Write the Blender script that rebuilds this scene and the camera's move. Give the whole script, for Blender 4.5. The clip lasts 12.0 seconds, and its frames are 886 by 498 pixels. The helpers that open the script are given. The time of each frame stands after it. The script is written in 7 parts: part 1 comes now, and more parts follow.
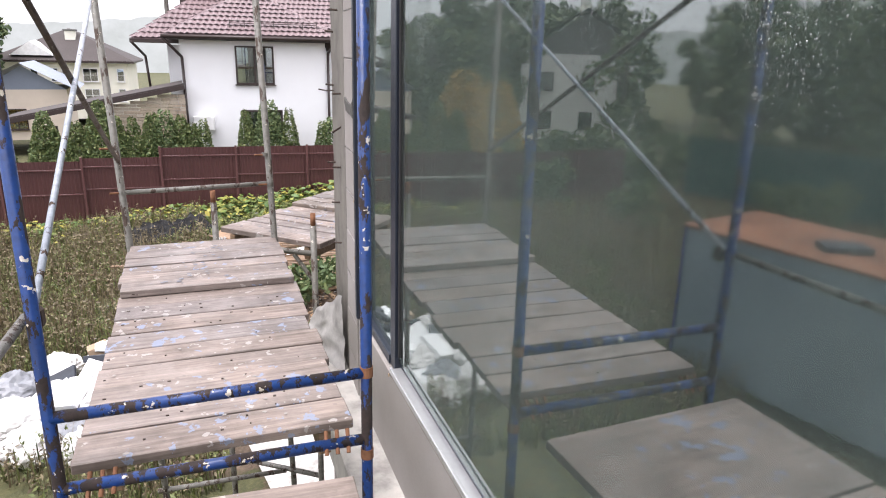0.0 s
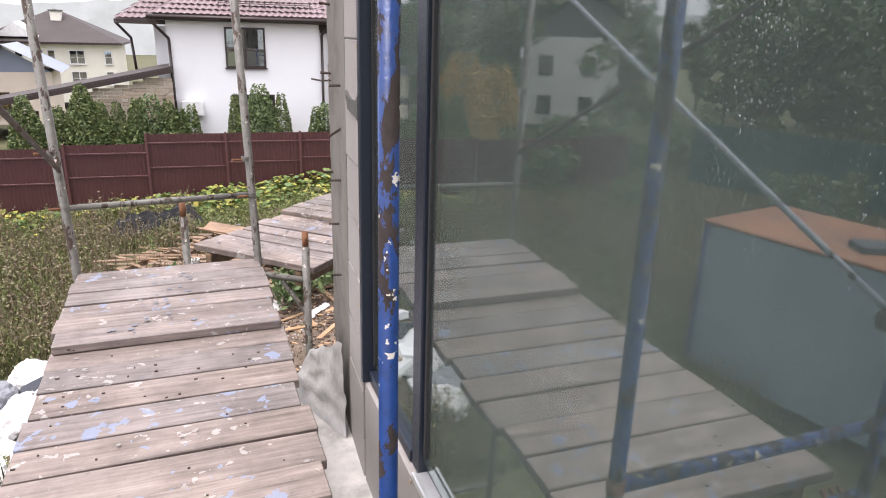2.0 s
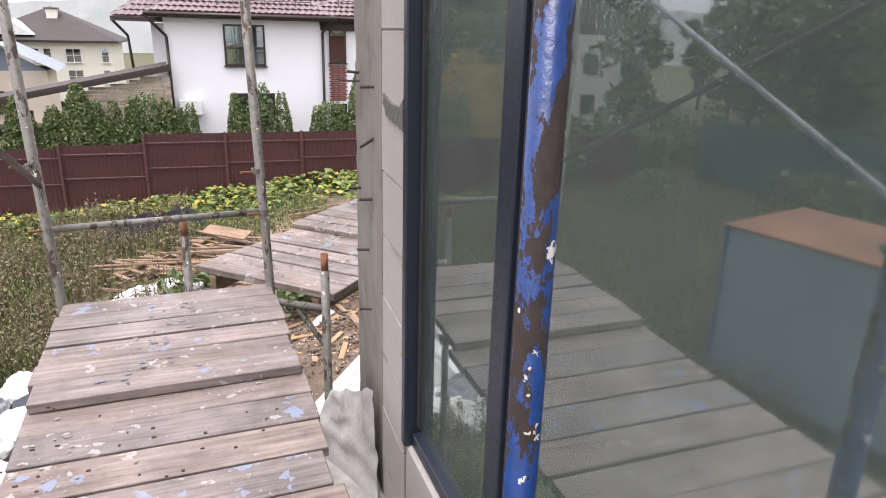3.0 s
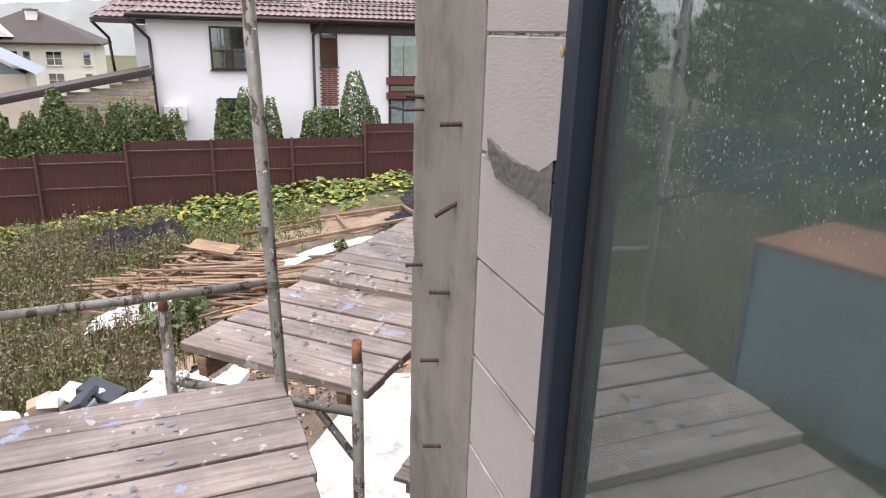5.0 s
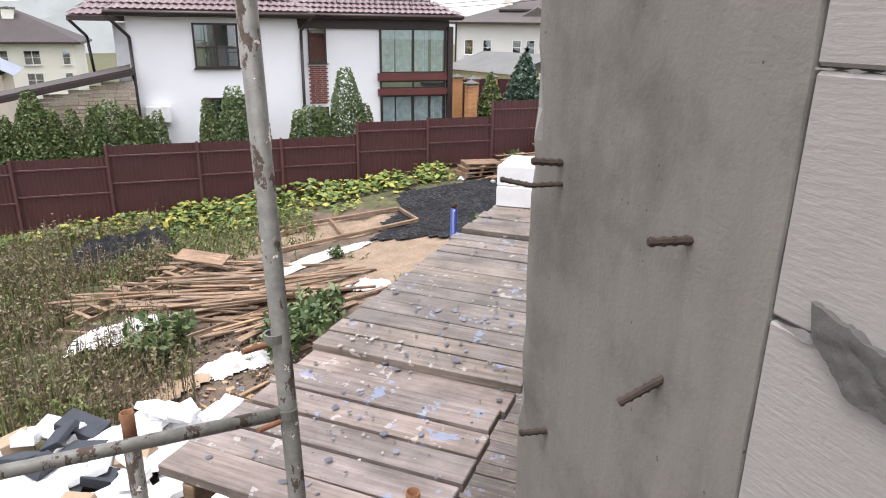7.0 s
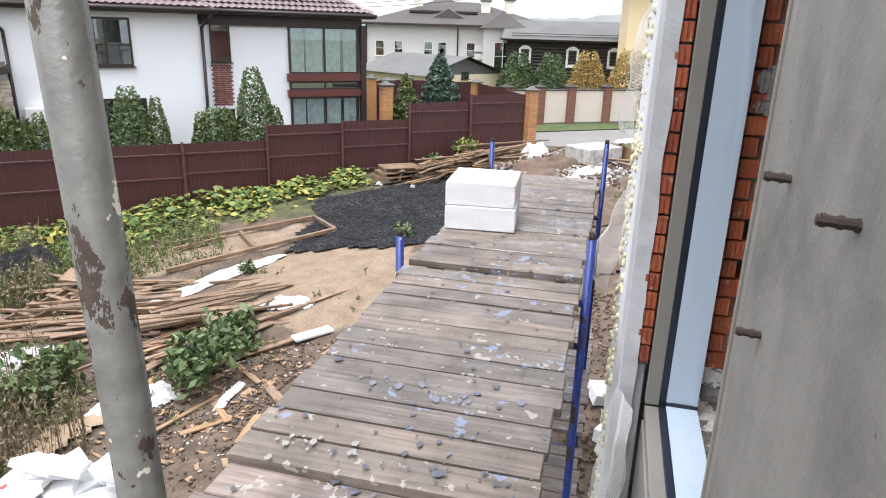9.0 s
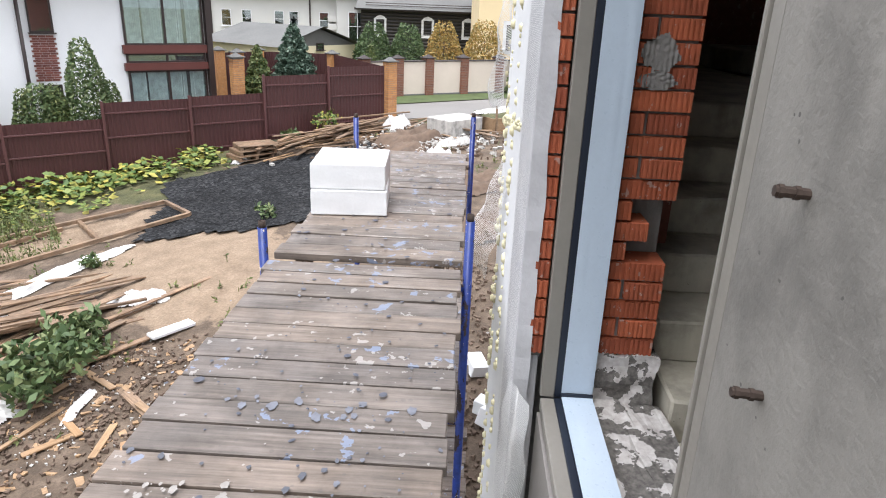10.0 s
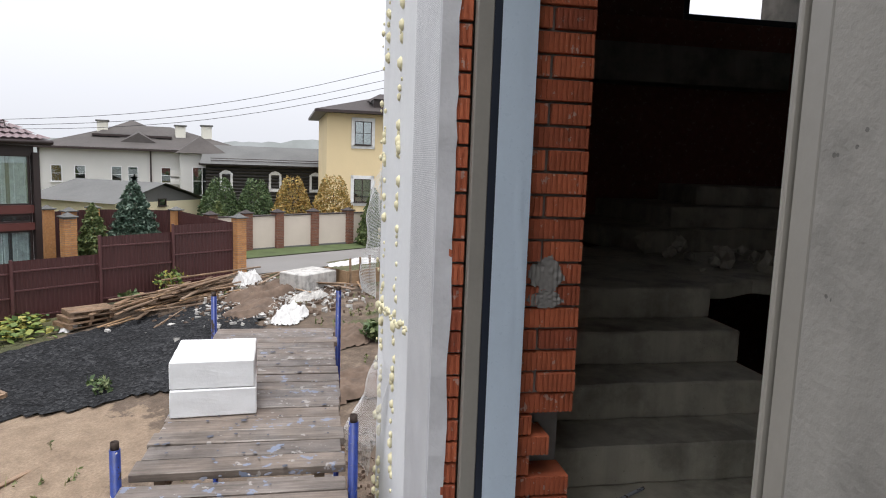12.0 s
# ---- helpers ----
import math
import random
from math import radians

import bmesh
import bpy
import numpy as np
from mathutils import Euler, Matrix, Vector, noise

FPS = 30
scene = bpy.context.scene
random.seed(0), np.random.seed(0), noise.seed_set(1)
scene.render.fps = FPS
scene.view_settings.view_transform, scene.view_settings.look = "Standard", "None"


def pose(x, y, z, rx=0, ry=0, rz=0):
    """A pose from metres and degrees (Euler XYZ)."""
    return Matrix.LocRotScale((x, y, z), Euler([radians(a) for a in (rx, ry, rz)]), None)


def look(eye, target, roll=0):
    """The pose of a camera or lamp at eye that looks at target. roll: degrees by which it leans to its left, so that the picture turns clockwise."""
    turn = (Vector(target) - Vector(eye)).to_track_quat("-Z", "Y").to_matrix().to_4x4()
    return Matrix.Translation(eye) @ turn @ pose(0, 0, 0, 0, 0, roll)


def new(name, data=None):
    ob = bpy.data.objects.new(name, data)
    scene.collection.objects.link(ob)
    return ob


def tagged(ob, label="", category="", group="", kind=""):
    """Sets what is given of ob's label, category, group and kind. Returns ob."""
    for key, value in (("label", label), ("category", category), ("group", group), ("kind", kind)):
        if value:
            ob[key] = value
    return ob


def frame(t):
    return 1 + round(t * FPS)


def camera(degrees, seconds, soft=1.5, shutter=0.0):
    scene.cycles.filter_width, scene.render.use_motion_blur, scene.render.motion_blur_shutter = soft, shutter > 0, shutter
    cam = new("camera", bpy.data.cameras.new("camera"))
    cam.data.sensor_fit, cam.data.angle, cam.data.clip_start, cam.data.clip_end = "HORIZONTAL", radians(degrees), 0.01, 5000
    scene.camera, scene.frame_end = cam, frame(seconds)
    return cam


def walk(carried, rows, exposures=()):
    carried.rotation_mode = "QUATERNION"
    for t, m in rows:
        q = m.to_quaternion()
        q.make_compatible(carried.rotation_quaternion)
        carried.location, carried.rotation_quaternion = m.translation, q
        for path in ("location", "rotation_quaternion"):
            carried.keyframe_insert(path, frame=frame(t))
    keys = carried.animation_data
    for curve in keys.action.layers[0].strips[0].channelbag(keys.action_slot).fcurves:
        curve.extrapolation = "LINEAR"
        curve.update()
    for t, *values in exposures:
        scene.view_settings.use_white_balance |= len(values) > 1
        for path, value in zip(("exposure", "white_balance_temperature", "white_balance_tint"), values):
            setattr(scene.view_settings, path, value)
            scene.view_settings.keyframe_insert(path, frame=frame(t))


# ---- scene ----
cam = camera(67.3, 12.0, soft=1.05)
PATH = [
    (0, (0.939, 1.466, 1.406), (1.49, 3.302, 0.836), 1.4),
    (0.5, (1.006, 1.634, 1.416), (1.558, 3.468, 0.84), 1.2),
    (1, (1.047, 1.838, 1.413), (1.606, 3.67, 0.836), 1.3),
    (1.5, (1.076, 2.12, 1.375), (1.639, 3.938, 0.763), 1.5),
    (2, (1.046, 2.424, 1.384), (1.61, 4.242, 0.769), 1.6),
    (2.5, (0.986, 2.727, 1.386), (1.548, 4.546, 0.771), 1.5),
    (3, (0.993, 2.987, 1.354), (1.561, 4.802, 0.733), 1.5),
    (3.5, (1.004, 3.246, 1.369), (1.58, 5.058, 0.75), 1.5),
    (3.7, (0.941, 3.332, 1.357), (1.55, 5.138, 0.751), 1.7),
    (5.5, (0.973, 4.271, 1.351), (1.576, 6.074, 0.732), 1.5),
    (6, (0.985, 4.47, 1.366), (1.594, 6.271, 0.743), 1.5),
    (6.5, (0.969, 4.705, 1.377), (1.586, 6.504, 0.757), 1.4),
    (6.7, (0.969, 4.785, 1.387), (1.59, 6.578, 0.756), 1.0),
    (8.3, (0.993, 5.504, 1.364), (1.687, 7.274, 0.743), 1.6),
    (8.5, (1.006, 5.565, 1.353), (1.734, 7.32, 0.731), 1.6),
    (9, (1.093, 5.791, 1.307), (1.963, 7.48, 0.684), 1.7),
    (9.5, (1.135, 5.894, 1.299), (2.157, 7.499, 0.684), 1.8),
    (10, (1.2, 6.036, 1.295), (2.393, 7.488, 0.608), 2.3),
    (10.5, (1.208, 6.209, 1.383), (2.517, 7.54, 0.666), 2.4),
    (11, (1.203, 6.22, 1.506), (2.603, 7.509, 0.892), 2.2),
    (11.5, (1.186, 6.197, 1.543), (2.682, 7.486, 1.226), 2.1),
    (12, (1.184, 6.229, 1.521), (2.744, 7.454, 1.265), 2.0),
]
walk(cam, [(t, look(eye, target, roll)) for t, eye, target, roll in PATH], [(0.0, 1.2, 6450, 17), (2.5, 1.15, 6500, 19), (5.5, 1.05, 6500, 18), (8.5, 1.02, 6200, 12), (10.5, 1.05, 6250, 12), (11.0, 0.9, 6250, 12), (11.6, 0.45, 6350, 12), (12.0, 0.47, 6350, 12)])

# ---- world and light: a bright overcast morning ----
world = bpy.data.worlds.new("overcast")
scene.world = world
world.use_nodes = True
wt = world.node_tree
wt.nodes.clear()
w_sky = wt.nodes.new("ShaderNodeTexSky")
w_sky.sky_type = "NISHITA"
w_sky.sun_disc = False
w_sky.sun_elevation, w_sky.sun_rotation = radians(74), radians(239)
w_sky.air_density, w_sky.dust_density, w_sky.ozone_density = 1.0, 6.0, 1.0
w_sat = wt.nodes.new("ShaderNodeHueSaturation")
w_sat.inputs["Saturation"].default_value = 0.12
w_mix = wt.nodes.new("ShaderNodeMixRGB")
w_mix.inputs["Fac"].default_value = 0.7
w_mix.inputs["Color2"].default_value = (9.6, 9.8, 10.2, 1)
w_bg = wt.nodes.new("ShaderNodeBackground")
w_bg.inputs["Strength"].default_value = 0.128
w_out = wt.nodes.new("ShaderNodeOutputWorld")
wt.links.new(w_sky.outputs[0], w_sat.inputs["Color"])
wt.links.new(w_sat.outputs[0], w_mix.inputs["Color1"])
# an overcast sky is brighter overhead than at the horizon
w_co, w_sep = wt.nodes.new("ShaderNodeTexCoord"), wt.nodes.new("ShaderNodeSeparateXYZ")
w_rise = wt.nodes.new("ShaderNodeMapRange")
w_rise.inputs["To Min"].default_value, w_rise.inputs["To Max"].default_value = 0.68, 1.16
w_mul = wt.nodes.new("ShaderNodeVectorMath")
w_mul.operation = "SCALE"
wt.links.new(w_co.outputs["Generated"], w_sep.inputs[0])
wt.links.new(w_sep.outputs["Z"], w_rise.inputs["Value"])
wt.links.new(w_mix.outputs[0], w_mul.inputs[0])
wt.links.new(w_rise.outputs[0], w_mul.inputs["Scale"])
wt.links.new(w_mul.outputs[0], w_bg.inputs["Color"])
wt.links.new(w_bg.outputs[0], w_out.inputs["Surface"])
sun = new("sun", bpy.data.lights.new("sun", "SUN"))
sun.data.energy, sun.data.angle, sun.data.color = 1.5, radians(30), (1.0, 0.97, 0.92)
sun.matrix_world = look((-5.0, -3.0, 20), (0, 0, 0))

# ---- mesh helpers ----


def bm_box(sx, sy, sz, at=(0, 0, 0), bevel=0.0, bm=None):
    own = bm is None
    bm = bm or bmesh.new()
    made = bmesh.ops.create_cube(bm, size=1, matrix=Matrix.Translation(at) @ Matrix.Diagonal((sx, sy, sz, 1)))
    if bevel and own:
        bmesh.ops.bevel(bm, geom=bm.edges[:], offset=bevel, segments=1, affect="EDGES")
    return bm


def bm_tube(p, q, r, bm=None, segs=10, r2=None):
    bm = bm or bmesh.new()
    p, q = Vector(p), Vector(q)
    turn = (q - p).to_track_quat("Z", "Y").to_matrix().to_4x4()
    bmesh.ops.create_cone(bm, cap_ends=True, segments=segs, radius1=r, radius2=r if r2 is None else r2, depth=(q - p).length, matrix=Matrix.Translation((p + q) / 2) @ turn)
    return bm


def bm_ring(p, q, r, inner, bm=None, segs=14):
    """An open pipe with a wall thickness."""
    bm = bm or bmesh.new()
    p, q = Vector(p), Vector(q)
    turn = (q - p).to_track_quat("Z", "Y").to_matrix()
    loops = []
    for at, rad in ((p, r), (q, r), (q, inner), (p, inner)):
        loops.append([bm.verts.new(at + turn @ Vector((rad * math.cos(a), rad * math.sin(a), 0))) for a in (2 * math.pi * k / segs for k in range(segs))])
    for a, b in ((0, 1), (1, 2), (2, 3), (3, 0)):
        for k in range(segs):
            bm.faces.new((loops[a][k], loops[a][(k + 1) % segs], loops[b][(k + 1) % segs], loops[b][k]))
    return bm


def bm_prism(outline, z0, z1):
    """A flat outline in plan, raised from z0 to z1."""
    bm = bmesh.new()
    low = [bm.verts.new((x, y, z0)) for x, y in outline]
    top = [bm.verts.new((x, y, z1)) for x, y in outline]
    bm.faces.new(low[::-1])
    bm.faces.new(top)
    for k in range(len(outline)):
        j = (k + 1) % len(outline)
        bm.faces.new((low[k], low[j], top[j], top[k]))
    return bm


def bm_poly(*faces):
    bm = bmesh.new()
    for face in faces:
        bm.faces.new([bm.verts.new(p) for p in face])
    bmesh.ops.remove_doubles(bm, verts=bm.verts, dist=1e-4)
    bmesh.ops.recalc_face_normals(bm, faces=bm.faces)
    return bm


def to_mesh(name, bm, material, smooth=False):
    me = bpy.data.meshes.new(name)
    bmesh.ops.recalc_face_normals(bm, faces=bm.faces)
    bm.to_mesh(me)
    bm.free()
    me.materials.append(material)
    if smooth:
        me.polygons.foreach_set("use_smooth", [True] * len(me.polygons))
    return me


def part(name, bm, material, parent=None, label="", at=None, smooth=False):
    """Links a bmesh, or a mesh shared with others, as one mesh object under a thing or a part."""
    me = to_mesh(name, bm, material, smooth) if isinstance(bm, bmesh.types.BMesh) else bm
    ob = new(name, me)
    if parent is not None:
        ob.parent = parent
    if at is not None:
        ob.matrix_basis = at
    return tagged(ob, label)


def thing(name, label, category, at=None, group="", kind=""):
    ob = new(name)
    ob.empty_display_size = 0.1
    if at is not None:
        ob.matrix_basis = at
    return tagged(ob, label, category, group, kind)


def single(name, bm, material, label, category, at=None, group="", kind="", smooth=False):
    return tagged(part(name, bm, material, None, label, at, smooth), "", category, group, kind)


def raw_mesh(name, verts, faces, material, smooth=False):
    me = bpy.data.meshes.new(name)
    me.from_pydata(verts, [], faces)
    me.materials.append(material)
    if smooth:
        me.polygons.foreach_set("use_smooth", [True] * len(me.polygons))
    return me


# ---- materials ----


class Mat:
    """A node material with its principled shader and short ways to add texture nodes."""

    def __init__(self, name, rough=0.7, metal=0.0, spec=0.5):
        self.m = bpy.data.materials.new(name)
        self.m.use_nodes = True
        self.t = self.m.node_tree
        self.b = self.t.nodes["Principled BSDF"]
        self.b.inputs["Roughness"].default_value = rough
        self.b.inputs["Metallic"].default_value = metal
        self.b.inputs["Specular IOR Level"].default_value = spec
        self.obj = None
        self.world = None

    def n(self, kind, **sets):
        node = self.t.nodes.new(kind)
        for k, v in sets.items():
            node.inputs[k.replace("_", " ")].default_value = v
        return node

    def link(self, a, b):
        self.t.links.new(a, b)

    def coords(self, wide=False, scale=(1, 1, 1), shift=False):
        if wide:
            src = self.n("ShaderNodeNewGeometry").outputs["Position"]
        else:
            src = self.n("ShaderNodeTexCoord").outputs["Object"]
        if shift:
            info = self.n("ShaderNodeObjectInfo")
            mul = self.n("ShaderNodeVectorMath")
            mul.operation = "MULTIPLY_ADD"
            comb = self.n("ShaderNodeCombineXYZ")
            for k in "XYZ":
                self.link(info.outputs["Random"], comb.inputs[k])
            self.link(comb.outputs[0], mul.inputs[0])
            mul.inputs[1].default_value = (37, 61, 23)
            self.link(src, mul.inputs[2])
            src = mul.outputs[0]
        mp = self.n("ShaderNodeMapping")
        mp.inputs["Scale"].default_value = scale
        self.link(src, mp.inputs[0])
        return mp.outputs[0]

    def noise(self, vec, scale, detail=4, rough=0.6):
        nz = self.n("ShaderNodeTexNoise", Scale=scale, Detail=detail, Roughness=rough)
        self.link(vec, nz.inputs["Vector"])
        return nz.outputs["Fac"]

    def ramp(self, fac, *stops):
        r = self.n("ShaderNodeValToRGB")
        el = r.color_ramp.elements
        while len(el) < len(stops):
            el.new(0.5)
        for e, (pos, col) in zip(el, stops):
            e.position = pos
            e.color = (col, col, col, 1) if isinstance(col, (int, float)) else (*col, 1)
        self.link(fac, r.inputs[0])
        return r.outputs[0]

    def mix(self, fac, a, b, mode="MIX"):
        m = self.n("ShaderNodeMixRGB")
        m.blend_type = mode
        for v, s in ((fac, "Fac"), (a, "Color1"), (b, "Color2")):
            if isinstance(v, (int, float)):
                m.inputs[s].default_value = v if s == "Fac" else (v, v, v, 1)
            elif isinstance(v, tuple):
                m.inputs[s].default_value = (*v, 1)
            else:
                self.link(v, m.inputs[s])
        return m.outputs[0]

    def math(self, op, a, b=0.5):
        m = self.n("ShaderNodeMath")
        m.operation = op
        for k, v in ((0, a), (1, b)):
            if isinstance(v, (int, float)):
                m.inputs[k].default_value = v
            else:
                self.link(v, m.inputs[k])
        return m.outputs[0]

    def random(self):
        return self.n("ShaderNodeObjectInfo").outputs["Random"]

    def island(self):
        return self.n("ShaderNodeNewGeometry").outputs["Random Per Island"]

    def color(self, c):
        if isinstance(c, tuple):
            self.b.inputs["Base Color"].default_value = (*c, 1)
        else:
            self.link(c, self.b.inputs["Base Color"])
        return self

    def rough(self, c):
        self.link(c, self.b.inputs["Roughness"])
        return self

    def bump(self, h, strength=0.3, dist=0.01):
        bp = self.n("ShaderNodeBump", Strength=strength, Distance=dist)
        self.link(h, bp.inputs["Height"])
        self.link(bp.outputs[0], self.b.inputs["Normal"])
        return self


def plain(name, col, rough=0.6, metal=0.0, vary=0.12, scale=3.0, bump=0.1, wide=False, grain=60):
    """A surface of one colour with blotches, grain and a fine relief."""
    m = Mat(name, rough, metal)
    v = m.coords(wide, shift=not wide)
    big, fine = m.noise(v, scale, 5), m.noise(v, grain, 3)
    a, b = tuple(c * (1 - vary) for c in col), tuple(min(1, c * (1 + vary)) for c in col)
    base = m.ramp(big, (0.3, a), (0.7, b))
    m.color(m.mix(m.math("MULTIPLY", fine, 0.25), base, tuple(c * 0.6 for c in col)))
    m.rough(m.ramp(fine, (0.2, max(0.05, rough - 0.1)), (0.8, min(1, rough + 0.1))))
    m.bump(fine, bump, 0.004)
    return m.m


def make_wood(name, dark, light, splash=True, along=0, rough=0.55, worn=1.0):
    """Boards: grain along one axis, grey weathering, and splashes of paint and plaster."""
    m = Mat(name, rough)
    stretch = [26.0, 26.0, 26.0]
    stretch[along] = 1.6
    v = m.coords(shift=True, scale=tuple(stretch))
    v2 = m.coords(shift=True)
    grain, rings = m.noise(v, 1.6, 8, 0.7), m.noise(v, 0.5, 3)
    base = m.mix(m.ramp(grain, (0.3, 0.0), (0.7, 1.0)), dark, light)
    tint = m.ramp(m.random(), (0.0, (0.72, 0.7, 0.71)), (0.4, (0.86, 0.82, 0.79)), (0.75, (0.94, 0.86, 0.8)), (1.0, (0.77, 0.72, 0.68)))
    base = m.mix(1.0, base, tint, "MULTIPLY")
    stain = m.ramp(m.noise(v2, 3.2, 6, 0.65), (0.38, 0.55), (0.62, 1.08))
    base = m.mix(0.8 * worn, base, stain, "MULTIPLY")
    if splash:
        spots = m.math("GREATER_THAN", m.noise(v2, 19, 3, 0.5), 0.64)
        spots = m.math("MULTIPLY", spots, m.math("GREATER_THAN", m.noise(v2, 1.7, 2), 0.5))
        base = m.mix(m.math("MULTIPLY", spots, 0.5), base, (0.46, 0.44, 0.42))
        blue = m.math("MULTIPLY", m.math("GREATER_THAN", m.noise(v2, 13, 4, 0.6), 0.6), m.math("GREATER_THAN", m.noise(v2, 0.9, 2), 0.55))
        base = m.mix(m.math("MULTIPLY", blue, 0.7), base, (0.2, 0.25, 0.36))
        vor = m.n("ShaderNodeTexVoronoi", Scale=17.0)
        m.link(v2, vor.inputs["Vector"])
        bits = m.math("LESS_THAN", vor.outputs["Distance"], m.math("MULTIPLY", m.noise(v2, 5, 2), 0.24))
        base = m.mix(m.math("MULTIPLY", bits, 0.25), base, (0.07, 0.065, 0.065))
    m.color(base)
    m.rough(m.ramp(m.noise(v2, 4, 4), (0.35, rough - 0.22), (0.65, rough + 0.2)))
    m.bump(m.mix(0.5, grain, rings), 0.5, 0.006)
    return m.m


def make_pipe(name, paint, chip, amount=0.5, rough=0.35, scale=9.0, spots=(0.55, 0.5, 0.42)):
    """Painted scaffold tube, chipped to dark rust, with drops of plaster."""
    m = Mat(name, rough)
    v = m.coords(True)
    worn = m.math("GREATER_THAN", m.noise(m.coords(True, (1.2, 1.2, 0.5)), scale, 7, 0.7), amount)
    shade = m.ramp(m.noise(v, 30, 3), (0.3, tuple(c * 0.75 for c in paint)), (0.7, tuple(min(1, c * 1.25) for c in paint)))
    rust = m.ramp(m.noise(v, 45, 4), (0.35, tuple(c * 0.5 for c in chip)), (0.7, chip))
    col = m.mix(worn, shade, rust)
    drip = m.math("GREATER_THAN", m.noise(v, 26, 4, 0.6), 0.665)
    col = m.mix(m.math("MULTIPLY", drip, 0.85), col, spots)
    m.color(col)
    m.rough(m.mix(worn, rough, 0.85))
    m.bump(m.mix(0.6, m.noise(v, scale, 6), m.noise(v, 90, 3)), 0.5, 0.004)
    return m.m


def make_concrete(name, col, form=True):
    m = Mat(name, 0.8)
    v = m.coords(True)
    big = m.noise(v, 3.4, 7, 0.65)
    streak = m.noise(m.coords(True, (9, 9, 0.7)), 1.0, 5)
    fine = m.noise(v, 130, 3)
    base = m.ramp(big, (0.36, tuple(c * 0.55 for c in col)), (0.52, col), (0.75, tuple(min(1, c * 1.18) for c in col)))
    base = m.mix(0.55, base, m.ramp(streak, (0.35, 0.62), (0.65, 1.1)), "MULTIPLY")
    vor = m.n("ShaderNodeTexVoronoi", Scale=60.0)
    m.link(v, vor.inputs["Vector"])
    pits = m.math("LESS_THAN", vor.outputs["Distance"], m.math("MULTIPLY", m.math("GREATER_THAN", m.noise(v, 11, 2), 0.62), 0.13))
    base = m.mix(pits, base, tuple(c * 0.35 for c in col))
    m.color(m.mix(m.math("MULTIPLY", fine, 0.3), base, tuple(c * 0.75 for c in col)))
    m.bump(m.mix(0.5, fine, m.math("SUBTRACT", m.noise(v, 16, 5), pits)), 0.45, 0.005)
    return m.m


def make_leaf(name, a, b, c):
    m = Mat(name, 0.6)
    m.b.inputs["Subsurface Weight"].default_value = 0.0
    isl = m.island()
    m.color(m.ramp(isl, (0.0, a), (0.55, b), (1.0, c)))
    return m.m


M = {}
M["deck"] = make_wood("deck_boards", (0.14, 0.116, 0.105), (0.375, 0.328, 0.307))
M["deck_far"] = make_wood("deck_boards_grey", (0.115, 0.098, 0.083), (0.31, 0.27, 0.238))
M["timber"] = make_wood("loose_timber", (0.14, 0.09, 0.055), (0.42, 0.30, 0.2), splash=False)
M["fresh"] = make_wood("fresh_timber", (0.3, 0.19, 0.1), (0.5, 0.35, 0.21), splash=False, worn=0.5)
M["blue"] = make_pipe("blue_tube", (0.003, 0.03, 0.14), (0.03, 0.018, 0.015), 0.508, scale=15.0)
M["bluefar"] = make_pipe("blue_tube_dull", (0.01, 0.032, 0.2), (0.045, 0.03, 0.028), 0.56)
M["grey"] = make_pipe("grey_tube", (0.135, 0.13, 0.115), (0.07, 0.046, 0.034), 0.56, 0.5, 14)
M["galv"] = make_pipe("bluish_tube", (0.30, 0.33, 0.38), (0.1, 0.065, 0.05), 0.6, 0.45, 14, (0.6, 0.6, 0.6))
M["brown"] = make_pipe("brown_tube", (0.07, 0.05, 0.042), (0.12, 0.085, 0.065), 0.55, 0.5, 14)
M["rust"] = plain("rusty_steel", (0.2, 0.09, 0.045), 0.8, 0.2, 0.35, 20, 0.4)
M["rebar"] = plain("rebar_steel", (0.055, 0.038, 0.03), 0.7, 0.4, 0.3, 40, 0.4)
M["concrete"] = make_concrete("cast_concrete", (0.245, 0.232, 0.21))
# Darker, browner copy of the cast concrete, with shade put into its colour.
M["concrete_shaded"] = make_concrete("shaded_cast_concrete", (0.178, 0.164, 0.143))
M["concrete_light"] = make_concrete("light_concrete", (0.5, 0.48, 0.45))
M["dark_concrete"] = make_concrete("dim_concrete", (0.25, 0.235, 0.205))
M["stair"] = make_concrete("stair_concrete", (0.44, 0.41, 0.335))
def make_block():
    """Aerated block: pale, with a fine rippled saw texture and small pits."""
    m = Mat("aerated_block", 0.92)
    v = m.coords(True)
    ripple = m.noise(m.coords(True, (45, 45, 230)), 1.0, 3, 0.6)
    pits = m.math("GREATER_THAN", m.noise(v, 75, 3), 0.68)
    base = m.ramp(m.noise(v, 2.6, 5), (0.3, (0.27, 0.248, 0.232)), (0.7, (0.305, 0.283, 0.27)))
    base = m.mix(0.16, base, m.ramp(ripple, (0.35, 0.72), (0.65, 1.12)), "MULTIPLY")
    m.color(m.mix(m.math("MULTIPLY", pits, 0.25), base, (0.17, 0.155, 0.145)))
    m.bump(m.math("SUBTRACT", ripple, m.math("MULTIPLY", pits, 0.4)), 0.22, 0.004)
    return m.m


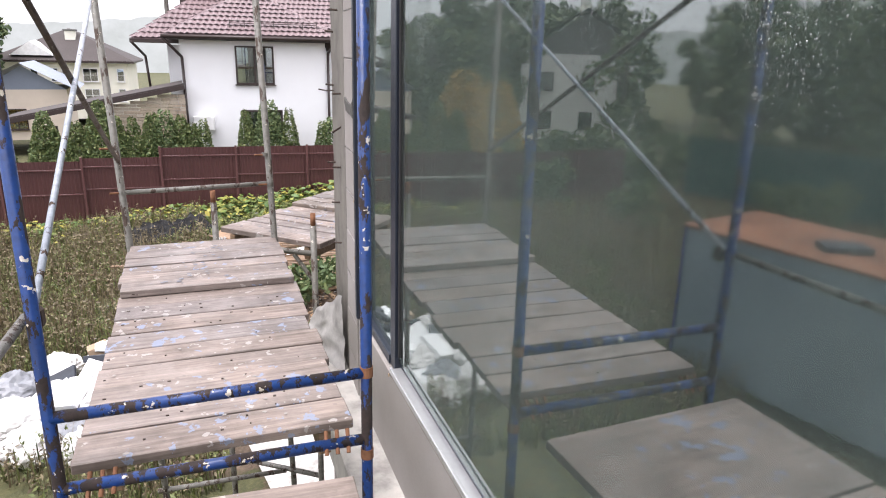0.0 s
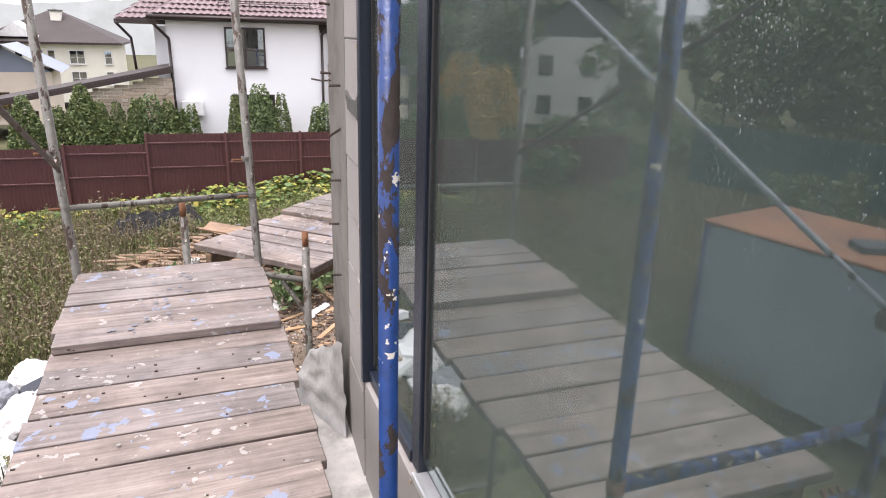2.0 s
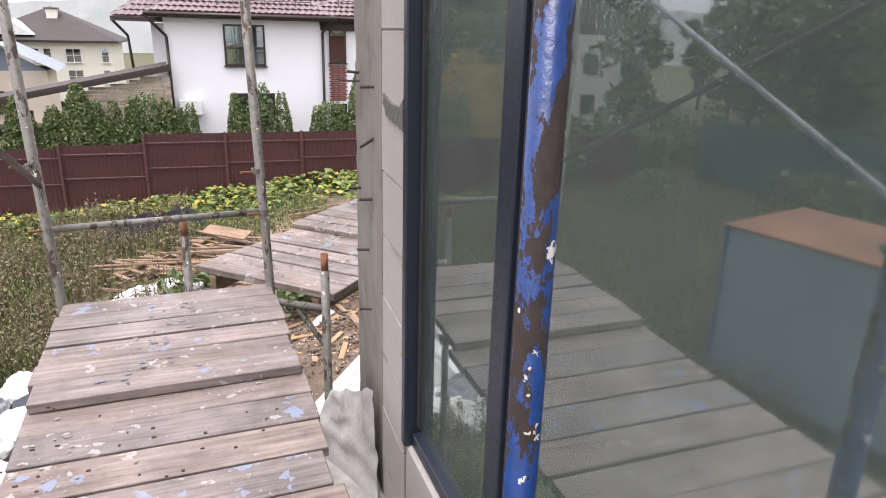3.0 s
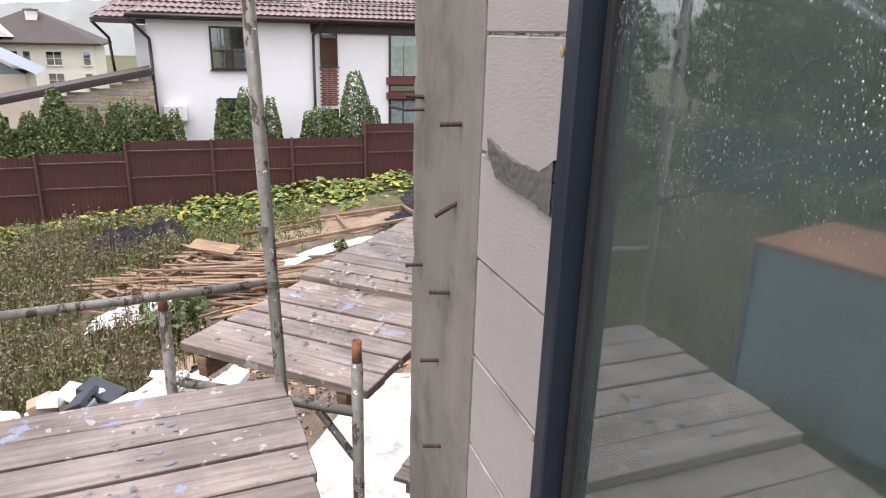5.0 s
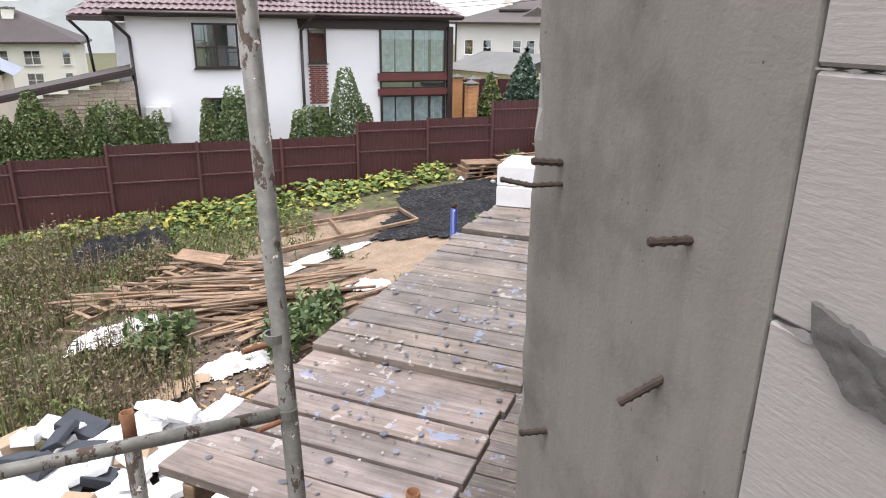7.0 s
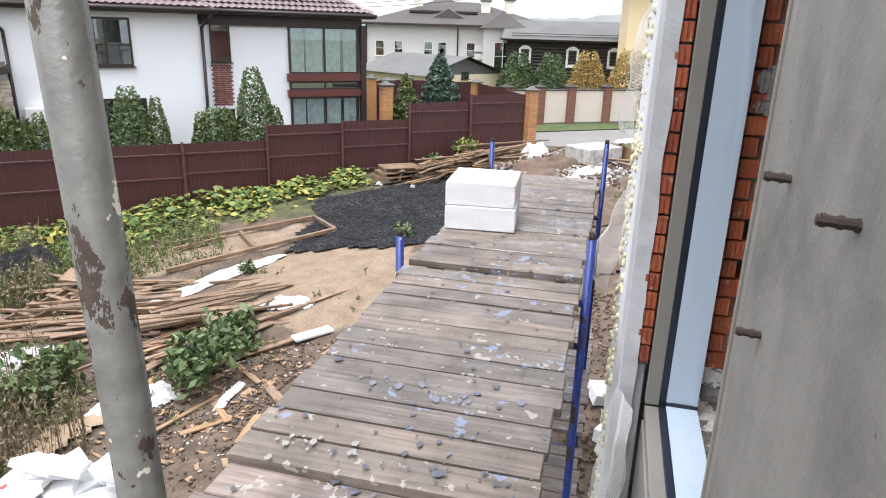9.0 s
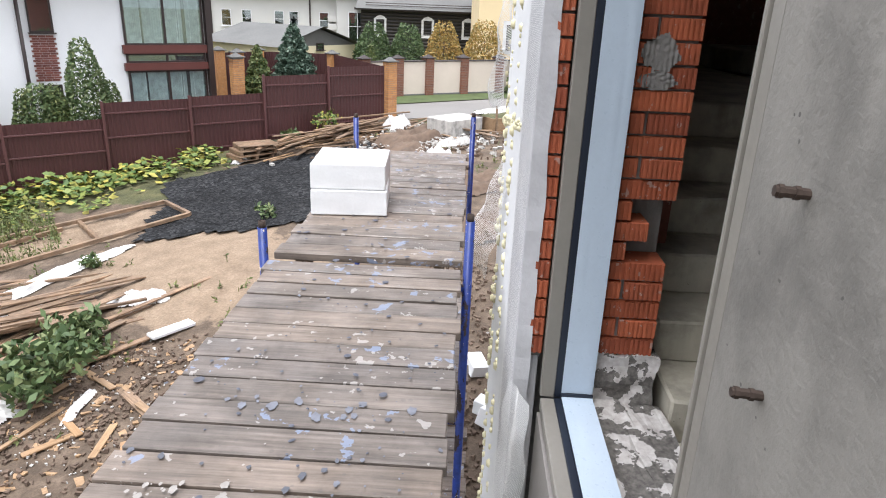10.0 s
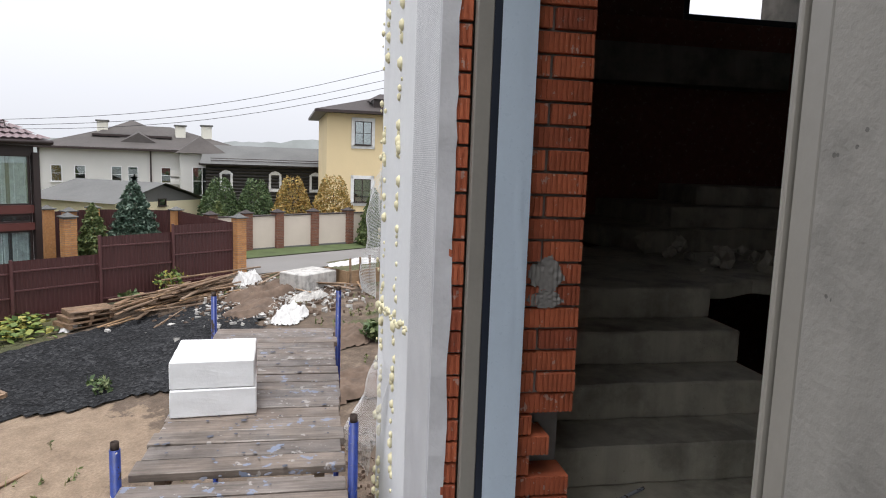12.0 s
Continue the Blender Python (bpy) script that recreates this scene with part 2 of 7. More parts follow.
M["block"] = make_block()
def make_smeared():
    m = Mat("white_smeared_mortar", 0.9)
    v = m.coords(True)
    patch = m.math("GREATER_THAN", m.noise(v, 11, 5, 0.6), 0.5)
    dark = m.ramp(m.noise(v, 50, 4), (0.3, (0.07, 0.065, 0.06)), (0.7, (0.2, 0.185, 0.17)))
    pale = m.ramp(m.noise(v, 35, 4), (0.3, (0.4, 0.37, 0.35)), (0.7, (0.62, 0.6, 0.58)))
    m.color(m.mix(patch, dark, pale))
    m.bump(m.mix(0.5, m.noise(v, 25, 5), patch), 0.6, 0.006)
    return m.m


M["plastered"] = make_smeared()
M["mortar"] = plain("mortar", (0.2, 0.19, 0.18), 0.9, 0, 0.25, 9, 0.6, True)
M["eps"] = plain("white_foam_board", (0.75, 0.755, 0.76), 0.8, 0, 0.04, 3, 0.25)
M["mesh"] = plain("plaster_mesh_coat", (0.56, 0.56, 0.58), 0.75, 0, 0.14, 5, 0.5, True)
M["foam"] = plain("mounting_foam", (0.74, 0.68, 0.45), 0.85, 0, 0.15, 30, 0.7)
M["film"] = plain("pale_blue_film", (0.5, 0.59, 0.69), 0.32, 0, 0.06, 2, 0.1)
M["frame"] = plain("anthracite_frame", (0.012, 0.017, 0.03), 0.4, 0, 0.1, 3, 0.05)
M["profile"] = plain("grey_profile", (0.24, 0.225, 0.2), 0.45, 0, 0.08, 3, 0.08)
M["alu"] = plain("bare_aluminium", (0.62, 0.62, 0.63), 0.35, 0.7, 0.08, 6, 0.1)
M["sheet"] = plain("white_sheeting", (0.62, 0.61, 0.595), 0.5, 0, 0.18, 4, 0.2, True)
M["black"] = plain("black_sheeting", (0.016, 0.016, 0.017), 0.92, 0, 0.3, 4, 0.3, True)
M["greyfoam"] = plain("graphite_foam", (0.038, 0.043, 0.054), 0.85, 0, 0.2, 5, 0.3)
M["card"] = plain("cardboard", (0.33, 0.24, 0.16), 0.85, 0, 0.15, 5, 0.2)
M["dullbag"] = plain("grey_bag_film", (0.2, 0.21, 0.23), 0.45, 0, 0.2, 5, 0.3)
M["red"] = plain("red_print", (0.55, 0.05, 0.06), 0.5)
M["fence"] = plain("maroon_sheet_metal", (0.068, 0.024, 0.024), 0.45, 0, 0.1, 0.8, 0.05, True, 20)
M["fencepost"] = plain("maroon_post", (0.1, 0.04, 0.04), 0.45, 0, 0.1, 2, 0.05, True, 20)
M["render"] = plain("white_render", (0.88, 0.885, 0.9), 0.85, 0, 0.03, 0.6, 0.12, True, 30)
M["cream"] = plain("cream_render", (0.82, 0.8, 0.7), 0.85, 0, 0.04, 0.4, 0.1, True, 30)
M["yellow"] = plain("yellow_render", (0.82, 0.66, 0.4), 0.85, 0, 0.04, 0.4, 0.1, True, 30)
M["paleyellow"] = plain("pale_yellow_render", (0.78, 0.7, 0.48), 0.85, 0, 0.04, 0.4, 0.1, True, 30)
M["greywall"] = plain("grey_render", (0.66, 0.65, 0.62), 0.85, 0, 0.05, 0.4, 0.1, True, 30)
M["beige"] = plain("beige_render", (0.62, 0.54, 0.46), 0.85, 0, 0.06, 0.8, 0.1, True, 30)
M["darktrim"] = plain("dark_brown_trim", (0.035, 0.022, 0.02), 0.45, 0, 0.1, 2, 0.05, True)
M["redtrim"] = plain("red_brown_trim", (0.12, 0.035, 0.028), 0.5, 0, 0.1, 2, 0.05, True)
M["white"] = plain("white_plastic", (0.8, 0.8, 0.8), 0.4)
M["rooftile"] = plain("maroon_metal_tile", (0.19, 0.135, 0.14), 0.42, 0, 0.12, 0.7, 0.1, True, 12)
M["brownroof"] = plain("dark_brown_shingle", (0.05, 0.04, 0.038), 0.8, 0, 0.15, 0.6, 0.2, True, 10)
M["greyroof"] = plain("grey_slate_roof", (0.12, 0.12, 0.115), 0.75, 0, 0.15, 0.6, 0.2, True, 10)
M["slateroof"] = plain("brown_grey_shingle", (0.085, 0.075, 0.07), 0.85, 0, 0.18, 0.7, 0.3, True, 8)
M["blueroof"] = plain("blue_grey_metal_roof", (0.2, 0.235, 0.3), 0.4, 0, 0.1, 0.6, 0.1, True, 10)
M["log"] = plain("black_stained_logs", (0.03, 0.026, 0.023), 0.6, 0, 0.2, 1, 0.2, True, 10)
M["asphalt"] = plain("wet_asphalt", (0.2, 0.19, 0.18), 0.6, 0, 0.12, 0.5, 0.4, True, 25)
M["boxblue"] = plain("blue_grey_container_paint", (0.2, 0.26, 0.31), 0.45, 0, 0.12, 0.9, 0.15, True, 8)
M["boxrust"] = plain("rusted_container_roof", (0.2, 0.085, 0.045), 0.85, 0, 0.4, 0.9, 0.4, True, 8)
M["teal"] = plain("teal_green_sheet", (0.012, 0.06, 0.05), 0.6, 0, 0.15, 0.5, 0.1, True, 8)
M["bark"] = plain("tree_bark", (0.09, 0.07, 0.055), 0.9, 0, 0.3, 6, 0.6)
M["thuja"] = make_leaf("thuja_leaf", (0.045, 0.075, 0.022), (0.09, 0.13, 0.038), (0.18, 0.2, 0.07))
M["green"] = make_leaf("green_leaf", (0.045, 0.08, 0.028), (0.085, 0.13, 0.045), (0.18, 0.21, 0.085))
M["darkgreen"] = make_leaf("dark_green_leaf", (0.035, 0.07, 0.025), (0.065, 0.11, 0.035), (0.12, 0.16, 0.06))
M["spruce"] = make_leaf("blue_spruce_needle", (0.035, 0.07, 0.045), (0.065, 0.11, 0.078), (0.12, 0.17, 0.12))
M["gold"] = make_leaf("golden_leaf", (0.3, 0.17, 0.04), (0.4, 0.27, 0.07), (0.2, 0.19, 0.07))
M["squash"] = make_leaf("yellowing_leaf", (0.05, 0.105, 0.025), (0.13, 0.175, 0.035), (0.36, 0.31, 0.06))
M["straw"] = make_leaf("dry_weed", (0.085, 0.06, 0.038), (0.14, 0.112, 0.06), (0.22, 0.18, 0.105))
M["weed"] = make_leaf("green_weed", (0.06, 0.085, 0.022), (0.12, 0.145, 0.042), (0.2, 0.2, 0.075))
M["forest"] = make_leaf("forest_leaf", (0.03, 0.06, 0.025), (0.07, 0.11, 0.04), (0.13, 0.15, 0.06))
M["curtain"] = plain("dim_curtain", (0.16, 0.21, 0.22), 0.9, 0, 0.1, 2, 0.1, True)
M["curtain_fold"] = plain("teal_curtain", (0.5, 0.6, 0.6), 0.9, 0, 0.25, 5, 0.1, True)
# Near-black colour that paints in the unlit room behind a window.
M["room_dark"] = plain("painted_dim_room", (0.05, 0.05, 0.05), 0.9)


def make_brick(name, a, b, c):
    m = Mat(name, 0.8)
    v = m.coords(shift=True)
    base = m.ramp(m.random(), (0.0, a), (0.5, b), (1.0, c))
    base = m.mix(0.6, base, m.ramp(m.noise(v, 16, 5), (0.3, 0.6), (0.7, 1.15)), "MULTIPLY")
    m.color(m.mix(m.math("MULTIPLY", m.math("GREATER_THAN", m.noise(v, 28, 3), 0.64), 0.5), base, (0.42, 0.36, 0.32)))
    m.bump(m.noise(v, 70, 4), 0.4, 0.004)
    return m.m


M["brick"] = make_brick("ribbed_clay_brick", (0.35, 0.085, 0.035), (0.46, 0.12, 0.05), (0.28, 0.065, 0.03))
M["brickred"] = make_brick("dark_red_brick", (0.2, 0.07, 0.055), (0.26, 0.09, 0.065), (0.15, 0.055, 0.045))
M["ledger"] = make_brick("ledger_stone", (0.5, 0.4, 0.3), (0.58, 0.5, 0.41), (0.4, 0.31, 0.23))
M["brickorange"] = make_brick("orange_brick", (0.5, 0.24, 0.09), (0.56, 0.28, 0.11), (0.42, 0.19, 0.075))


def make_glass(name, drops, gloss_base, tint):
    """A pane: a mirror-like coat over a clear sheet, with rain drops standing on it."""
    m = Mat(name)
    m.t.nodes.remove(m.b)
    out = m.t.nodes["Material Output"]
    clear, gloss = m.n("ShaderNodeBsdfTransparent"), m.n("ShaderNodeBsdfGlossy", Roughness=0.015)
    clear.inputs["Color"].default_value = (*tint, 1)
    gloss.inputs["Color"].default_value = (0.93, 1.0, 0.98, 1)
    fres = m.n("ShaderNodeFresnel", IOR=2.15)
    fac = m.math("MAXIMUM", fres.outputs[0] if drops else gloss_base, gloss_base)
    mixer = m.n("ShaderNodeMixShader")
    if drops:
        v = m.coords(True, (1, 1, 0.8))
        vor = m.n("ShaderNodeTexVoronoi", Scale=190.0)
        m.link(v, vor.inputs["Vector"])
        sep = m.n("ShaderNodeSeparateXYZ")
        m.link(m.coords(True), sep.inputs[0])
        wet = m.math("MULTIPLY", m.ramp(m.noise(v, 2.2, 4), (0.4, 0.2), (0.68, 1.0)), m.ramp(m.math("ADD", m.math("MULTIPLY", sep.outputs[2], 0.35), m.math("MULTIPLY", m.noise(v, 0.8, 3), 0.5)), (0.48, 0.05), (0.8, 1.0)))
        size = m.math("MULTIPLY", wet, m.math("MULTIPLY", vor.outputs["Color"], 0.92))
        dots = m.math("SUBTRACT", size, vor.outputs["Distance"])
        height = m.math("MAXIMUM", dots, 0.0)
        bp = m.n("ShaderNodeBump", Strength=1.0, Distance=0.006)
        m.link(height, bp.inputs["Height"])
        m.link(bp.outputs[0], gloss.inputs["Normal"])
        haze = m.ramp(m.noise(m.coords(True, (1, 1, 0.5)), 1.4, 5), (0.4, 0.01), (0.7, 0.05))
        m.link(haze, gloss.inputs["Roughness"])
    m.link(fac, mixer.inputs[0])
    m.link(clear.outputs[0], mixer.inputs[1])
    m.link(gloss.outputs[0], mixer.inputs[2])
    if drops:
        dusty, veil = m.n("ShaderNodeMixShader"), m.n("ShaderNodeBsdfDiffuse")
        veil.inputs["Color"].default_value = (0.62, 0.68, 0.66, 1)
        m.link(m.ramp(m.noise(m.coords(True, (1, 1, 0.6)), 0.9, 5), (0.35, 0.012), (0.7, 0.042)), dusty.inputs[0])
        m.link(mixer.outputs[0], dusty.inputs[1])
        m.link(veil.outputs[0], dusty.inputs[2])
        m.link(dusty.outputs[0], out.inputs["Surface"])
    else:
        m.link(mixer.outputs[0], out.inputs["Surface"])
    return m.m


M["glass"] = make_glass("rain_spotted_glass", True, 0.26, (0.66, 0.72, 0.7))
M["farglass"] = make_glass("window_glass", False, 0.3, (0.8, 0.84, 0.84))

# ---- plan ----
DECK = 0.0            # top of the walkway boards
WALL_X = 1.5          # face of the glazed wall
CORNER_Y = 5.94       # where the house turns
W2 = pose(WALL_X, CORNER_Y, 0, 0, 0, 48.68)   # second wall: x along it, y out of it


def w2(u, n, z):
    return W2 @ Vector((u, n, z))


def lay(x, y, dz=0.0):
    """The height of the ground."""
    cx = min(max(x, -14.0), 15.5)
    z = -4.36 + 0.104 * cx if cx > -6 else -4.984 + 0.03 * (cx + 6)
    if -14 < x < 22 and 3 < y < 27:
        z += 0.13 * noise.noise(Vector((x * 0.45, y * 0.45, 0.3))) + 0.05 * noise.noise(Vector((x * 1.9, y * 1.9, 2.0)))
    return z + dz


# ---- ground ----
def make_ground():
    m = Mat("building_site_earth", 0.92)
    v = m.coords(True)
    sep = m.n("ShaderNodeSeparateXYZ")
    m.link(v, sep.inputs[0])
    big, mid, fine = m.noise(v, 0.5, 5), m.noise(v, 2.6, 6, 0.65), m.noise(v, 22, 4, 0.7)
    wob = m.math("MULTIPLY", m.math("SUBTRACT", m.noise(v, 0.9, 5, 0.7), 0.5), 1.5)

    def blob(x, y, rx, ry, edge=0.08):
        dx = m.math("DIVIDE", m.math("SUBTRACT", sep.outputs[0], x), rx)
        dy = m.math("DIVIDE", m.math("SUBTRACT", sep.outputs[1], y), ry)
        d = m.math("SQRT", m.math("ADD", m.math("MULTIPLY", dx, dx), m.math("MULTIPLY", dy, dy)))
        d = m.math("ADD", d, wob)
        return m.ramp(d, (1.0 - edge if edge < 1 else 0, 1.0), (1.0, 0.0))

    earth = m.ramp(mid, (0.3, (0.07, 0.05, 0.035)), (0.52, (0.12, 0.086, 0.06)), (0.72, (0.2, 0.15, 0.11)))
    grass = m.ramp(mid, (0.3, (0.035, 0.04, 0.016)), (0.55, (0.085, 0.085, 0.035)), (0.75, (0.15, 0.125, 0.06)))
    sand = m.ramp(mid, (0.3, (0.19, 0.134, 0.09)), (0.6, (0.27, 0.2, 0.138)), (0.8, (0.33, 0.25, 0.175)))
    site = m.math("MAXIMUM", blob(6, 16, 8.5, 7.5), m.math("MAXIMUM", blob(3.4, 22.4, 4.2, 2.0), blob(13, 23, 5, 4.5)))
    col = m.mix(site, grass, earth)
    col = m.mix(m.math("MAXIMUM", blob(5.4, 18.6, 2.3, 2.6), blob(3.3, 22.4, 2.6, 1.0)), col, sand)
    col = m.mix(0.65, col, m.ramp(fine, (0.3, 0.55), (0.7, 1.25)), "MULTIPLY")
    m.color(col)
    m.bump(m.mix(0.5, mid, fine), 0.8, 0.06)
    return m.m


def spread(lo, hi, step, far):
    inner = list(np.arange(lo, hi + step / 2, step))
    return [lo - d for d in far[::-1]] + inner + [hi + d for d in far]


gx = spread(-14, 22, 0.3, [2, 6, 14, 30, 70, 200, 600, 2000])
gy = spread(4, 30, 0.3, [2, 6, 14, 30, 70, 200, 600, 2000])
g_verts = [(x, y, lay(x, y)) for y in gy for x in gx]
g_w = len(gx)
g_faces = [(j * g_w + i, j * g_w + i + 1, (j + 1) * g_w + i + 1, (j + 1) * g_w + i) for j in range(len(gy) - 1) for i in range(g_w - 1)]
tagged(new("ground", raw_mesh("ground", g_verts, g_faces, make_ground(), True)), "bare earth, sand and rough grass of a building plot", "ground", kind="structure")


def draped(name, outline, lift, material, label, category, step=0.25, kind="stuff", rough=0.02):
    """A sheet that follows the ground inside an outline, a little above it."""
    xs, ys = [p[0] for p in outline], [p[1] for p in outline]

    def inside(x, y):
        hit = False
        for k in range(len(outline)):
            (x1, y1), (x2, y2) = outline[k], outline[k - 1]
            if (y1 > y) != (y2 > y) and x < (x2 - x1) * (y - y1) / (y2 - y1) + x1:
                hit = not hit
        return hit

    bm, grid = bmesh.new(), {}
    nx, ny = int((max(xs) - min(xs)) / step) + 2, int((max(ys) - min(ys)) / step) + 2
    for j in range(ny):
        for i in range(nx):
            x, y = min(xs) + i * step, min(ys) + j * step
            wx = x + 0.35 * noise.noise(Vector((x * 0.8, y * 0.8, 5)))
            wy = y + 0.35 * noise.noise(Vector((x * 0.8, y * 0.8, 9)))
            if inside(wx, wy):
                grid[i, j] = bm.verts.new((x, y, lay(x, y) + lift + rough * random.uniform(-1, 1)))
    for (i, j) in list(grid):
        quad = [(i, j), (i + 1, j), (i + 1, j + 1), (i, j + 1)]
        if all(q in grid for q in quad):
            bm.faces.new([grid[q] for q in quad])
    for vert in [q for q in bm.verts if not q.link_faces]:
        bm.verts.remove(vert)
    return single(name, bm, material, label, category, kind=kind, smooth=True)


def make_gravel():
    m = Mat("dark_crushed_stone", 0.9, spec=0.2)
    v = m.coords(True)
    vor = m.n("ShaderNodeTexVoronoi", Scale=16.0)
    m.link(v, vor.inputs["Vector"])
    tone = m.ramp(m.noise(v, 0.9, 5), (0.3, 0.6), (0.7, 1.3))
    col = m.mix(1.0, m.ramp(vor.outputs["Color"], (0.1, (0.007, 0.007, 0.008)), (0.6, (0.02, 0.021, 0.023)), (0.95, (0.056, 0.056, 0.058))), tone, "MULTIPLY")
    m.color(col)
    m.bump(vor.outputs["Distance"], 1.0, 0.05)
    return m.m


M["gravel"] = make_gravel()
draped("gravel_patch", [(4.6, 20.9), (5.7, 22.9), (6.3, 24.6), (8.3, 24.9), (11, 24.8), (13, 24.4), (13.4, 22.5), (11.5, 20), (9.6, 18.8), (8.2, 19.0), (7.1, 19.6), (5.6, 20.2)], 0.05, M["gravel"], "dark grey crushed stone spread over the yard", "gravel", 0.2)

# ---- road and verge by the far wall ----
tagged(part("road", bm_poly([(15.8, 26.3, -2.72), (40, 24.6, -2.72), (40, 27.8, -2.72), (16.8, 29.6, -2.72)]), M["asphalt"], None, "wet grey asphalt lane"), "", "road", kind="structure")
v_grass = plain("verge_grass", (0.07, 0.095, 0.032), 0.9, 0, 0.25, 2, 0.5, True, 18)
tagged(part("verge", bm_poly([(16.9, 29.7, -2.70), (40, 27.9, -2.70), (40, 31.0, -2.60), (16.9, 31.4, -2.62)]), v_grass, None, "mown grass strip along the lane"), "", "grass", kind="structure")

RG = Matrix.Translation((1.47, 5.035, 0)) @ pose(0, 0, 0, 0, 0, 3.0) @ Matrix.Translation((-1.5, -5.035, 0))   # the glazing's own slight turn

# ---- first wall: glazing, aerated blocks, column ----
wall = thing("wall_west", "unfinished house wall of pale aerated blocks and cast concrete", "wall", kind="structure")
# parapet under the glazing, and the slab edge at its foot
part("parapet", bm_box(0.36, 7.0, 0.55, (1.715, 1.52, -0.355), 0.008), M["block"], wall, "dusty aerated block parapet under the glazing", RG)
part("slab_edge", bm_box(1.2, 14.0, 0.25, (1.92, -1.1, -0.72), 0.01), M["concrete_light"], wall, "cast concrete slab edge with litter on it", RG)
part("lower_wall", bm_box(0.4, 14.0, 3.6, (1.72, -1.1, -2.65)), M["block"], wall, at=RG)
part("wall_above", bm_box(0.36, 7.0, 1.6, (1.715, 1.5, 3.7)), M["block"], wall, at=RG)
part("end_wall", bm_box(0.36, 5.0, 5.0, (1.715, -4.6, 1.8)), M["block"], wall, at=RG)
# block courses between the window and the column
for k in range(17):
    z = -0.645 + 0.25 * k
    bm = bm_box(0.3, 0.362, 0.246, (1.652 + random.uniform(-0.0015, 0.0015), 5.223, z + 0.125), 0.004)
    part("block", bm, M["block"], wall)
part("block_joints", bm_box(0.28, 0.355, 4.2, (1.655, 5.224, 1.455)), M["mortar"], wall, "grey adhesive in the joints")
# chipped dark joints
bm = bmesh.new()
for k in range(1, 17):
    z = -0.645 + 0.25 * k
    prev = None
    for j in range(61):
        y = 5.045 + 0.355 * j / 60
        w = max(0.0, 0.0012 + 0.006 * noise.noise(Vector((y * 16, z * 3, 2))) + 0.004 * noise.noise(Vector((y * 60, z * 3, 5))))
        pair = (bm.verts.new((1.4985, y, z - w)), bm.verts.new((1.4985, y, z + w)))
        if prev:
            bm.faces.new((prev[0], pair[0], pair[1], prev[1]))
        prev = pair
part("chipped_joint", bm, M["mortar"], wall, "dark chipped joints between the blocks")
# dark cement smear across a joint
bm = bmesh.new()
smear_top = [(5.352, 1.145), (5.28, 1.125), (5.2, 1.118), (5.1, 1.118), (5.045, 1.15)]
smear_low = [(5.345, 1.11), (5.30, 1.072), (5.2, 1.062), (5.12, 1.06), (5.045, 1.05)]
for k in range(4):
    (ya, za), (yb, zb), (yc, zc), (yd, zd) = smear_top[k], smear_top[k + 1], smear_low[k + 1], smear_low[k]
    ring_f = [bm.verts.new((1.494, y, z)) for y, z in ((ya, za), (yb, zb), (yc, zc), (yd, zd))]
    ring_b = [bm.verts.new((1.5045, y, z)) for y, z in ((ya, za), (yb, zb), (yc, zc), (yd, zd))]
    bm.faces.new(ring_f)
    for i in (0, 2):
        bm.faces.new((ring_f[i], ring_b[i], ring_b[(i + 1) % 4], ring_f[(i + 1) % 4]))
bmesh.ops.remove_doubles(bm, verts=bm.verts, dist=1e-4)
M["smear"] = plain("dark_cement", (0.085, 0.081, 0.075), 0.9, 0, 0.15, 14, 0.5, True)
bmesh.ops.subdivide_edges(bm, edges=bm.edges[:], cuts=14, use_grid_fill=True)
for vert in bm.verts:
    ragged = noise.noise(vert.co * 60) + 0.6 * noise.noise(vert.co * 170)
    vert.co.z += 0.004 * ragged
    if vert.co.x < 1.5:
        vert.co.x -= 0.003 * abs(noise.noise(vert.co * 45))
part("cement_smear", bm, M["smear"], wall, "dark grey cement smeared over a block joint")

# column: five-sided, its two seen faces meet at the corner
p_in = w2(0.503, 0.02, 0)
p_back = w2(0.503, -0.3, 0)
p_chip = w2(0.036, 0.011, 0)
col_y = CORNER_Y + 0.014
bm = bm_prism([(1.5, 5.405), (1.5, 5.43), (1.5, col_y - 0.03), (1.5, col_y), (p_chip.x, p_chip.y), (p_in.x, p_in.y), (p_back.x, p_back.y), (1.85, 5.405)], -4.6, 3.6)
bmesh.ops.subdivide_edges(bm, edges=[e for e in bm.edges if abs(e.verts[0].co.z - e.verts[1].co.z) > 1], cuts=160)
for vert in bm.verts:
    if abs(vert.co.x - 1.5) < 0.01 and abs(vert.co.y - col_y) < 0.01:
        k = noise.noise(Vector((0, 0, vert.co.z * 18))) + 0.6 * noise.noise(Vector((3, 0, vert.co.z * 60)))
        vert.co.x += max(0, k) * 0.012
        vert.co.y -= max(0, k) * 0.014
    if abs(vert.co.x - 1.5) < 0.01 and abs(vert.co.y - 5.405) < 0.01:
        vert.co.y += 0.006 * noise.noise(Vector((7, 0, vert.co.z * 30)))
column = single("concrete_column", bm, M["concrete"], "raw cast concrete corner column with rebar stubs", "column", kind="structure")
# The face along the glazing gets its shade from the darker concrete colour.
column.data.materials.append(M["concrete_shaded"])
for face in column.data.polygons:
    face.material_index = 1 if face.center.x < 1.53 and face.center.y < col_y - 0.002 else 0


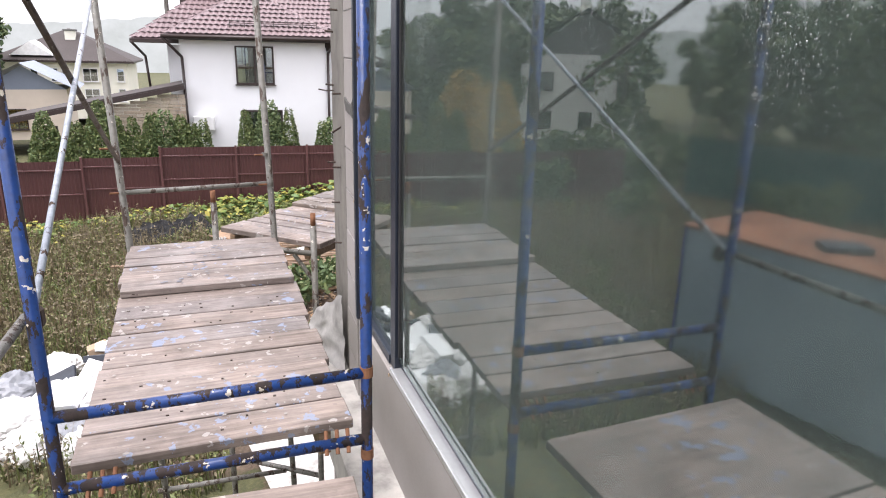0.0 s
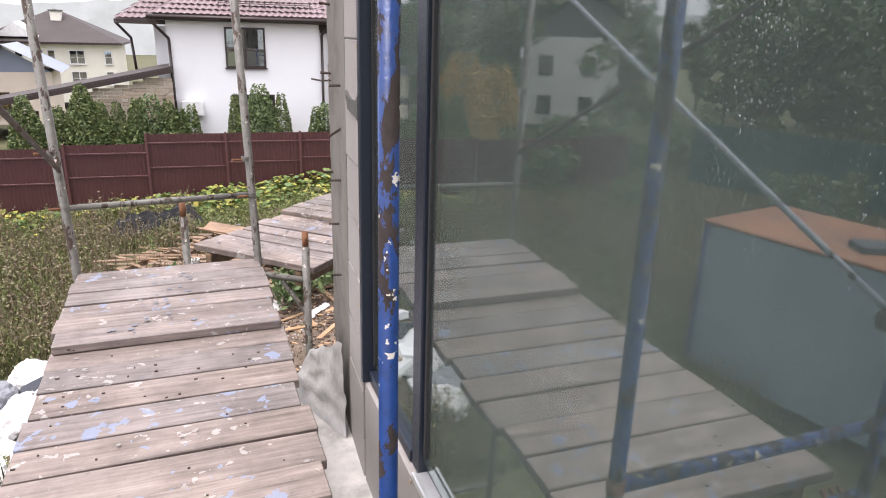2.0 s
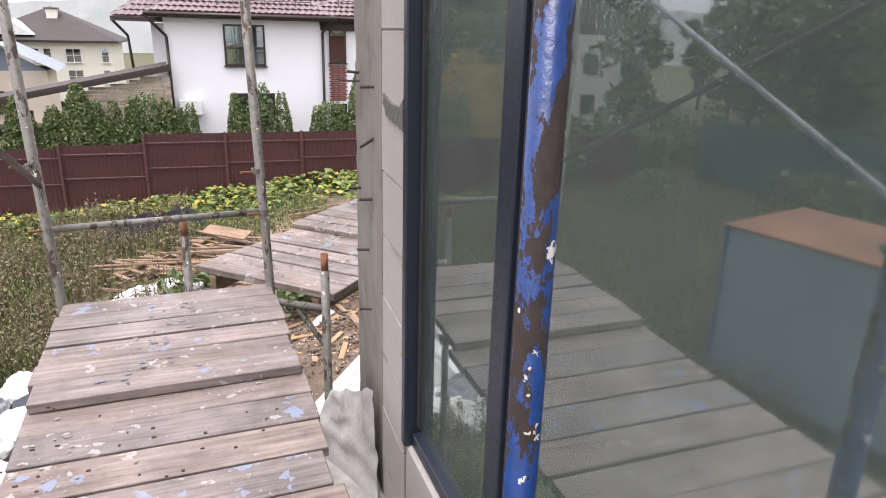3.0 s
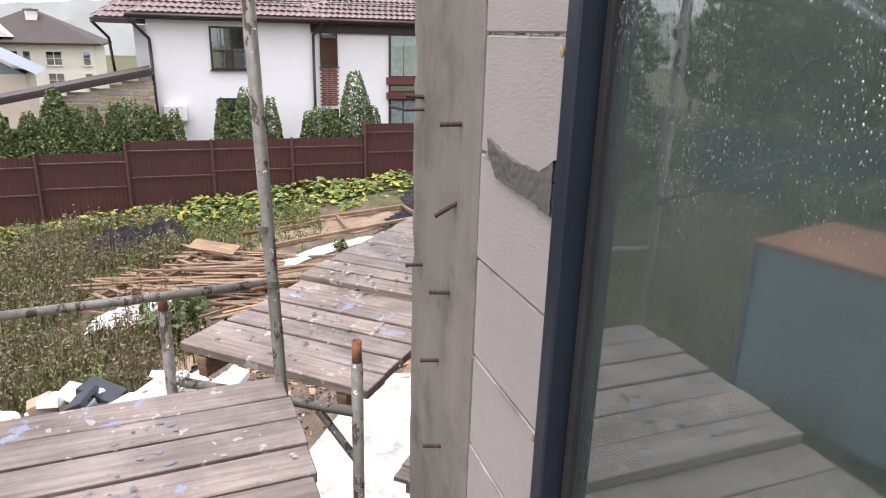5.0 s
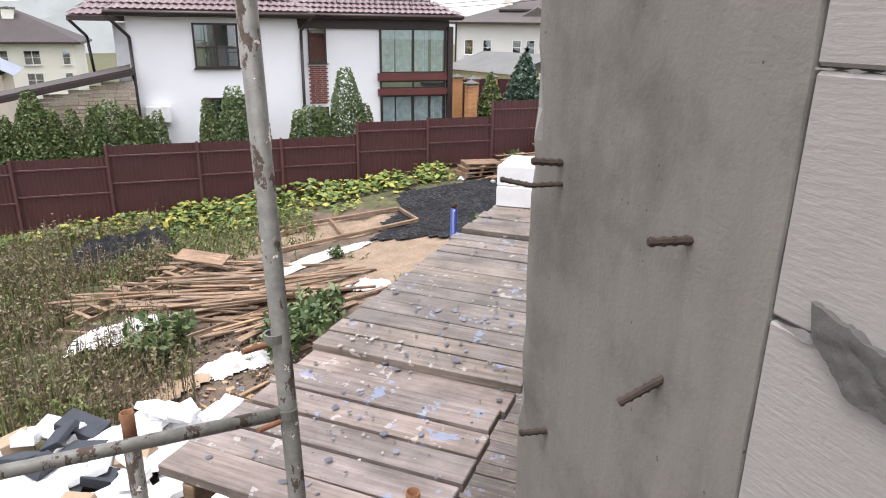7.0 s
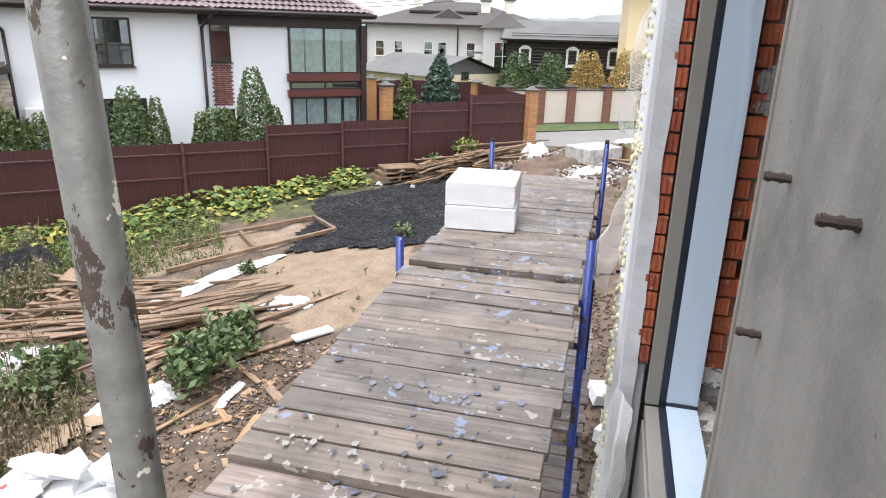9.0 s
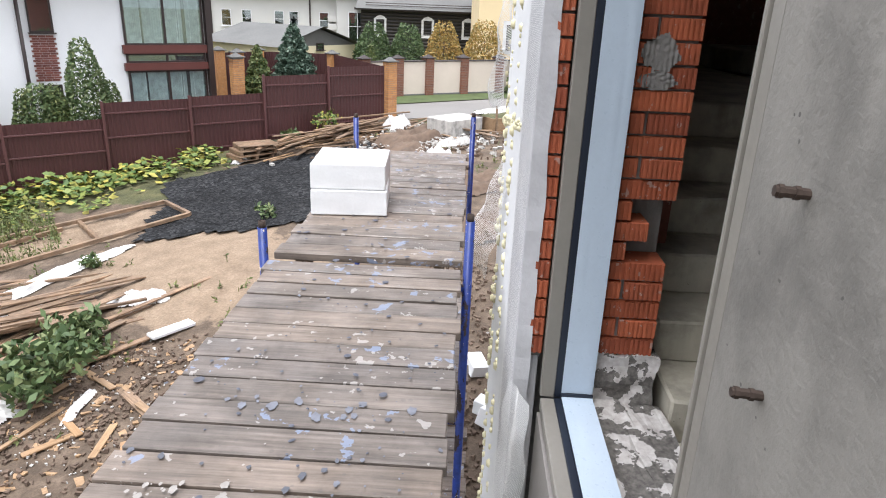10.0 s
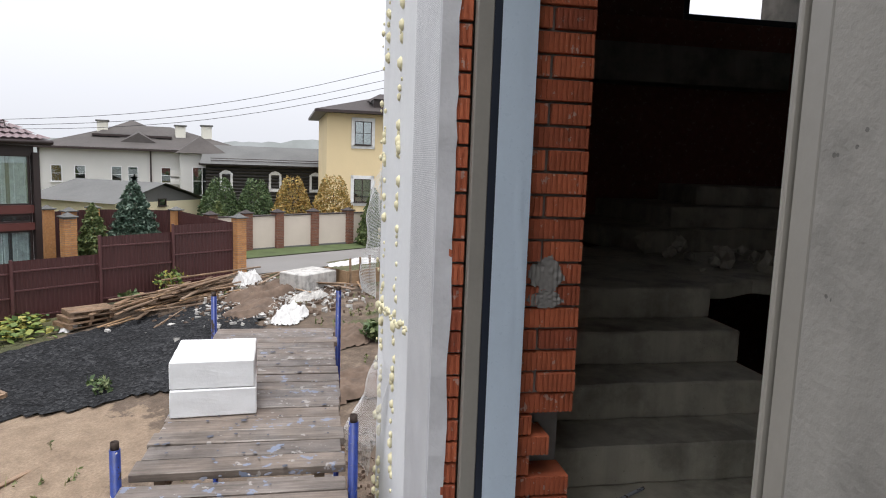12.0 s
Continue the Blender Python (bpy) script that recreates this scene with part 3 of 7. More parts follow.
def rebar(parent, base, tip, r=0.0055, knee=None):
    bm = bmesh.new()
    pts = [Vector(base)] + ([Vector(knee)] if knee else []) + [Vector(tip)]
    for a, b in zip(pts, pts[1:]):
        bm_tube(a, b, r, bm, 8)
        steps = max(2, int((b - a).length / 0.012))
        for s in range(steps):
            c = a.lerp(b, (s + 0.5) / steps)
            bm_tube(c, c + (b - a).normalized() * 0.004, r * 1.25, bm, 8)
    part("rebar_stub", bm, M["rebar"], parent, "rusty ribbed rebar stub")


for y, z, dy, dz in ((5.53, 1.15, 0.05, -0.003), (5.55, 0.97, 0.06, -0.055), (5.84, 0.69, 0.03, 0.0), (5.58, 0.70, 0.075, -0.004), (5.66, 0.46, 0.055, -0.002), (5.85, 1.18, 0.03, 0.006), (5.62, 0.2, 0.05, 0.0), (5.6, 1.62, 0.05, 0.004), (5.82, 1.5, 0.04, 0.01), (5.63, 1.95, 0.05, -0.01)):
    rebar(column, (1.53, y - dy * 0.1, z), (1.5 - 0.05, y + dy * 0.35, z + dz))
rebar(column, (1.53, 5.84, 1.15), (1.408, 5.886, 1.154), 0.004, knee=(1.45, 5.858, 1.147))
for u, z in ((0.395, 1.163), (0.185, 1.169), (0.395, 0.978), (0.3, 1.6), (0.44, 1.75)):
    rebar(column, w2(u, -0.02, z), w2(u + 0.004, 0.045, z + 0.004), 0.0048)

# glazing of the first wall: frame bars and panes set behind the face
glazing = thing("window_1", "dark anthracite aluminium glazing with rain-spotted glass", "window", RG, kind="structure")
GX = 1.58
for name, y0, y1, z0, z1, x0, x1 in (
    ("jamb", 4.995, 5.035, -0.08, 2.9, 1.522, 1.64), ("mullion", 4.3, 4.385, -0.075, 2.9, 1.556, 1.64), ("mullion", 0.1, 0.2, 0.0, 2.9, 1.545, 1.64), ("jamb", -2.1, -2.0, 0, 2.9, 1.545, 1.64),
    ("head", -2.0, 4.965, 2.9, 3.0, 1.545, 1.64),
    ("bottom_rail", 4.385, 4.995, -0.075, -0.025, 1.55, 1.63),
):
    part(name, bm_box(x1 - x0, y1 - y0, z1 - z0, ((x0 + x1) / 2, (y0 + y1) / 2, (z0 + z1) / 2), 0.004), M["frame"], glazing)
for y0, y1 in ((-2.0, 0.1), (0.2, 4.3)):
    part("bottom_rail", bm_box(0.05, y1 - y0, 0.05, (1.61, (y0 + y1) / 2, -0.055), 0.004), M["frame"], glazing)
    part("sill_track", bm_box(0.055, y1 - y0, 0.018, (1.565, (y0 + y1) / 2, -0.068), 0.003), M["alu"], glazing, "bare silver aluminium sill track")
    part("sill_track", bm_box(0.012, y1 - y0, 0.028, (1.535, (y0 + y1) / 2, -0.064), 0.002), M["alu"], glazing, "bare silver aluminium sill track")
for y in (4.225, 4.985):
    part("gasket", bm_box(0.014, 0.02, 2.9, (1.575, y + (0.06 if y < 4.5 else -0.0), 1.45), 0.003), M["black"], glazing)
for y0, y1, z0 in ((-2.0, 0.1, -0.03), (0.2, 4.3, -0.03), (4.385, 4.995, -0.03)):
    pane = part("pane", bm_box(0.006, y1 - y0, 2.9 - z0, (GX, (y0 + y1) / 2, (2.9 + z0) / 2)), M["glass"], glazing, "wet reflective double glazing")
    pane.visible_shadow = False
for y, z in ((5.045, 1.33), (5.045, 0.6), (5.05, 0.27), (4.3, -0.09), (5.045, 1.9)):
    bm = bmesh.new()
    bmesh.ops.create_icosphere(bm, subdivisions=2, radius=0.008)
    for vert in bm.verts:
        vert.co *= 1 + 0.5 * noise.noise(vert.co * 90)
    part("foam_blob", bm, M["card"], glazing, "dried orange mounting foam", Matrix.Translation((1.525, y, z)) @ Matrix.Diagonal((0.5, 0.7, 1.3, 1)))

# room behind the glazing
room = thing("room", "unfinished grey concrete room behind the glazing", "room", RG, kind="structure")
part("floor", bm_box(7.0, 9.0, 0.2, (5.1, 1.0, -0.72)), M["concrete_light"], room, "dusty concrete floor")
part("back_wall", bm_box(0.2, 9.0, 4.2, (8.7, 1.0, 1.4)), M["dark_concrete"], room)
part("side_wall", bm_box(7.0, 0.2, 4.2, (5.1, -3.6, 1.4)), M["dark_concrete"], room)
part("partition", bm_box(6.6, 0.2, 4.2, (5.2, 5.3, 1.4)), M["dark_concrete"], room)
tagged(part("ceiling", bm_box(8.0, 10.3, 0.25, (5.35, 0.1, 3.15)), M["dark_concrete"], None, "bare concrete slab ceiling"), "", "ceiling", kind="structure")

# ---- second wall: window opening, bricks, foam boards ----
wall2 = thing("wall_north", "hollow red brick wall clad in white foam board", "wall", W2, kind="structure")
FJ = 1.985  # far jamb of the opening
part("foam_board", bm_box(1.0, 0.078, 7.4, (FJ + 0.6 + 0.5, 0.041, -0.95), 0.004), M["eps"], wall2, "white foam board with yellow foam in its joints")
part("foam_board", bm_box(0.36, 0.072, 7.2, (FJ + 1.603 + 0.18, 0.04, -1.05), 0.004), M["eps"], wall2, "white foam board at the wall end")
part("coated_board", bm_box(0.575, 0.08, 7.3, (FJ + 0.022 + 0.2875, 0.041, -0.9), 0.004), M["mesh"], wall2, "foam board coated with adhesive and white mesh")
lip = bm_box(0.03, 0.054, 5.2, (FJ - 0.004, 0.062, 0.2))
bmesh.ops.subdivide_edges(lip, edges=[e for e in lip.edges if e.calc_length() > 1], cuts=120)
for vert in lip.verts:
    if vert.co.y < 0.06:
        vert.co.y += 0.008 * noise.noise(Vector((1, 2, vert.co.z * 5))) + 0.006 * noise.noise(Vector((4, 2, vert.co.z * 21)))
    vert.co.x += 0.006 * noise.noise(Vector((7, vert.co.y * 9, vert.co.z * 11)))
part("coat_lip", lip, M["mesh"], wall2, "torn lip of adhesive and mesh over the brick edge")
part("wall_core", bm_box(1.8, 0.39, 8.0, (FJ + 0.14 + 0.9, -0.196, -0.6)), M["mortar"], wall2)
part("under_window", bm_box(1.44, 0.4, 4.4, (1.27, -0.21, -2.3)), M["block"], wall2)

def lumpy(bm, amount, cuts=9):
    """Roughly trowelled or broken: the faces are cut up and pushed about."""
    bmesh.ops.subdivide_edges(bm, edges=bm.edges[:], cuts=cuts, use_grid_fill=True)
    for vert in bm.verts:
        vert.co += Vector((noise.noise(vert.co * 13), noise.noise(vert.co * 13 + Vector((5, 0, 0))), noise.noise(vert.co * 17 + Vector((0, 9, 0))))) * amount
    return bm


# outer brick edge and inner brick reveal, course by course
def ribbed(dx, dy, dz, ribs):
    """A hollow brick end with vertical ribs on its face."""
    bm = bm_box(dx, dy, dz, (dx / 2, 0, 0), 0.002)
    if ribs:
        k = max(2, int(dy / 0.016))
        for i in range(k):
            bm_box(0.005, 0.0095, dz * 0.94, (-0.0045, -dy / 2 + (i + 0.5) * dy / k, 0), bm=bm)
    return bm


b_out = to_mesh("brick", ribbed(0.12, 0.055, 0.063, True), M["brick"])
b_long = to_mesh("brick", ribbed(0.12, 0.205, 0.063, True), M["brick"])
b_half = to_mesh("brick", ribbed(0.12, 0.066, 0.063, True), M["brick"])
b_rest = to_mesh("brick", ribbed(0.12, 0.128, 0.063, True), M["brick"])
for k in range(34):
    z = 0.187 + 0.0712 * k
    ob = new("brick", b_out)
    ob.parent, ob.matrix_basis = wall2, pose(FJ - 0.008 + random.uniform(-0.003, 0.003), 0.022, z)
    jut = random.uniform(-0.004, 0.004)
    gap = 5 <= k <= 7
    if k % 2 == 0:
        if not gap:
            ob = new("brick", b_long)
            ob.parent, ob.matrix_basis = wall2, pose(FJ + 0.012 + jut, -0.292, z)
        elif k == 6:
            ob = new("brick", b_rest)
            ob.parent, ob.matrix_basis = wall2, pose(FJ + 0.012 + jut, -0.254, z)
    else:
        ob = new("brick", b_half)
        ob.parent, ob.matrix_basis = wall2, pose(FJ + 0.012 + jut, -0.222, z)
        if k not in (5, 7):
            ob = new("brick", b_rest)
            ob.parent, ob.matrix_basis = wall2, pose(FJ + 0.012 - jut, -0.331, z)
for z0, z1 in ((0.13, 0.5), (0.72, 2.63)):
    part("joint_mortar", bm_box(0.11, 0.196, z1 - z0, (FJ + 0.085, -0.29, (z0 + z1) / 2)), M["mortar"], wall2)
part("joint_mortar", bm_box(0.11, 0.05, 2.5, (FJ + 0.07, 0.022, 1.38)), M["mortar"], wall2)
for zc, hw, hh in ((1.185, 0.06, 0.062), (1.105, 0.062, 0.034)):
    bm, cells, smear_grid = bmesh.new(), 30, {}
    for j in range(cells + 1):
        for i in range(cells + 1):
            p, q = 2 * i / cells - 1, 2 * j / cells - 1
            rim = p * p + q * q + 0.5 * noise.noise(Vector((p * 2.2, q * 2.2, zc))) + 0.4 * noise.noise(Vector((p * 14, q * 1.5, zc)))
            if rim < 0.95:
                smear_grid[i, j] = bm.verts.new((-0.007 + 0.004 * math.sin(p * 26) * abs(p) + 0.004 * noise.noise(Vector((p * 4, q * 4, 1))), p * hw, q * hh))
    for i, j in list(smear_grid):
        quad = [(i, j), (i + 1, j), (i + 1, j + 1), (i, j + 1)]
        if all(c in smear_grid for c in quad):
            bm.faces.new([smear_grid[c] for c in quad])
    for vert in [c for c in bm.verts if not c.link_faces]:
        bm.verts.remove(vert)
    part("mortar_patch", bm, M["mortar"], wall2, "grey mortar smeared over the brick ribs", pose(FJ + 0.008, -0.275, zc), smooth=True)
part("jamb_foot", lumpy(bm_box(0.12, 0.24, 0.2, (FJ + 0.065, -0.3, 0.05)), 0.02), M["plastered"], wall2, "rough mortar foot of the jamb")
part("sill_bed", lumpy(bm_box(1.46, 0.26, 0.1, (1.26, -0.32, -0.085)), 0.018), M["plastered"], wall2, "white-smeared rough concrete sill")
# beads of mounting foam down the board joints
bm = bmesh.new()
for k in range(300):
    z = -2.6 + k * 0.018
    for u, chance in ((FJ + 1.05 + 0.1 * noise.noise(Vector((0, 0, z * 1.5))), 0.36), (FJ + 1.7 + 0.12 * noise.noise(Vector((5, 0, z * 1.5))), 0.4), (FJ + 1.97 + random.uniform(-0.03, 0.03), 0.15)):
        if random.random() < chance:
            bmesh.ops.create_icosphere(bm, subdivisions=1, radius=random.uniform(0.007, 0.028), matrix=Matrix.Translation((u + random.uniform(-0.045, 0.045), 0.082 + random.uniform(-0.004, 0.006), z)) @ Matrix.Diagonal((1, 0.7, 1.2, 1)))
for zz in (0.85,):
    for k in range(46):
        if random.random() < 0.7:
            bmesh.ops.create_icosphere(bm, subdivisions=1, radius=random.uniform(0.008, 0.02), matrix=Matrix.Translation((FJ + 0.62 + k * 0.029, 0.082, zz - 0.004 * k + random.uniform(-0.02, 0.02))))
part("foam_beads", bm, M["foam"], wall2, "lumpy pale yellow mounting foam", smooth=True)
# loose plaster mesh hanging off the boards
def net(corners, cells, parent, label, r=0.0007, wave=0.03):
    """A woven mesh of thin strands between four corners."""
    a, b, c, d = [Vector(p) for p in corners]
    verts, faces = [], []

    def at(s, t):
        p = a.lerp(b, s).lerp(d.lerp(c, s), t)
        return p + Vector((wave * noise.noise(Vector((s * 2, t * 3, 1))), wave * noise.noise(Vector((s * 2, t * 3, 7))), 0))

    def strip(points, side):
        for p, q in zip(points, points[1:]):
            base = len(verts)
            verts.extend([p - side, p + side, q + side, q - side])
            faces.append((base, base + 1, base + 2, base + 3))

    nu, nv = cells
    across, down = (b - a).normalized() * r, (d - a).normalized() * r
    for i in range(nu + 1):
        strip([at(i / nu, j / 12) for j in range(13)], across)
    for j in range(nv + 1):
        strip([at(i / 5, j / nv) for i in range(6)], down)
    return part("plaster_mesh", raw_mesh("plaster_mesh", [tuple(p) for p in verts], faces, M["white"]), None, parent, label)


net([(FJ + 0.025, 0.0855, 2.7), (FJ + 0.59, 0.0855, 2.7), (FJ + 0.59, 0.0855, -0.9), (FJ + 0.025, 0.0855, -0.9)], (110, 500), wall2, "white woven plaster mesh", 0.0008, 0.002)
net([(FJ + 0.0, 0.10, 0.03), (FJ - 0.16, 0.04, 0.03), (FJ - 0.24, 0.06, -0.5), (FJ + 0.02, 0.16, -0.5)], (34, 80), wall2, "loose flap of plaster mesh", 0.0009, 0.03)
net([(FJ + 1.9, 0.09, 1.5), (FJ + 2.0, 0.14, 1.35), (FJ + 2.02, 0.18, 0.75), (FJ + 1.95, 0.1, 0.7)], (40, 80), wall2, "loose flap of plaster mesh", 0.0012, 0.05)
net([(FJ + 1.2, 0.09, 0.45), (FJ + 1.6, 0.1, 0.5), (FJ + 1.65, 0.3, -0.05), (FJ + 1.5, 0.16, -0.2)], (46, 80), wall2, "loose flap of plaster mesh", 0.0012, 0.05)

window2 = thing("window_2", "unglazed window frame wrapped in pale blue protective film", "window", W2, kind="structure")
part("outer_profile", bm_box(0.035, 0.05, 3.0, (FJ - 0.03, -0.034, 1.5), 0.003), M["profile"], window2, "grey outer profile")
part("gasket", bm_box(0.03, 0.026, 3.0, (FJ - 0.03, -0.071, 1.5), 0.002), M["frame"], window2, "black-blue rubber gasket")


def filmed(length, seed):
    """A film-wrapped bar with long shallow wrinkles; it runs up along z."""
    bm = bmesh.new()
    cols, rows = 10, 90
    grid = [[bm.verts.new((0, -0.055 + 0.11 * i / cols, length * j / rows)) for i in range(cols + 1)] for j in range(rows + 1)]
    for j in range(rows + 1):
        for i in range(1, cols):
            s, z = i / cols, length * j / rows
            k = noise.noise(Vector((s * 9 + 0.9 * z, z * 0.9, seed)))
            grid[j][i].co.x -= 0.006 * max(0, 1 - abs(k) * 7) * max(0, noise.noise(Vector((s * 2, z * 2.3, seed + 4))) + 0.15)
    for j in range(rows):
        for i in range(cols):
            bm.faces.new((grid[j][i], grid[j][i + 1], grid[j + 1][i + 1], grid[j + 1][i]))
    return bm


part("jamb_film", filmed(3.0, 1.0), M["film"], window2, "wrinkled pale blue film on the jamb", pose(FJ - 0.046, -0.138, 0.02), smooth=True)
part("jamb", bm_box(0.05, 0.108, 3.0, (FJ - 0.018, -0.138, 1.5)), M["frame"], window2)
part("bottom_film", filmed(1.36, 3.0), M["film"], window2, "pale blue film on the bottom bar", pose(FJ - 0.05, -0.138, 0.008) @ pose(0, 0, 0, 0, -90, 0), smooth=True)
part("bottom_bar", bm_box(1.36, 0.108, 0.05, (FJ - 0.05 - 0.68, -0.138, -0.024)), M["frame"], window2)
part("bottom_gasket", bm_box(1.36, 0.026, 0.04, (FJ - 0.05 - 0.68, -0.071, -0.02), 0.002), M["frame"], window2)
part("bottom_profile", bm_box(1.36, 0.05, 0.045, (FJ - 0.05 - 0.68, -0.034, -0.025), 0.003), M["profile"], window2)
part("film_edge", bm_box(0.004, 0.112, 0.012, (FJ - 0.052, -0.138, 0.014)), M["frame"], window2)
for u0, u1, n0, n1 in ((0.506, 0.533, -0.06, 0.019), (0.533, 0.538, -0.06, 0.014), (0.538, 0.545, -0.06, 0.022), (0.545, 0.55, -0.06, 0.012)):
    part("near_profile", bm_box(u1 - u0, n1 - n0, 3.2, ((u0 + u1) / 2, (n0 + n1) / 2, 1.55), 0.0015), M["profile"], window2, "grey ridged near jamb profile")
part("head", bm_box(1.5, 0.11, 0.06, (1.27, -0.12, 3.04)), M["frame"], window2)
part("lintel", bm_box(1.5, 0.42, 0.5, (1.27, -0.21, 3.35)), M["dark_concrete"], wall2)

# ---- stair hall behind the second wall ----
hall = thing("stair_hall", "dark unplastered stair hall of brick and concrete", "room", W2, kind="structure")
part("far_wall", bm_box(0.25, 6.0, 5.5, (6.6, -3.3, 0.3)), M["brickred"], hall)
part("far_wall_upper", bm_box(0.25, 2.9, 1.4, (6.6, -1.72, 3.752)), M["brickred"], hall)
hw = thing("window_3", "high stair window with a dark frame and open sky behind", "window", W2, kind="structure")
part("window_frame", bm_box(0.1, 1.4, 0.06, (6.55, -3.9, 3.09), 0.004), M["frame"], hw)
part("window_frame", bm_box(0.1, 0.06, 1.2, (6.55, -3.22, 3.72), 0.004), M["frame"], hw)
part("right_wall", bm_box(7.0, 0.25, 7.0, (3.6, -4.6, 1.0)), M["dark_concrete"], hall)
part("lower_floor", bm_box(7.0, 5.0, 0.2, (3.4, -2.9, -2.3)), M["dark_concrete"], hall)
part("near_wall", bm_box(0.25, 4.2, 7.0, (0.42, -2.5, 1.0)), M["dark_concrete"], hall)
part("beam", bm_box(0.3, 3.6, 0.36, (6.3, -2.4, 2.55)), M["concrete"], hall, "pale concrete ring beam")
part("hall_ceiling", bm_box(7.0, 5.0, 0.2, (3.6, -2.4, 4.4)), M["dark_concrete"], hall)
part("upper_wall", bm_box(4.0, 0.3, 7.0, (4.6, -0.42, 1.2)), M["brickred"], hall)
stairs = thing("staircase", "raw cast concrete stair flight with worn steps and a broken landing", "stairs", W2, kind="structure")


def worn(bm, seed, cuts=22):
    """Cast steps: uneven faces, a rounded nosing and edges knocked off in places."""
    bmesh.ops.subdivide_edges(bm, edges=[e for e in bm.edges if e.calc_length() > 1], cuts=cuts)
    for vert in bm.verts:
        p = vert.co * 5 + Vector((seed, 0, 0))
        vert.co.x += 0.007 * noise.noise(p * 1.8) + 0.012 * max(0, noise.noise(p * 3.1) - 0.3)
        vert.co.z += 0.005 * noise.noise(p * 2.4) - 0.01 * max(0, noise.noise(p * 3.7) - 0.35)
    return bm


for k in range(-5, 6):
    u, z = 1.90 + 0.285 * k, 0.035 + 0.17 * k
    bm = bm_box(0.31 if k < 5 else 3.2, 1.26, 0.17, (u + (0.155 if k < 5 else 1.6), -0.46 - 0.63, z - 0.085), 0.009)
    part("step", worn(bm, k), M["stair"], stairs)
part("soffit", bm_poly([(0.6, -0.47, -1.0), (3.5, -0.47, 0.72), (3.5, -1.7, 0.72), (0.6, -1.7, -1.0)], [(0.6, -0.47, -1.2), (3.5, -0.47, 0.5), (3.5, -1.7, 0.5), (0.6, -1.7, -1.2)]), M["stair"], stairs)
slab = bm_box(1.6, 2.7, 0.1, (4.32, -3.07, 0.835), 0.01)
bmesh.ops.subdivide_edges(slab, edges=slab.edges[:], cuts=12, use_grid_fill=True)
for vert in slab.verts:
    if vert.co.x < 3.7:
        vert.co.x += 0.16 * noise.noise(Vector((vert.co.y * 4, vert.co.z * 2, 3)))
    vert.co.z += 0.03 * noise.noise(vert.co * 6)
part("landing", slab, M["stair"], stairs, "landing slab with a broken edge")
for (u, n, z, turn) in ((4.72, -2.02, 1.055, 14), (5.12, -2.45, 1.225, 4), (5.6, -2.95, 1.395, -6)):
    bm = bm_box(2.0, 2.4, 0.175, (1.0, -1.2, -0.0875), 0.009)
    part("step", worn(bm, u), M["stair"], stairs, "winder step", pose(u, n, z, 0, 0, turn))
rr = random.Random(77)
for k in range(26):
    bm = bmesh.new()
    bmesh.ops.create_icosphere(bm, subdivisions=1, radius=rr.uniform(0.02, 0.07))
    for vert in bm.verts:
        vert.co *= rr.uniform(0.6, 1.2)
    part("rubble", bm, M["stair"], stairs, at=pose(rr.gauss(4.1, 0.2), rr.gauss(-2.3, 0.2), 0.9 + rr.uniform(0, 0.1), 0, 0, rr.uniform(0, 180)))
single("rebar_offcut", bm_tube((2.32, -0.72, 0.214), (2.42, -0.9, 0.214), 0.007), M["galv"], "short steel offcut lying on a stair step", "rebar", W2)
# ---- scaffold walkways ----


def walkway(name, at, length, width, boards, material, label, thick=0.042, seed=1, skip=()):
    """Boards laid across two bearers; at is the near left corner, x across, y along."""
    rnd = random.Random(seed)
    deck = thing(name, label, "walkway", at)
    pitch = length / boards
    for k in range(boards):
        if k in skip:
            continue
        wide = pitch - rnd.choice((0.006, 0.008, 0.012, 0.02))
        bm = bm_box(width + rnd.uniform(-0.02, 0.02), wide, thick, (0, 0, -thick / 2), 0.004)
        part("board", bm, material, deck, at=pose(width / 2 + rnd.uniform(-0.012, 0.012), (k + 0.5) * pitch, rnd.uniform(-0.005, 0.004), rnd.uniform(-0.5, 0.5), rnd.uniform(-0.2, 0.2), rnd.uniform(-0.35, 0.35)))
    for x in (0.12, width - 0.12):
        part("bearer", bm_box(0.05, length * 0.98, 0.1, (x, length / 2, -thick - 0.053), 0.004), M["timber"], deck)
    return deck


deck_1 = walkway("walkway", pose(0.297, 3.745, -0.012, 0, 0, 3.9), 1.74, 1.0, 9, M["deck"], "weathered paint-splashed plank walkway on scaffolding", seed=3)
deck_1b = walkway("walkway", pose(0.18, 5.43, 0.032, 0, 0, 3.9), 0.99, 1.0, 6, M["deck"], "weathered plank walkway lapped over the next planks", seed=13)
deck_0 = walkway("walkway", pose(0.30, -1.2, -0.05, 0, 0, 0.5), 4.72, 0.98, 7, M["deck"], "weathered plank walkway at the foot of the glazing", seed=4)
deck_2 = walkway("walkway", W2 @ pose(0.26, 1.3, -0.012, 0, 0, -90), 1.1, 0.97, 7, M["deck"], "weathered plank walkway with blue paint drops", seed=5)
deck_3 = walkway("walkway", W2 @ pose(1.2, 1.285, 0.024, 0, 0, -90), 1.86, 0.985, 13, M["deck_far"], "grey weathered plank walkway with blue paint drops", seed=6)
deck_4 = walkway("walkway", W2 @ pose(3.14, 1.285, 0.04, 0, 0, -90), 2.72, 0.985, 17, M["deck_far"], "grey weathered plank walkway carrying foam blocks", seed=7)
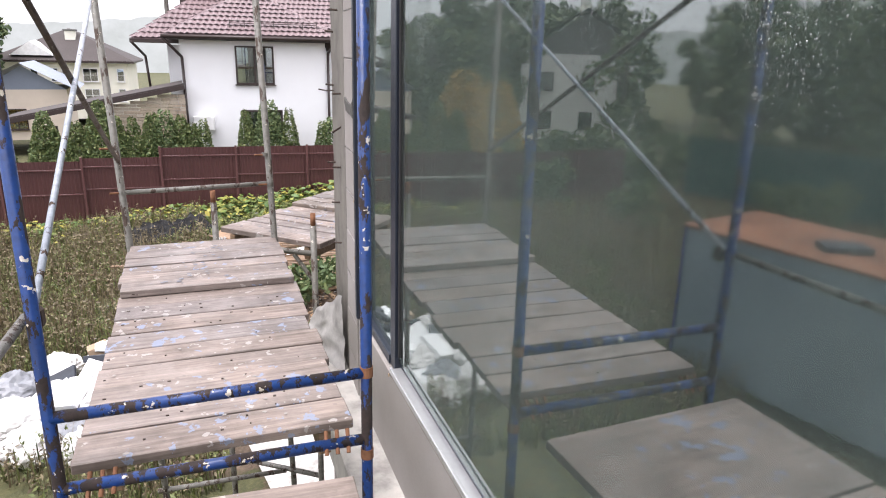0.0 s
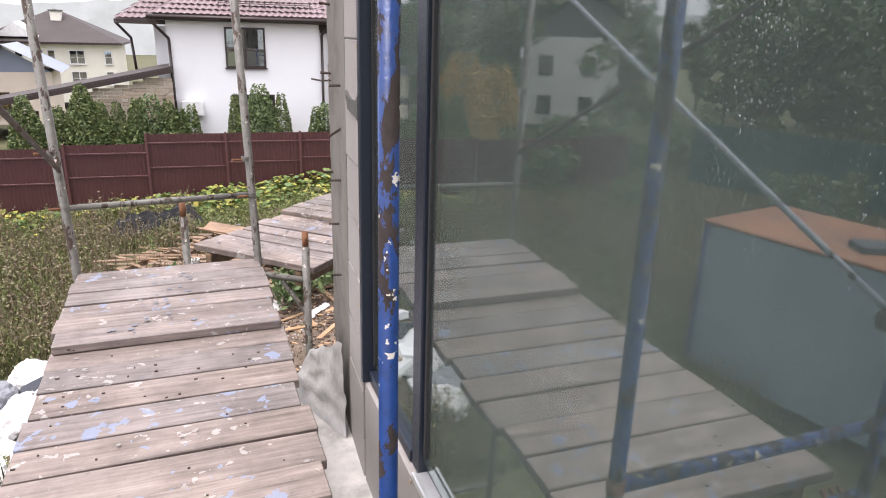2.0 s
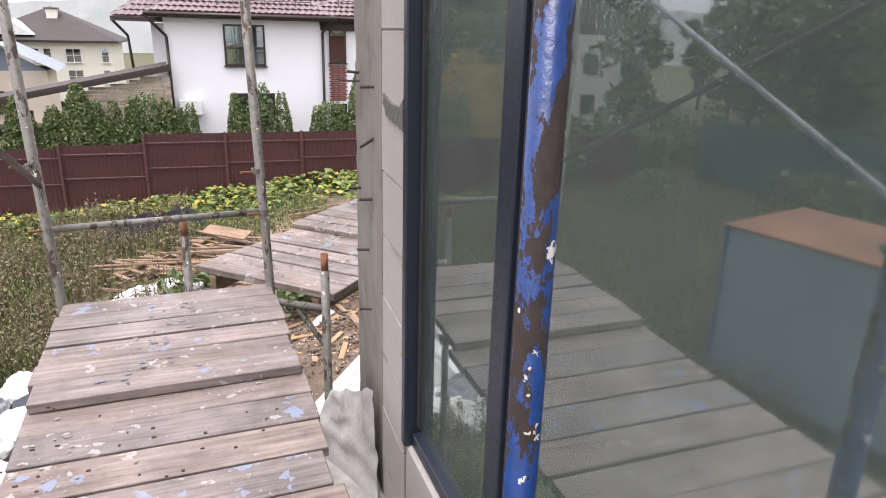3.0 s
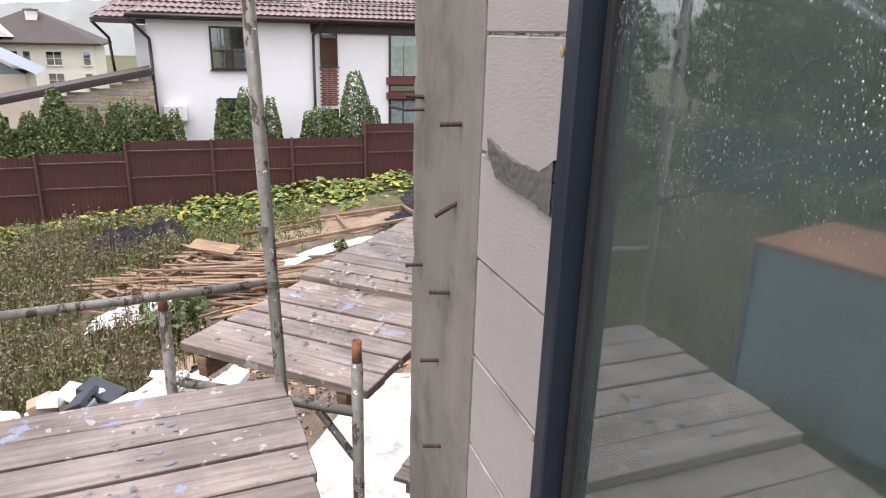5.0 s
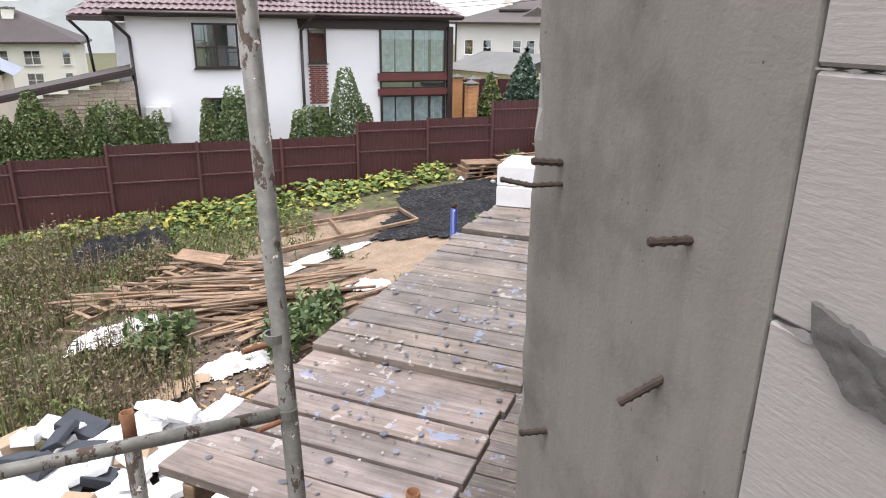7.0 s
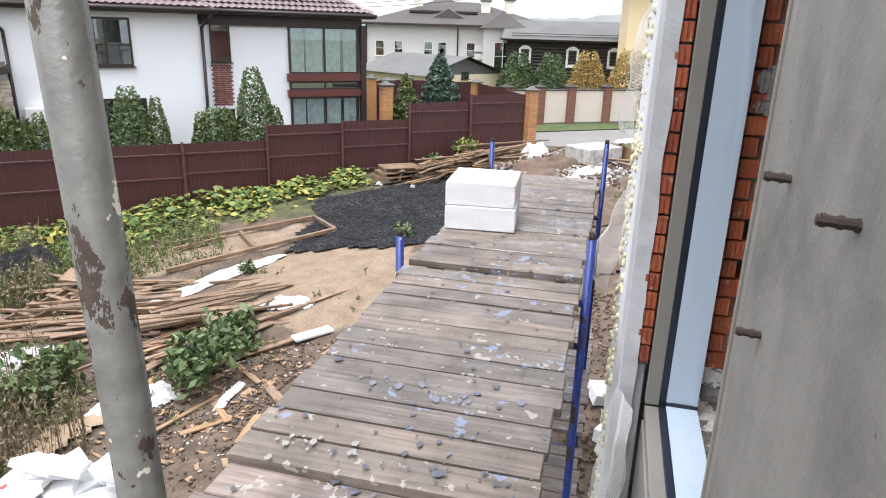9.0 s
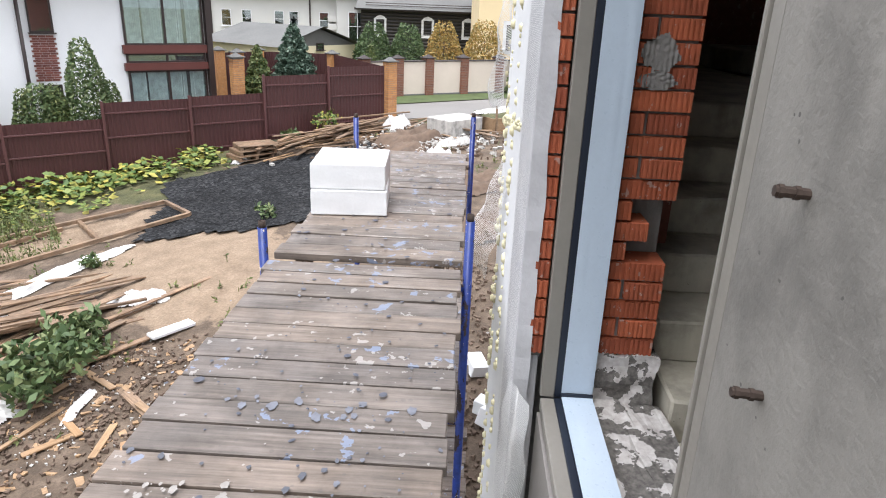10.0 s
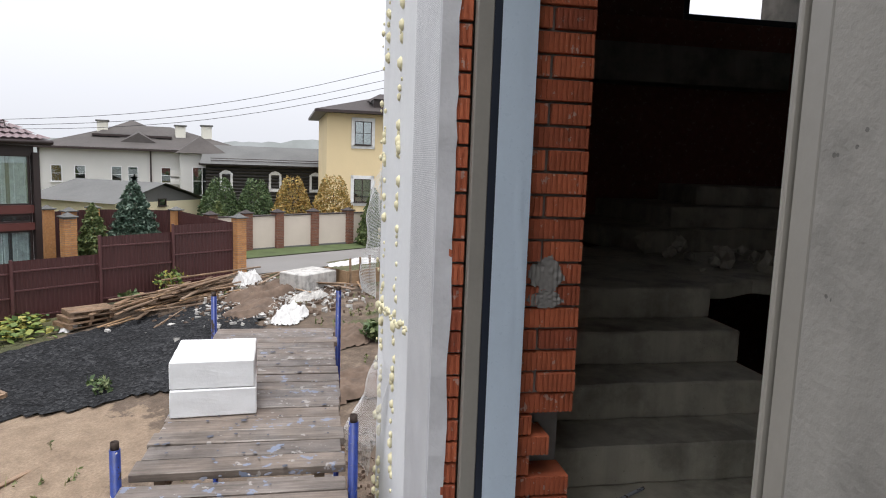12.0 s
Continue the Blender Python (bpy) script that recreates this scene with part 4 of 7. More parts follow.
low_1 = walkway("lower_walkway", W2 @ pose(2.2, 1.2, -2.0, 0, 0, -90), 2.4, 1.0, 15, M["deck_far"], "grey plank walkway on the lower scaffold lift", seed=8)
low_2 = walkway("lower_walkway", W2 @ pose(4.75, 1.2, -1.96, 0, 0, -90), 2.4, 1.0, 15, M["deck_far"], "grey plank walkway on the lower scaffold lift", seed=9)
# ---- scaffold frames ----


def coupler(parent, at, r=0.034):
    part("coupler", bm_box(0.05, 0.06, 0.055, at, 0.008), M["rust"], parent, "rusty coupler")


frame_b = thing("scaffold_frame", "chipped blue scaffold frame with rust and plaster drops", "scaffold frame", group="scaffold frames")
for x in (0.262, 1.314):
    part("upright", bm_ring((x, 3.65, -4.4), (x + (0.02 if x < 1 else 0), 3.65, 2.6), 0.0212, 0.0175), M["blue"], frame_b, smooth=True)
for z0, z1 in ((0.235, 0.275), (-0.035, 0.0), (-1.75, -1.75), (-2.0, -2.0)):
    part("transom", bm_ring((0.27, 3.65, z0), (1.3, 3.65, z1), 0.021, 0.017), M["blue"], frame_b, smooth=True)
for z in (-0.06, 0.28, 2.0):
    part("collar", bm_ring((1.314, 3.65, z - 0.02), (1.314, 3.65, z + 0.02), 0.0245, 0.02), M["rust"], frame_b)
for x, z in ((0.36, -0.035), (0.4, -0.035), (0.44, -0.03), (1.16, 0.0), (1.2, 0.0), (1.24, 0.0)):
    part("hook", bm_tube((x, 3.62, z - 0.03), (x + 0.004, 3.68, z + 0.035), 0.008), M["rust"], frame_b)

frame_g = thing("scaffold_frame", "grey weathered scaffold frame with a guard rail", "scaffold frame", group="scaffold frames")
for x, y in ((0.112, 6.42), (1.108, 6.455)):
    part("upright", bm_ring((x + 0.12, y, -4.3), (x - 0.064, y, 2.3), 0.0235, 0.02), M["grey"], frame_g, smooth=True)
part("guard_rail", bm_ring((0.1, 6.42, 0.415), (1.1, 6.45, 0.445), 0.017, 0.014), M["grey"], frame_g, smooth=True)
for z in (-0.1, -2.0):
    part("transom", bm_ring((0.11, 6.42, z), (1.11, 6.45, z), 0.02, 0.016), M["grey"], frame_g, smooth=True)
for x, z in ((0.105, 0.415), (1.09, 0.445), (1.07, 0.66), (0.075, 0.72)):
    part("pin", bm_tube((x - 0.02, 6.41, z), (x - 0.075, 6.38, z + 0.005), 0.007), M["rust"], frame_g)
    part("weld", bm_ring((x + 0.003, 6.42 if x < 0.5 else 6.45, z - 0.012), (x + 0.003, 6.42 if x < 0.5 else 6.45, z + 0.012), 0.0255, 0.02), M["grey"], frame_g)

frame_s = thing("scaffold_frame", "grey scaffold frame with rusty open spigots", "scaffold frame", group="scaffold frames")
s_r, s_l = Vector((1.383, 6.30, 0)), Vector((0.675, 6.76, 0))
for p, top in ((s_r, 0.15), (s_l, 0.25)):
    part("upright", bm_ring((p.x, p.y, -4.3), (p.x, p.y, top), 0.0235, 0.019), M["grey"], frame_s, smooth=True)
    part("spigot", bm_ring((p.x, p.y, top - 0.02), (p.x, p.y, top + 0.09), 0.0195, 0.016), M["rust"], frame_s, "rusty open spigot", smooth=True)
for z in (-0.07, -2.0):
    part("transom", bm_ring((s_l.x, s_l.y, z), (s_r.x, s_r.y, z), 0.021, 0.017), M["grey"], frame_s, smooth=True)
mid = s_l.lerp(s_r, 0.2)
part("brace", bm_tube((s_l.x, s_l.y, -0.3), (mid.x, mid.y, -0.09), 0.012), M["grey"], frame_s)
mid = s_l.lerp(s_r, 0.8)
part("brace", bm_tube((s_r.x, s_r.y, -0.3), (mid.x, mid.y, -0.09), 0.016), M["grey"], frame_s)
part("ladder_rung", bm_ring((s_l.x, s_l.y, -0.2), (s_r.x - 0.2, s_r.y + 0.1, -0.2), 0.012, 0.01), M["grey"], frame_s)
bm = bmesh.new()
for k in range(26):
    a = k * 0.9
    p = s_l + Vector((0.05, -0.03, -0.06)) + Vector((0.022 * math.cos(a), 0.022 * math.sin(a), 0.03 * math.sin(k * 0.37)))
    bmesh.ops.create_icosphere(bm, subdivisions=1, radius=0.008, matrix=Matrix.Translation(p))
part("rag", bm, M["sheet"], frame_s, "knotted white rag", smooth=True)

# cross braces on the open side
brace_a = single("cross_brace", bm_tube((0.1, 6.4, 0.64), (0.22, 3.68, 1.9), 0.0145), M["brown"], "dark brown diagonal scaffold brace", "brace", group="cross braces", smooth=True)
brace_b = single("cross_brace", bm_tube((0.265, 3.7, 0.585), (0.095, 6.4, 1.83), 0.0125), M["galv"], "pale blue-grey diagonal scaffold brace", "brace", group="cross braces", smooth=True)
single("guard_tube", bm_tube((0.24, 3.7, 0.57), (0.3, 0.4, 0.58), 0.016), M["grey"], "grey scaffold guard tube", "scaffold tube", smooth=True)
single("clamp", bm_box(0.05, 0.05, 0.07, (0.262, 3.72, 0.56), 0.01), M["rebar"], "rusty clamp joining brace and upright", "clamp")
frame_a = thing("scaffold_frame", "chipped blue scaffold frame", "scaffold frame", group="scaffold frames")
for x in (0.28, 1.302):
    part("upright", bm_ring((x, 0.65, -4.4), (x, 0.65, 2.6), 0.0245, 0.02), M["blue"], frame_a, smooth=True)
for z in (-0.1, 2.2):
    part("transom", bm_ring((0.28, 0.65, z), (1.3, 0.65, z), 0.021, 0.017), M["blue"], frame_a, smooth=True)

for u, tops in ((3.08, (0.19, 0.28)), (5.93, (0.31, 0.36))):
    fr = thing("scaffold_frame", "blue scaffold frame with open tops beside the planks", "scaffold frame", group="scaffold frames")
    for n, top in zip((1.33, 0.262), tops):
        p = w2(u, n, 0)
        part("upright", bm_ring((p.x, p.y, -4.3), (p.x, p.y, top), 0.024, 0.019), M["bluefar"], fr, smooth=True)
        part("spigot", bm_ring((p.x, p.y, top - 0.01), (p.x, p.y, top + 0.035), 0.019, 0.016), M["rebar"], fr, smooth=True)
    for z in (-0.09, -0.35, -2.1, -2.35):
        part("transom", bm_ring(w2(u, 1.33, z), w2(u, 0.262, z), 0.02, 0.016), M["bluefar"], fr, smooth=True)
    for k in range(3):
        part("rung", bm_ring(w2(u, 0.55, -2.6 - 0.3 * k), w2(u, 0.262, -2.6 - 0.3 * k), 0.012, 0.01), M["bluefar"], fr, smooth=True)

# ---- foam blocks on the walkway ----
for k, (z, dx, sx) in enumerate(((0.042, 0.0, 0.47), (0.205, 0.008, 0.46))):
    bm = bm_box(0.56, sx, 0.16, (0, 0, 0.08), 0.006)
    bmesh.ops.subdivide_edges(bm, edges=[e for e in bm.edges if e.calc_length() > 0.1], cuts=6, use_grid_fill=True)
    for vert in bm.verts:
        vert.co += vert.co.normalized() * 0.004 * noise.noise(vert.co * 14)
        if k == 1 and vert.co.z > 0.15 and vert.co.x > 0.2:
            vert.co.z -= 0.02
    single("foam_block", bm, M["eps"], "white foam block with chipped edges", "foam block", W2 @ pose(4.1 + dx, 1.04, z, 0, 0, 5.0 - 1.5 * k), "stacked foam blocks")

# ---- property fence ----
fence = thing("fence", "maroon corrugated metal fence stepping up the slope", "fence")
posts = [(-17.1, -2.75), (-14.6, -2.75), (-12.1, -2.7), (-9.6, -2.6), (-7.1, -2.55), (-4.55, -2.45), (-2.0, -2.12), (0.58, -2.12), (3.14, -2.12), (5.65, -1.67), (8.12, -1.62), (10.55, -1.08), (12.95, -0.85), (15.3, -0.8)]
pos_m = to_mesh("post", bm_box(0.075, 0.07, 2.7, (0, 0, -1.35), 0.006), M["fencepost"])


def sheet(width, height):
    """Corrugated sheet with trapezoid ribs."""
    bm, cols = bmesh.new(), []
    x, k = 0.0, 0
    while x < width:
        d = 0.0 if k % 4 in (0, 1) else 0.014
        cols.append((min(x, width), d))
        x += 0.045 if k % 2 == 0 else 0.018
        k += 1
    cols.append((width, 0))
    low = [bm.verts.new((a, d, 0)) for a, d in cols]
    top = [bm.verts.new((a, d, height)) for a, d in cols]
    for i in range(len(cols) - 1):
        bm.faces.new((low[i], low[i + 1], top[i + 1], top[i]))
    return bm


for (x0, t0), (x1, t1) in zip(posts, posts[1:]):
    ob = part("post", pos_m, None, fence, at=Matrix.Translation((x0, 26.94, t0 + 0.05)))
    base = lay((x0 + x1) / 2, 26.9) - 0.05
    part("panel", sheet(x1 - x0, t0 - base), M["fence"], fence, at=Matrix.Translation((x0, 27.0, base)))
    for h in (0.16, (t0 - base) * 0.52, t0 - base - 0.3):
        part("rail", bm_box(x1 - x0 - 0.08, 0.035, 0.045, ((x0 + x1) / 2, 26.975, base + h), 0.004), M["fencepost"], fence)


def pillar(parent, x, y, z0, z1, w, material, cap, courses=True):
    """A brick pillar with recessed joints and a stepped cap."""
    p = part("pillar", bm_box(w - 0.016, w - 0.016, z1 - z0, (x, y, (z0 + z1) / 2)), M["mortar"], parent, "brick pillar with a stone cap")
    if courses:
        rows = int((z1 - z0) / 0.075)
        br = to_mesh("brick", bm_box(w * 0.485, w, 0.063, (0, 0, 0), 0.003), material)
        for k in range(rows):
            for s in (-1, 1):
                part("brick", br, None, p, at=Matrix.Translation((x, y, z0 + 0.04 + 0.075 * k)) @ pose(0, 0, 0, 0, 0, 90 * (k % 2)) @ Matrix.Translation((s * w * 0.255, 0, 0)))
    else:
        part("face", bm_box(w, w, z1 - z0 - 0.02, (x, y, (z0 + z1) / 2), 0.01), material, p)
    part("cap", bm_box(w + 0.12, w + 0.12, 0.05, (x, y, z1 + 0.025), 0.012), cap, p)
    bm = bmesh.new()
    bmesh.ops.create_cone(bm, cap_ends=True, segments=4, radius1=w * 0.66, radius2=0.03, depth=0.12, matrix=Matrix.Translation((x, y, z1 + 0.11)) @ pose(0, 0, 0, 0, 0, 45))
    part("cap_top", bm, cap, p)


corner_pillar = thing("fence_pillar", "orange brick fence pillar with a grey cap", "pillar", group="brick pillars")
pillar(corner_pillar, 15.55, 27.0, -2.9, -0.72, 0.38, M["brickorange"], M["greyroof"])
side_fence = thing("garden_fence", "maroon panels between orange brick pillars beside the white house", "fence")
for k, (x, y) in enumerate(((11.0, 30.2), (12.2, 33.0), (12.2, 35.0), (14.2, 35.5), (16.9, 33.6))):
    pillar(side_fence, x, y, -3.2, -0.75 - 0.05 * k, 0.4, M["brickorange"], M["greyroof"], k < 2)
for (x0, y0), (x1, y1) in (((11.0, 30.2), (12.2, 33.0)), ((12.2, 35.0), (14.2, 35.5)), ((14.2, 35.5), (16.9, 33.6)), ((16.9, 33.6), (15.6, 27.0))):
    d = Vector((x1 - x0, y1 - y0, 0))
    part("panel", sheet(d.length, 2.1), M["fence"], side_fence, at=pose(x0, y0, -3.05, 0, 0, math.degrees(math.atan2(d.y, d.x))))

road_wall = thing("boundary_wall", "beige rendered wall with brown pillars and a grey plinth", "wall")
rw = [(17.2, 31.4), (18.9, 31.3), (20.5, 31.15), (22.4, 30.9), (24.4, 30.6), (26.6, 30.3), (29, 30)]
M["brownpillar"] = make_brick("brown_pillar_brick", (0.2, 0.085, 0.05), (0.24, 0.1, 0.06), (0.16, 0.07, 0.045))
for k, ((x0, y0), (x1, y1)) in enumerate(zip(rw, rw[1:])):
    d = Vector((x1 - x0, y1 - y0, 0))
    turn = pose(x0, y0, 0, 0, 0, math.degrees(math.atan2(d.y, d.x)))
    top = -1.14
    part("panel", bm_box(d.length, 0.2, 1.7, (d.length / 2, 0, top - 0.85), 0.01), M["beige"], road_wall, at=turn)
    part("plinth", bm_box(d.length, 0.26, 0.3, (d.length / 2, 0, -2.72), 0.01), M["greyroof"], road_wall, at=turn)
    part("coping", bm_box(d.length, 0.28, 0.05, (d.length / 2, 0, top + 0.025), 0.01), M["brownroof"], road_wall, at=turn)
    pillar(road_wall, x0, y0, -2.8, -1.0, 0.42, M["brownpillar"], M["brownroof"], True)

# ---- houses ----


def hip_roof(name, parent, x0, x1, y0, y1, z, rise, material, over=0.5, ridge=None):
    """A hipped roof over a rectangle; the ridge runs along the longer side."""
    x0, x1, y0, y1 = x0 - over, x1 + over, y0 - over, y1 + over
    w, d = x1 - x0, y1 - y0
    if w >= d:
        a, b = (x0 + d / 2, (y0 + y1) / 2, z + rise), (x1 - d / 2, (y0 + y1) / 2, z + rise)
    else:
        a, b = ((x0 + x1) / 2, y0 + w / 2, z + rise), ((x0 + x1) / 2, y1 - w / 2, z + rise)
    c = [(x0, y0, z), (x1, y0, z), (x1, y1, z), (x0, y1, z)]
    if w >= d:
        faces = [(c[0], c[1], b, a), (c[1], c[2], b), (c[2], c[3], a, b), (c[3], c[0], a), tuple(c[::-1])]
    else:
        faces = [(c[0], c[1], a), (c[1], c[2], b, a), (c[2], c[3], b), (c[3], c[0], a, b), tuple(c[::-1])]
    roof = part(name, bm_poly(*faces), material, parent)
    part("eave", bm_box(w, d, 0.16, ((x0 + x1) / 2, (y0 + y1) / 2, z - 0.085)), M["darktrim"], roof)
    return roof


def window(parent, x, y, z, w, h, sash=2, frame_m=None, depth=0.06, bars=0, curtain=False):
    """A window in a wall that faces -y; x is its left edge and z its sill."""
    frame_m = frame_m or M["white"]
    # Backing sheet before the wall; the dimness behind the glass is its colour.
    win = part("window", bm_box(w, 0.008, h, (x + w / 2, y + 0.012, z + h / 2)), M["curtain"] if curtain else M["room_dark"], parent)
    t = 0.05 if w < 1.2 else 0.07
    bm = bm_box(w, depth, t, (x + w / 2, y - 0.01, z + t / 2))
    bm_box(w, depth, t, (x + w / 2, y - 0.01, z + h - t / 2), bm=bm)
    for k in range(sash + 1):
        bm_box(t, depth - 0.01, h - 2 * t, (x + t / 2 + (w - t) * k / sash, y - 0.01, z + h / 2), bm=bm)
    for k in range(bars):
        bm_box(w - 2 * t, depth - 0.02, t * 0.6, (x + w / 2, y - 0.01, z + h * (k + 1) / (bars + 1)), bm=bm)
    part("window_frame", bm, frame_m, win)
    part("pane", bm_box(w - t, 0.004, h - t, (x + w / 2, y + 0.003, z + h / 2)), M["farglass"], win).visible_shadow = False
    part("window_sill", bm_box(w + 0.1, 0.14, 0.035, (x + w / 2, y - 0.05, z - 0.02)), frame_m, win)
    return win


def tile_roof(x0, x1, y0, slope_len, pitch, hip_l, hip_r):
    """Rows of pressed metal tile on one slope that rises away from y0; trapezoid between its hips."""
    bm = bmesh.new()
    rows, step = int(slope_len / 0.35), 0.35
    wave = 0.23
    for r in range(rows):
        s0, s1 = r * step, (r + 1) * step
        a, b = x0 + hip_l * s0, x1 - hip_r * s0
        a1, b1 = x0 + hip_l * s1, x1 - hip_r * s1
        if b - a < 0.3:
            break
        n = max(2, int((b - a) / (wave / 2)))
        low, top = [], []
        for k in range(n + 1):
            h = 0.022 * math.cos(math.pi * k)
            xa, xb = a + (b - a) * k / n, max(a1, min(b1, a + (b - a) * k / n))
            low.append(bm.verts.new((xa, y0 + s0 * math.cos(pitch) + 0.0, s0 * math.sin(pitch) + 0.045 + h)))
            top.append(bm.verts.new((xb, y0 + s1 * math.cos(pitch), s1 * math.sin(pitch) + h)))
        for k in range(n):
            bm.faces.new((low[k], low[k + 1], top[k + 1], top[k]))
    return bm


house = thing("white_house", "white rendered two-storey house with a maroon tiled hip roof", "house")
part("front_block", bm_box(5.65, 7.0, 6.2, (1.5, 33.9, -1.5)), M["render"], house, "white rendered front block")
part("side_block", bm_box(7.2, 5.0, 6.0, (1.5, 36.5, -1.6)), M["render"], house, "white rendered rear block")
part("right_block", bm_box(5.9, 6.0, 6.0, (7.35, 34.2, -1.6)), M["render"], house, "white rendered right block")
window(house, 0.74, 30.38, -0.08, 1.5, 1.5, 2, M["darktrim"], bars=0)
window(house, 4.78, 31.18, 0.02, 0.68, 1.42, 1, M["darktrim"])
window(house, 4.78, 31.18, -2.7, 0.68, 1.1, 1, M["darktrim"])
window(house, 0.9, 30.38, -2.3, 1.6, 1.2, 2, M["darktrim"])
for row, z in enumerate(np.arange(-1.45, -0.08, 0.075)):
    for k in range(3):
        part("brick", bm_box(0.215, 0.03, 0.062, (4.86 + 0.23 * k + (0.06 if row % 2 else 0), 31.185, float(z)), 0.003), M["brickred"], house)
for z in (-2.05, 0.35):
    part("side_window", bm_box(0.05, 0.34, 0.75, (4.34, 30.85, z), 0.01), M["white"], house, "white-framed narrow side window")
    # Pane coloured near-black to stand for the unlit inside.
    part("side_pane", bm_box(0.04, 0.24, 0.6, (4.352, 30.85, z)), M["room_dark"], house)
# glazed bay on the right, two storeys between dark bands
for z0, h in ((-2.75, 1.54), (-0.97, 0.33), (-0.38, 1.7)):
    window(house, 7.52, 31.16, z0, 2.72, h, 2, M["darktrim"], curtain=True)
for z, h in ((-1.085, 0.25), (-0.505, 0.28)):
    part("band", bm_box(2.95, 0.16, h, (8.9, 31.1, z)), M["redtrim"], house, "red-brown band across the glazing")
part("corner_post", bm_box(0.2, 0.3, 4.6, (10.38, 31.1, -0.9)), M["darktrim"], house)
part("fascia_band", bm_box(5.9, 0.1, 0.35, (7.4, 31.12, 1.45)), M["darktrim"], house)
# hanging curtains: soft folds just behind the panes
for z0, z1 in ((-2.7, -1.25), (-0.33, 1.27)):
    for x0, x1 in ((7.62, 8.1), (8.16, 8.8), (8.92, 9.5), (9.62, 10.12)):
        bm, prev = bmesh.new(), None
        for k in range(49):
            x = x0 + (x1 - x0) * k / 48
            d = 31.163 + 0.0018 * math.sin(k * 1.05 + x0) + 0.0012 * noise.noise(Vector((k * 0.3, x0, 0)))
            pair = (bm.verts.new((x, d, z0)), bm.verts.new((x, d, z1)))
            if prev:
                bm.faces.new((prev[0], pair[0], pair[1], prev[1]))
            prev = pair
        part("curtain", bm, M["curtain_fold"], house, "pale teal curtain in folds")
r_main = hip_roof("roof", house, -1.32, 4.32, 30.4, 37.5, 1.78, 2.0, M["rooftile"], 0.55)
r_side = hip_roof("roof", house, 4.3, 10.2, 31.2, 37.2, 1.8, 1.9, M["rooftile"], 0.55)
r_back = hip_roof("roof", house, -2.95, 8.0, 33.5, 39.5, 1.62, 2.6, M["rooftile"], 0.5)
for x0, x1, y0, z, k in ((-1.87, 4.87, 29.83, 1.81, math.atan2(2.0, 3.37)), (3.75, 10.75, 30.63, 1.83, math.atan2(1.9, 3.55)), (-3.45, 8.5, 32.98, 1.65, math.atan2(2.6, 3.5))):
    part("tiles", tile_roof(x0, x1, y0, 3.7, k, math.cos(k), math.cos(k)), M["rooftile"], house, "pressed maroon metal tiles", Matrix.Translation((0, 0, z)), smooth=False)
for x0, x1, y, z in ((0.6, 4.0, 30.4, 2.2), (5.2, 9.6, 31.3, 2.25)):
    bm = bm_tube((x0, y, z + 0.08), (x1, y, z + 0.08), 0.015)
    bm_tube((x0, y, z + 0.16), (x1, y, z + 0.16), 0.015, bm)
    for k in range(7):
        x = x0 + (x1 - x0) * k / 6
        bm_tube((x, y - 0.1, z - 0.1), (x, y + 0.05, z + 0.2), 0.018, bm)
    part("snow_guard", bm, M["darktrim"], house, "tubular snow guard")
for a, b, c, d in (((-1.9, 29.82, 1.7), (-1.25, 30.32, 0.95), (-1.2, 30.32, 0.9), (-1.2, 30.32, -3.6)), ((-3.4, 32.98, 1.5), (-3.0, 33.9, 0.9), (-2.97, 33.9, 0.8), (-2.9, 33.9, -0.6)), ((4.75, 29.84, 1.68), (4.42, 30.3, 1.2), (4.42, 30.3, 1.2), (4.42, 30.34, -3.6))):
    bm = bm_tube(a, b, 0.055)
    bm_tube(b, d, 0.055, bm)
    part("downpipe", bm, M["darktrim"], house, "dark brown rain pipe", smooth=True)
for x0, x1, y, z in ((-1.9, 4.9, 29.8, 1.72), (4.6, 10.78, 30.6, 1.74)):
    part("gutter", bm_ring((x0, y, z), (x1, y, z), 0.07, 0.06), M["darktrim"], house, smooth=True)
part("chimney_box", bm_box(1.9, 1.2, 2.6, (-0.6, 36.3, 3.9), 0.03), M["darktrim"], house, "dark brown clad chimney box")
stack = part("chimney", bm_box(0.98, 0.98, 2.6, (9.86, 35.0, 2.85), 0.02), M["render"], house, "white rendered chimney with a dark metal cap")
bm = bm_box(1.04, 1.04, 0.1, (9.86, 35.0, 4.2), 0.01)
for dx in (-0.46, 0.46):
    for dy in (-0.46, 0.46):
        bm_box(0.05, 0.05, 0.24, (9.86 + dx, 35.0 + dy, 4.34), bm=bm)
bm_box(0.6, 0.6, 0.18, (9.86, 35.0, 4.3), bm=bm)
bmesh.ops.create_cone(bm, cap_ends=True, segments=4, radius1=0.84, radius2=0.1, depth=0.26, matrix=pose(9.86, 35.0, 4.57, 0, 0, 45))
part("chimney_cap", bm, M["darktrim"], stack, "dark hipped metal chimney cap")
part("flue", bm_tube((-2.2, 36.5, 2.0), (-2.2, 36.5, 4.9), 0.1), M["grey"], house)
part("air_conditioner", bm_box(0.8, 0.35, 0.55, (-0.6, 30.2, -1.6), 0.02), M["white"], house, "white outdoor air conditioner")
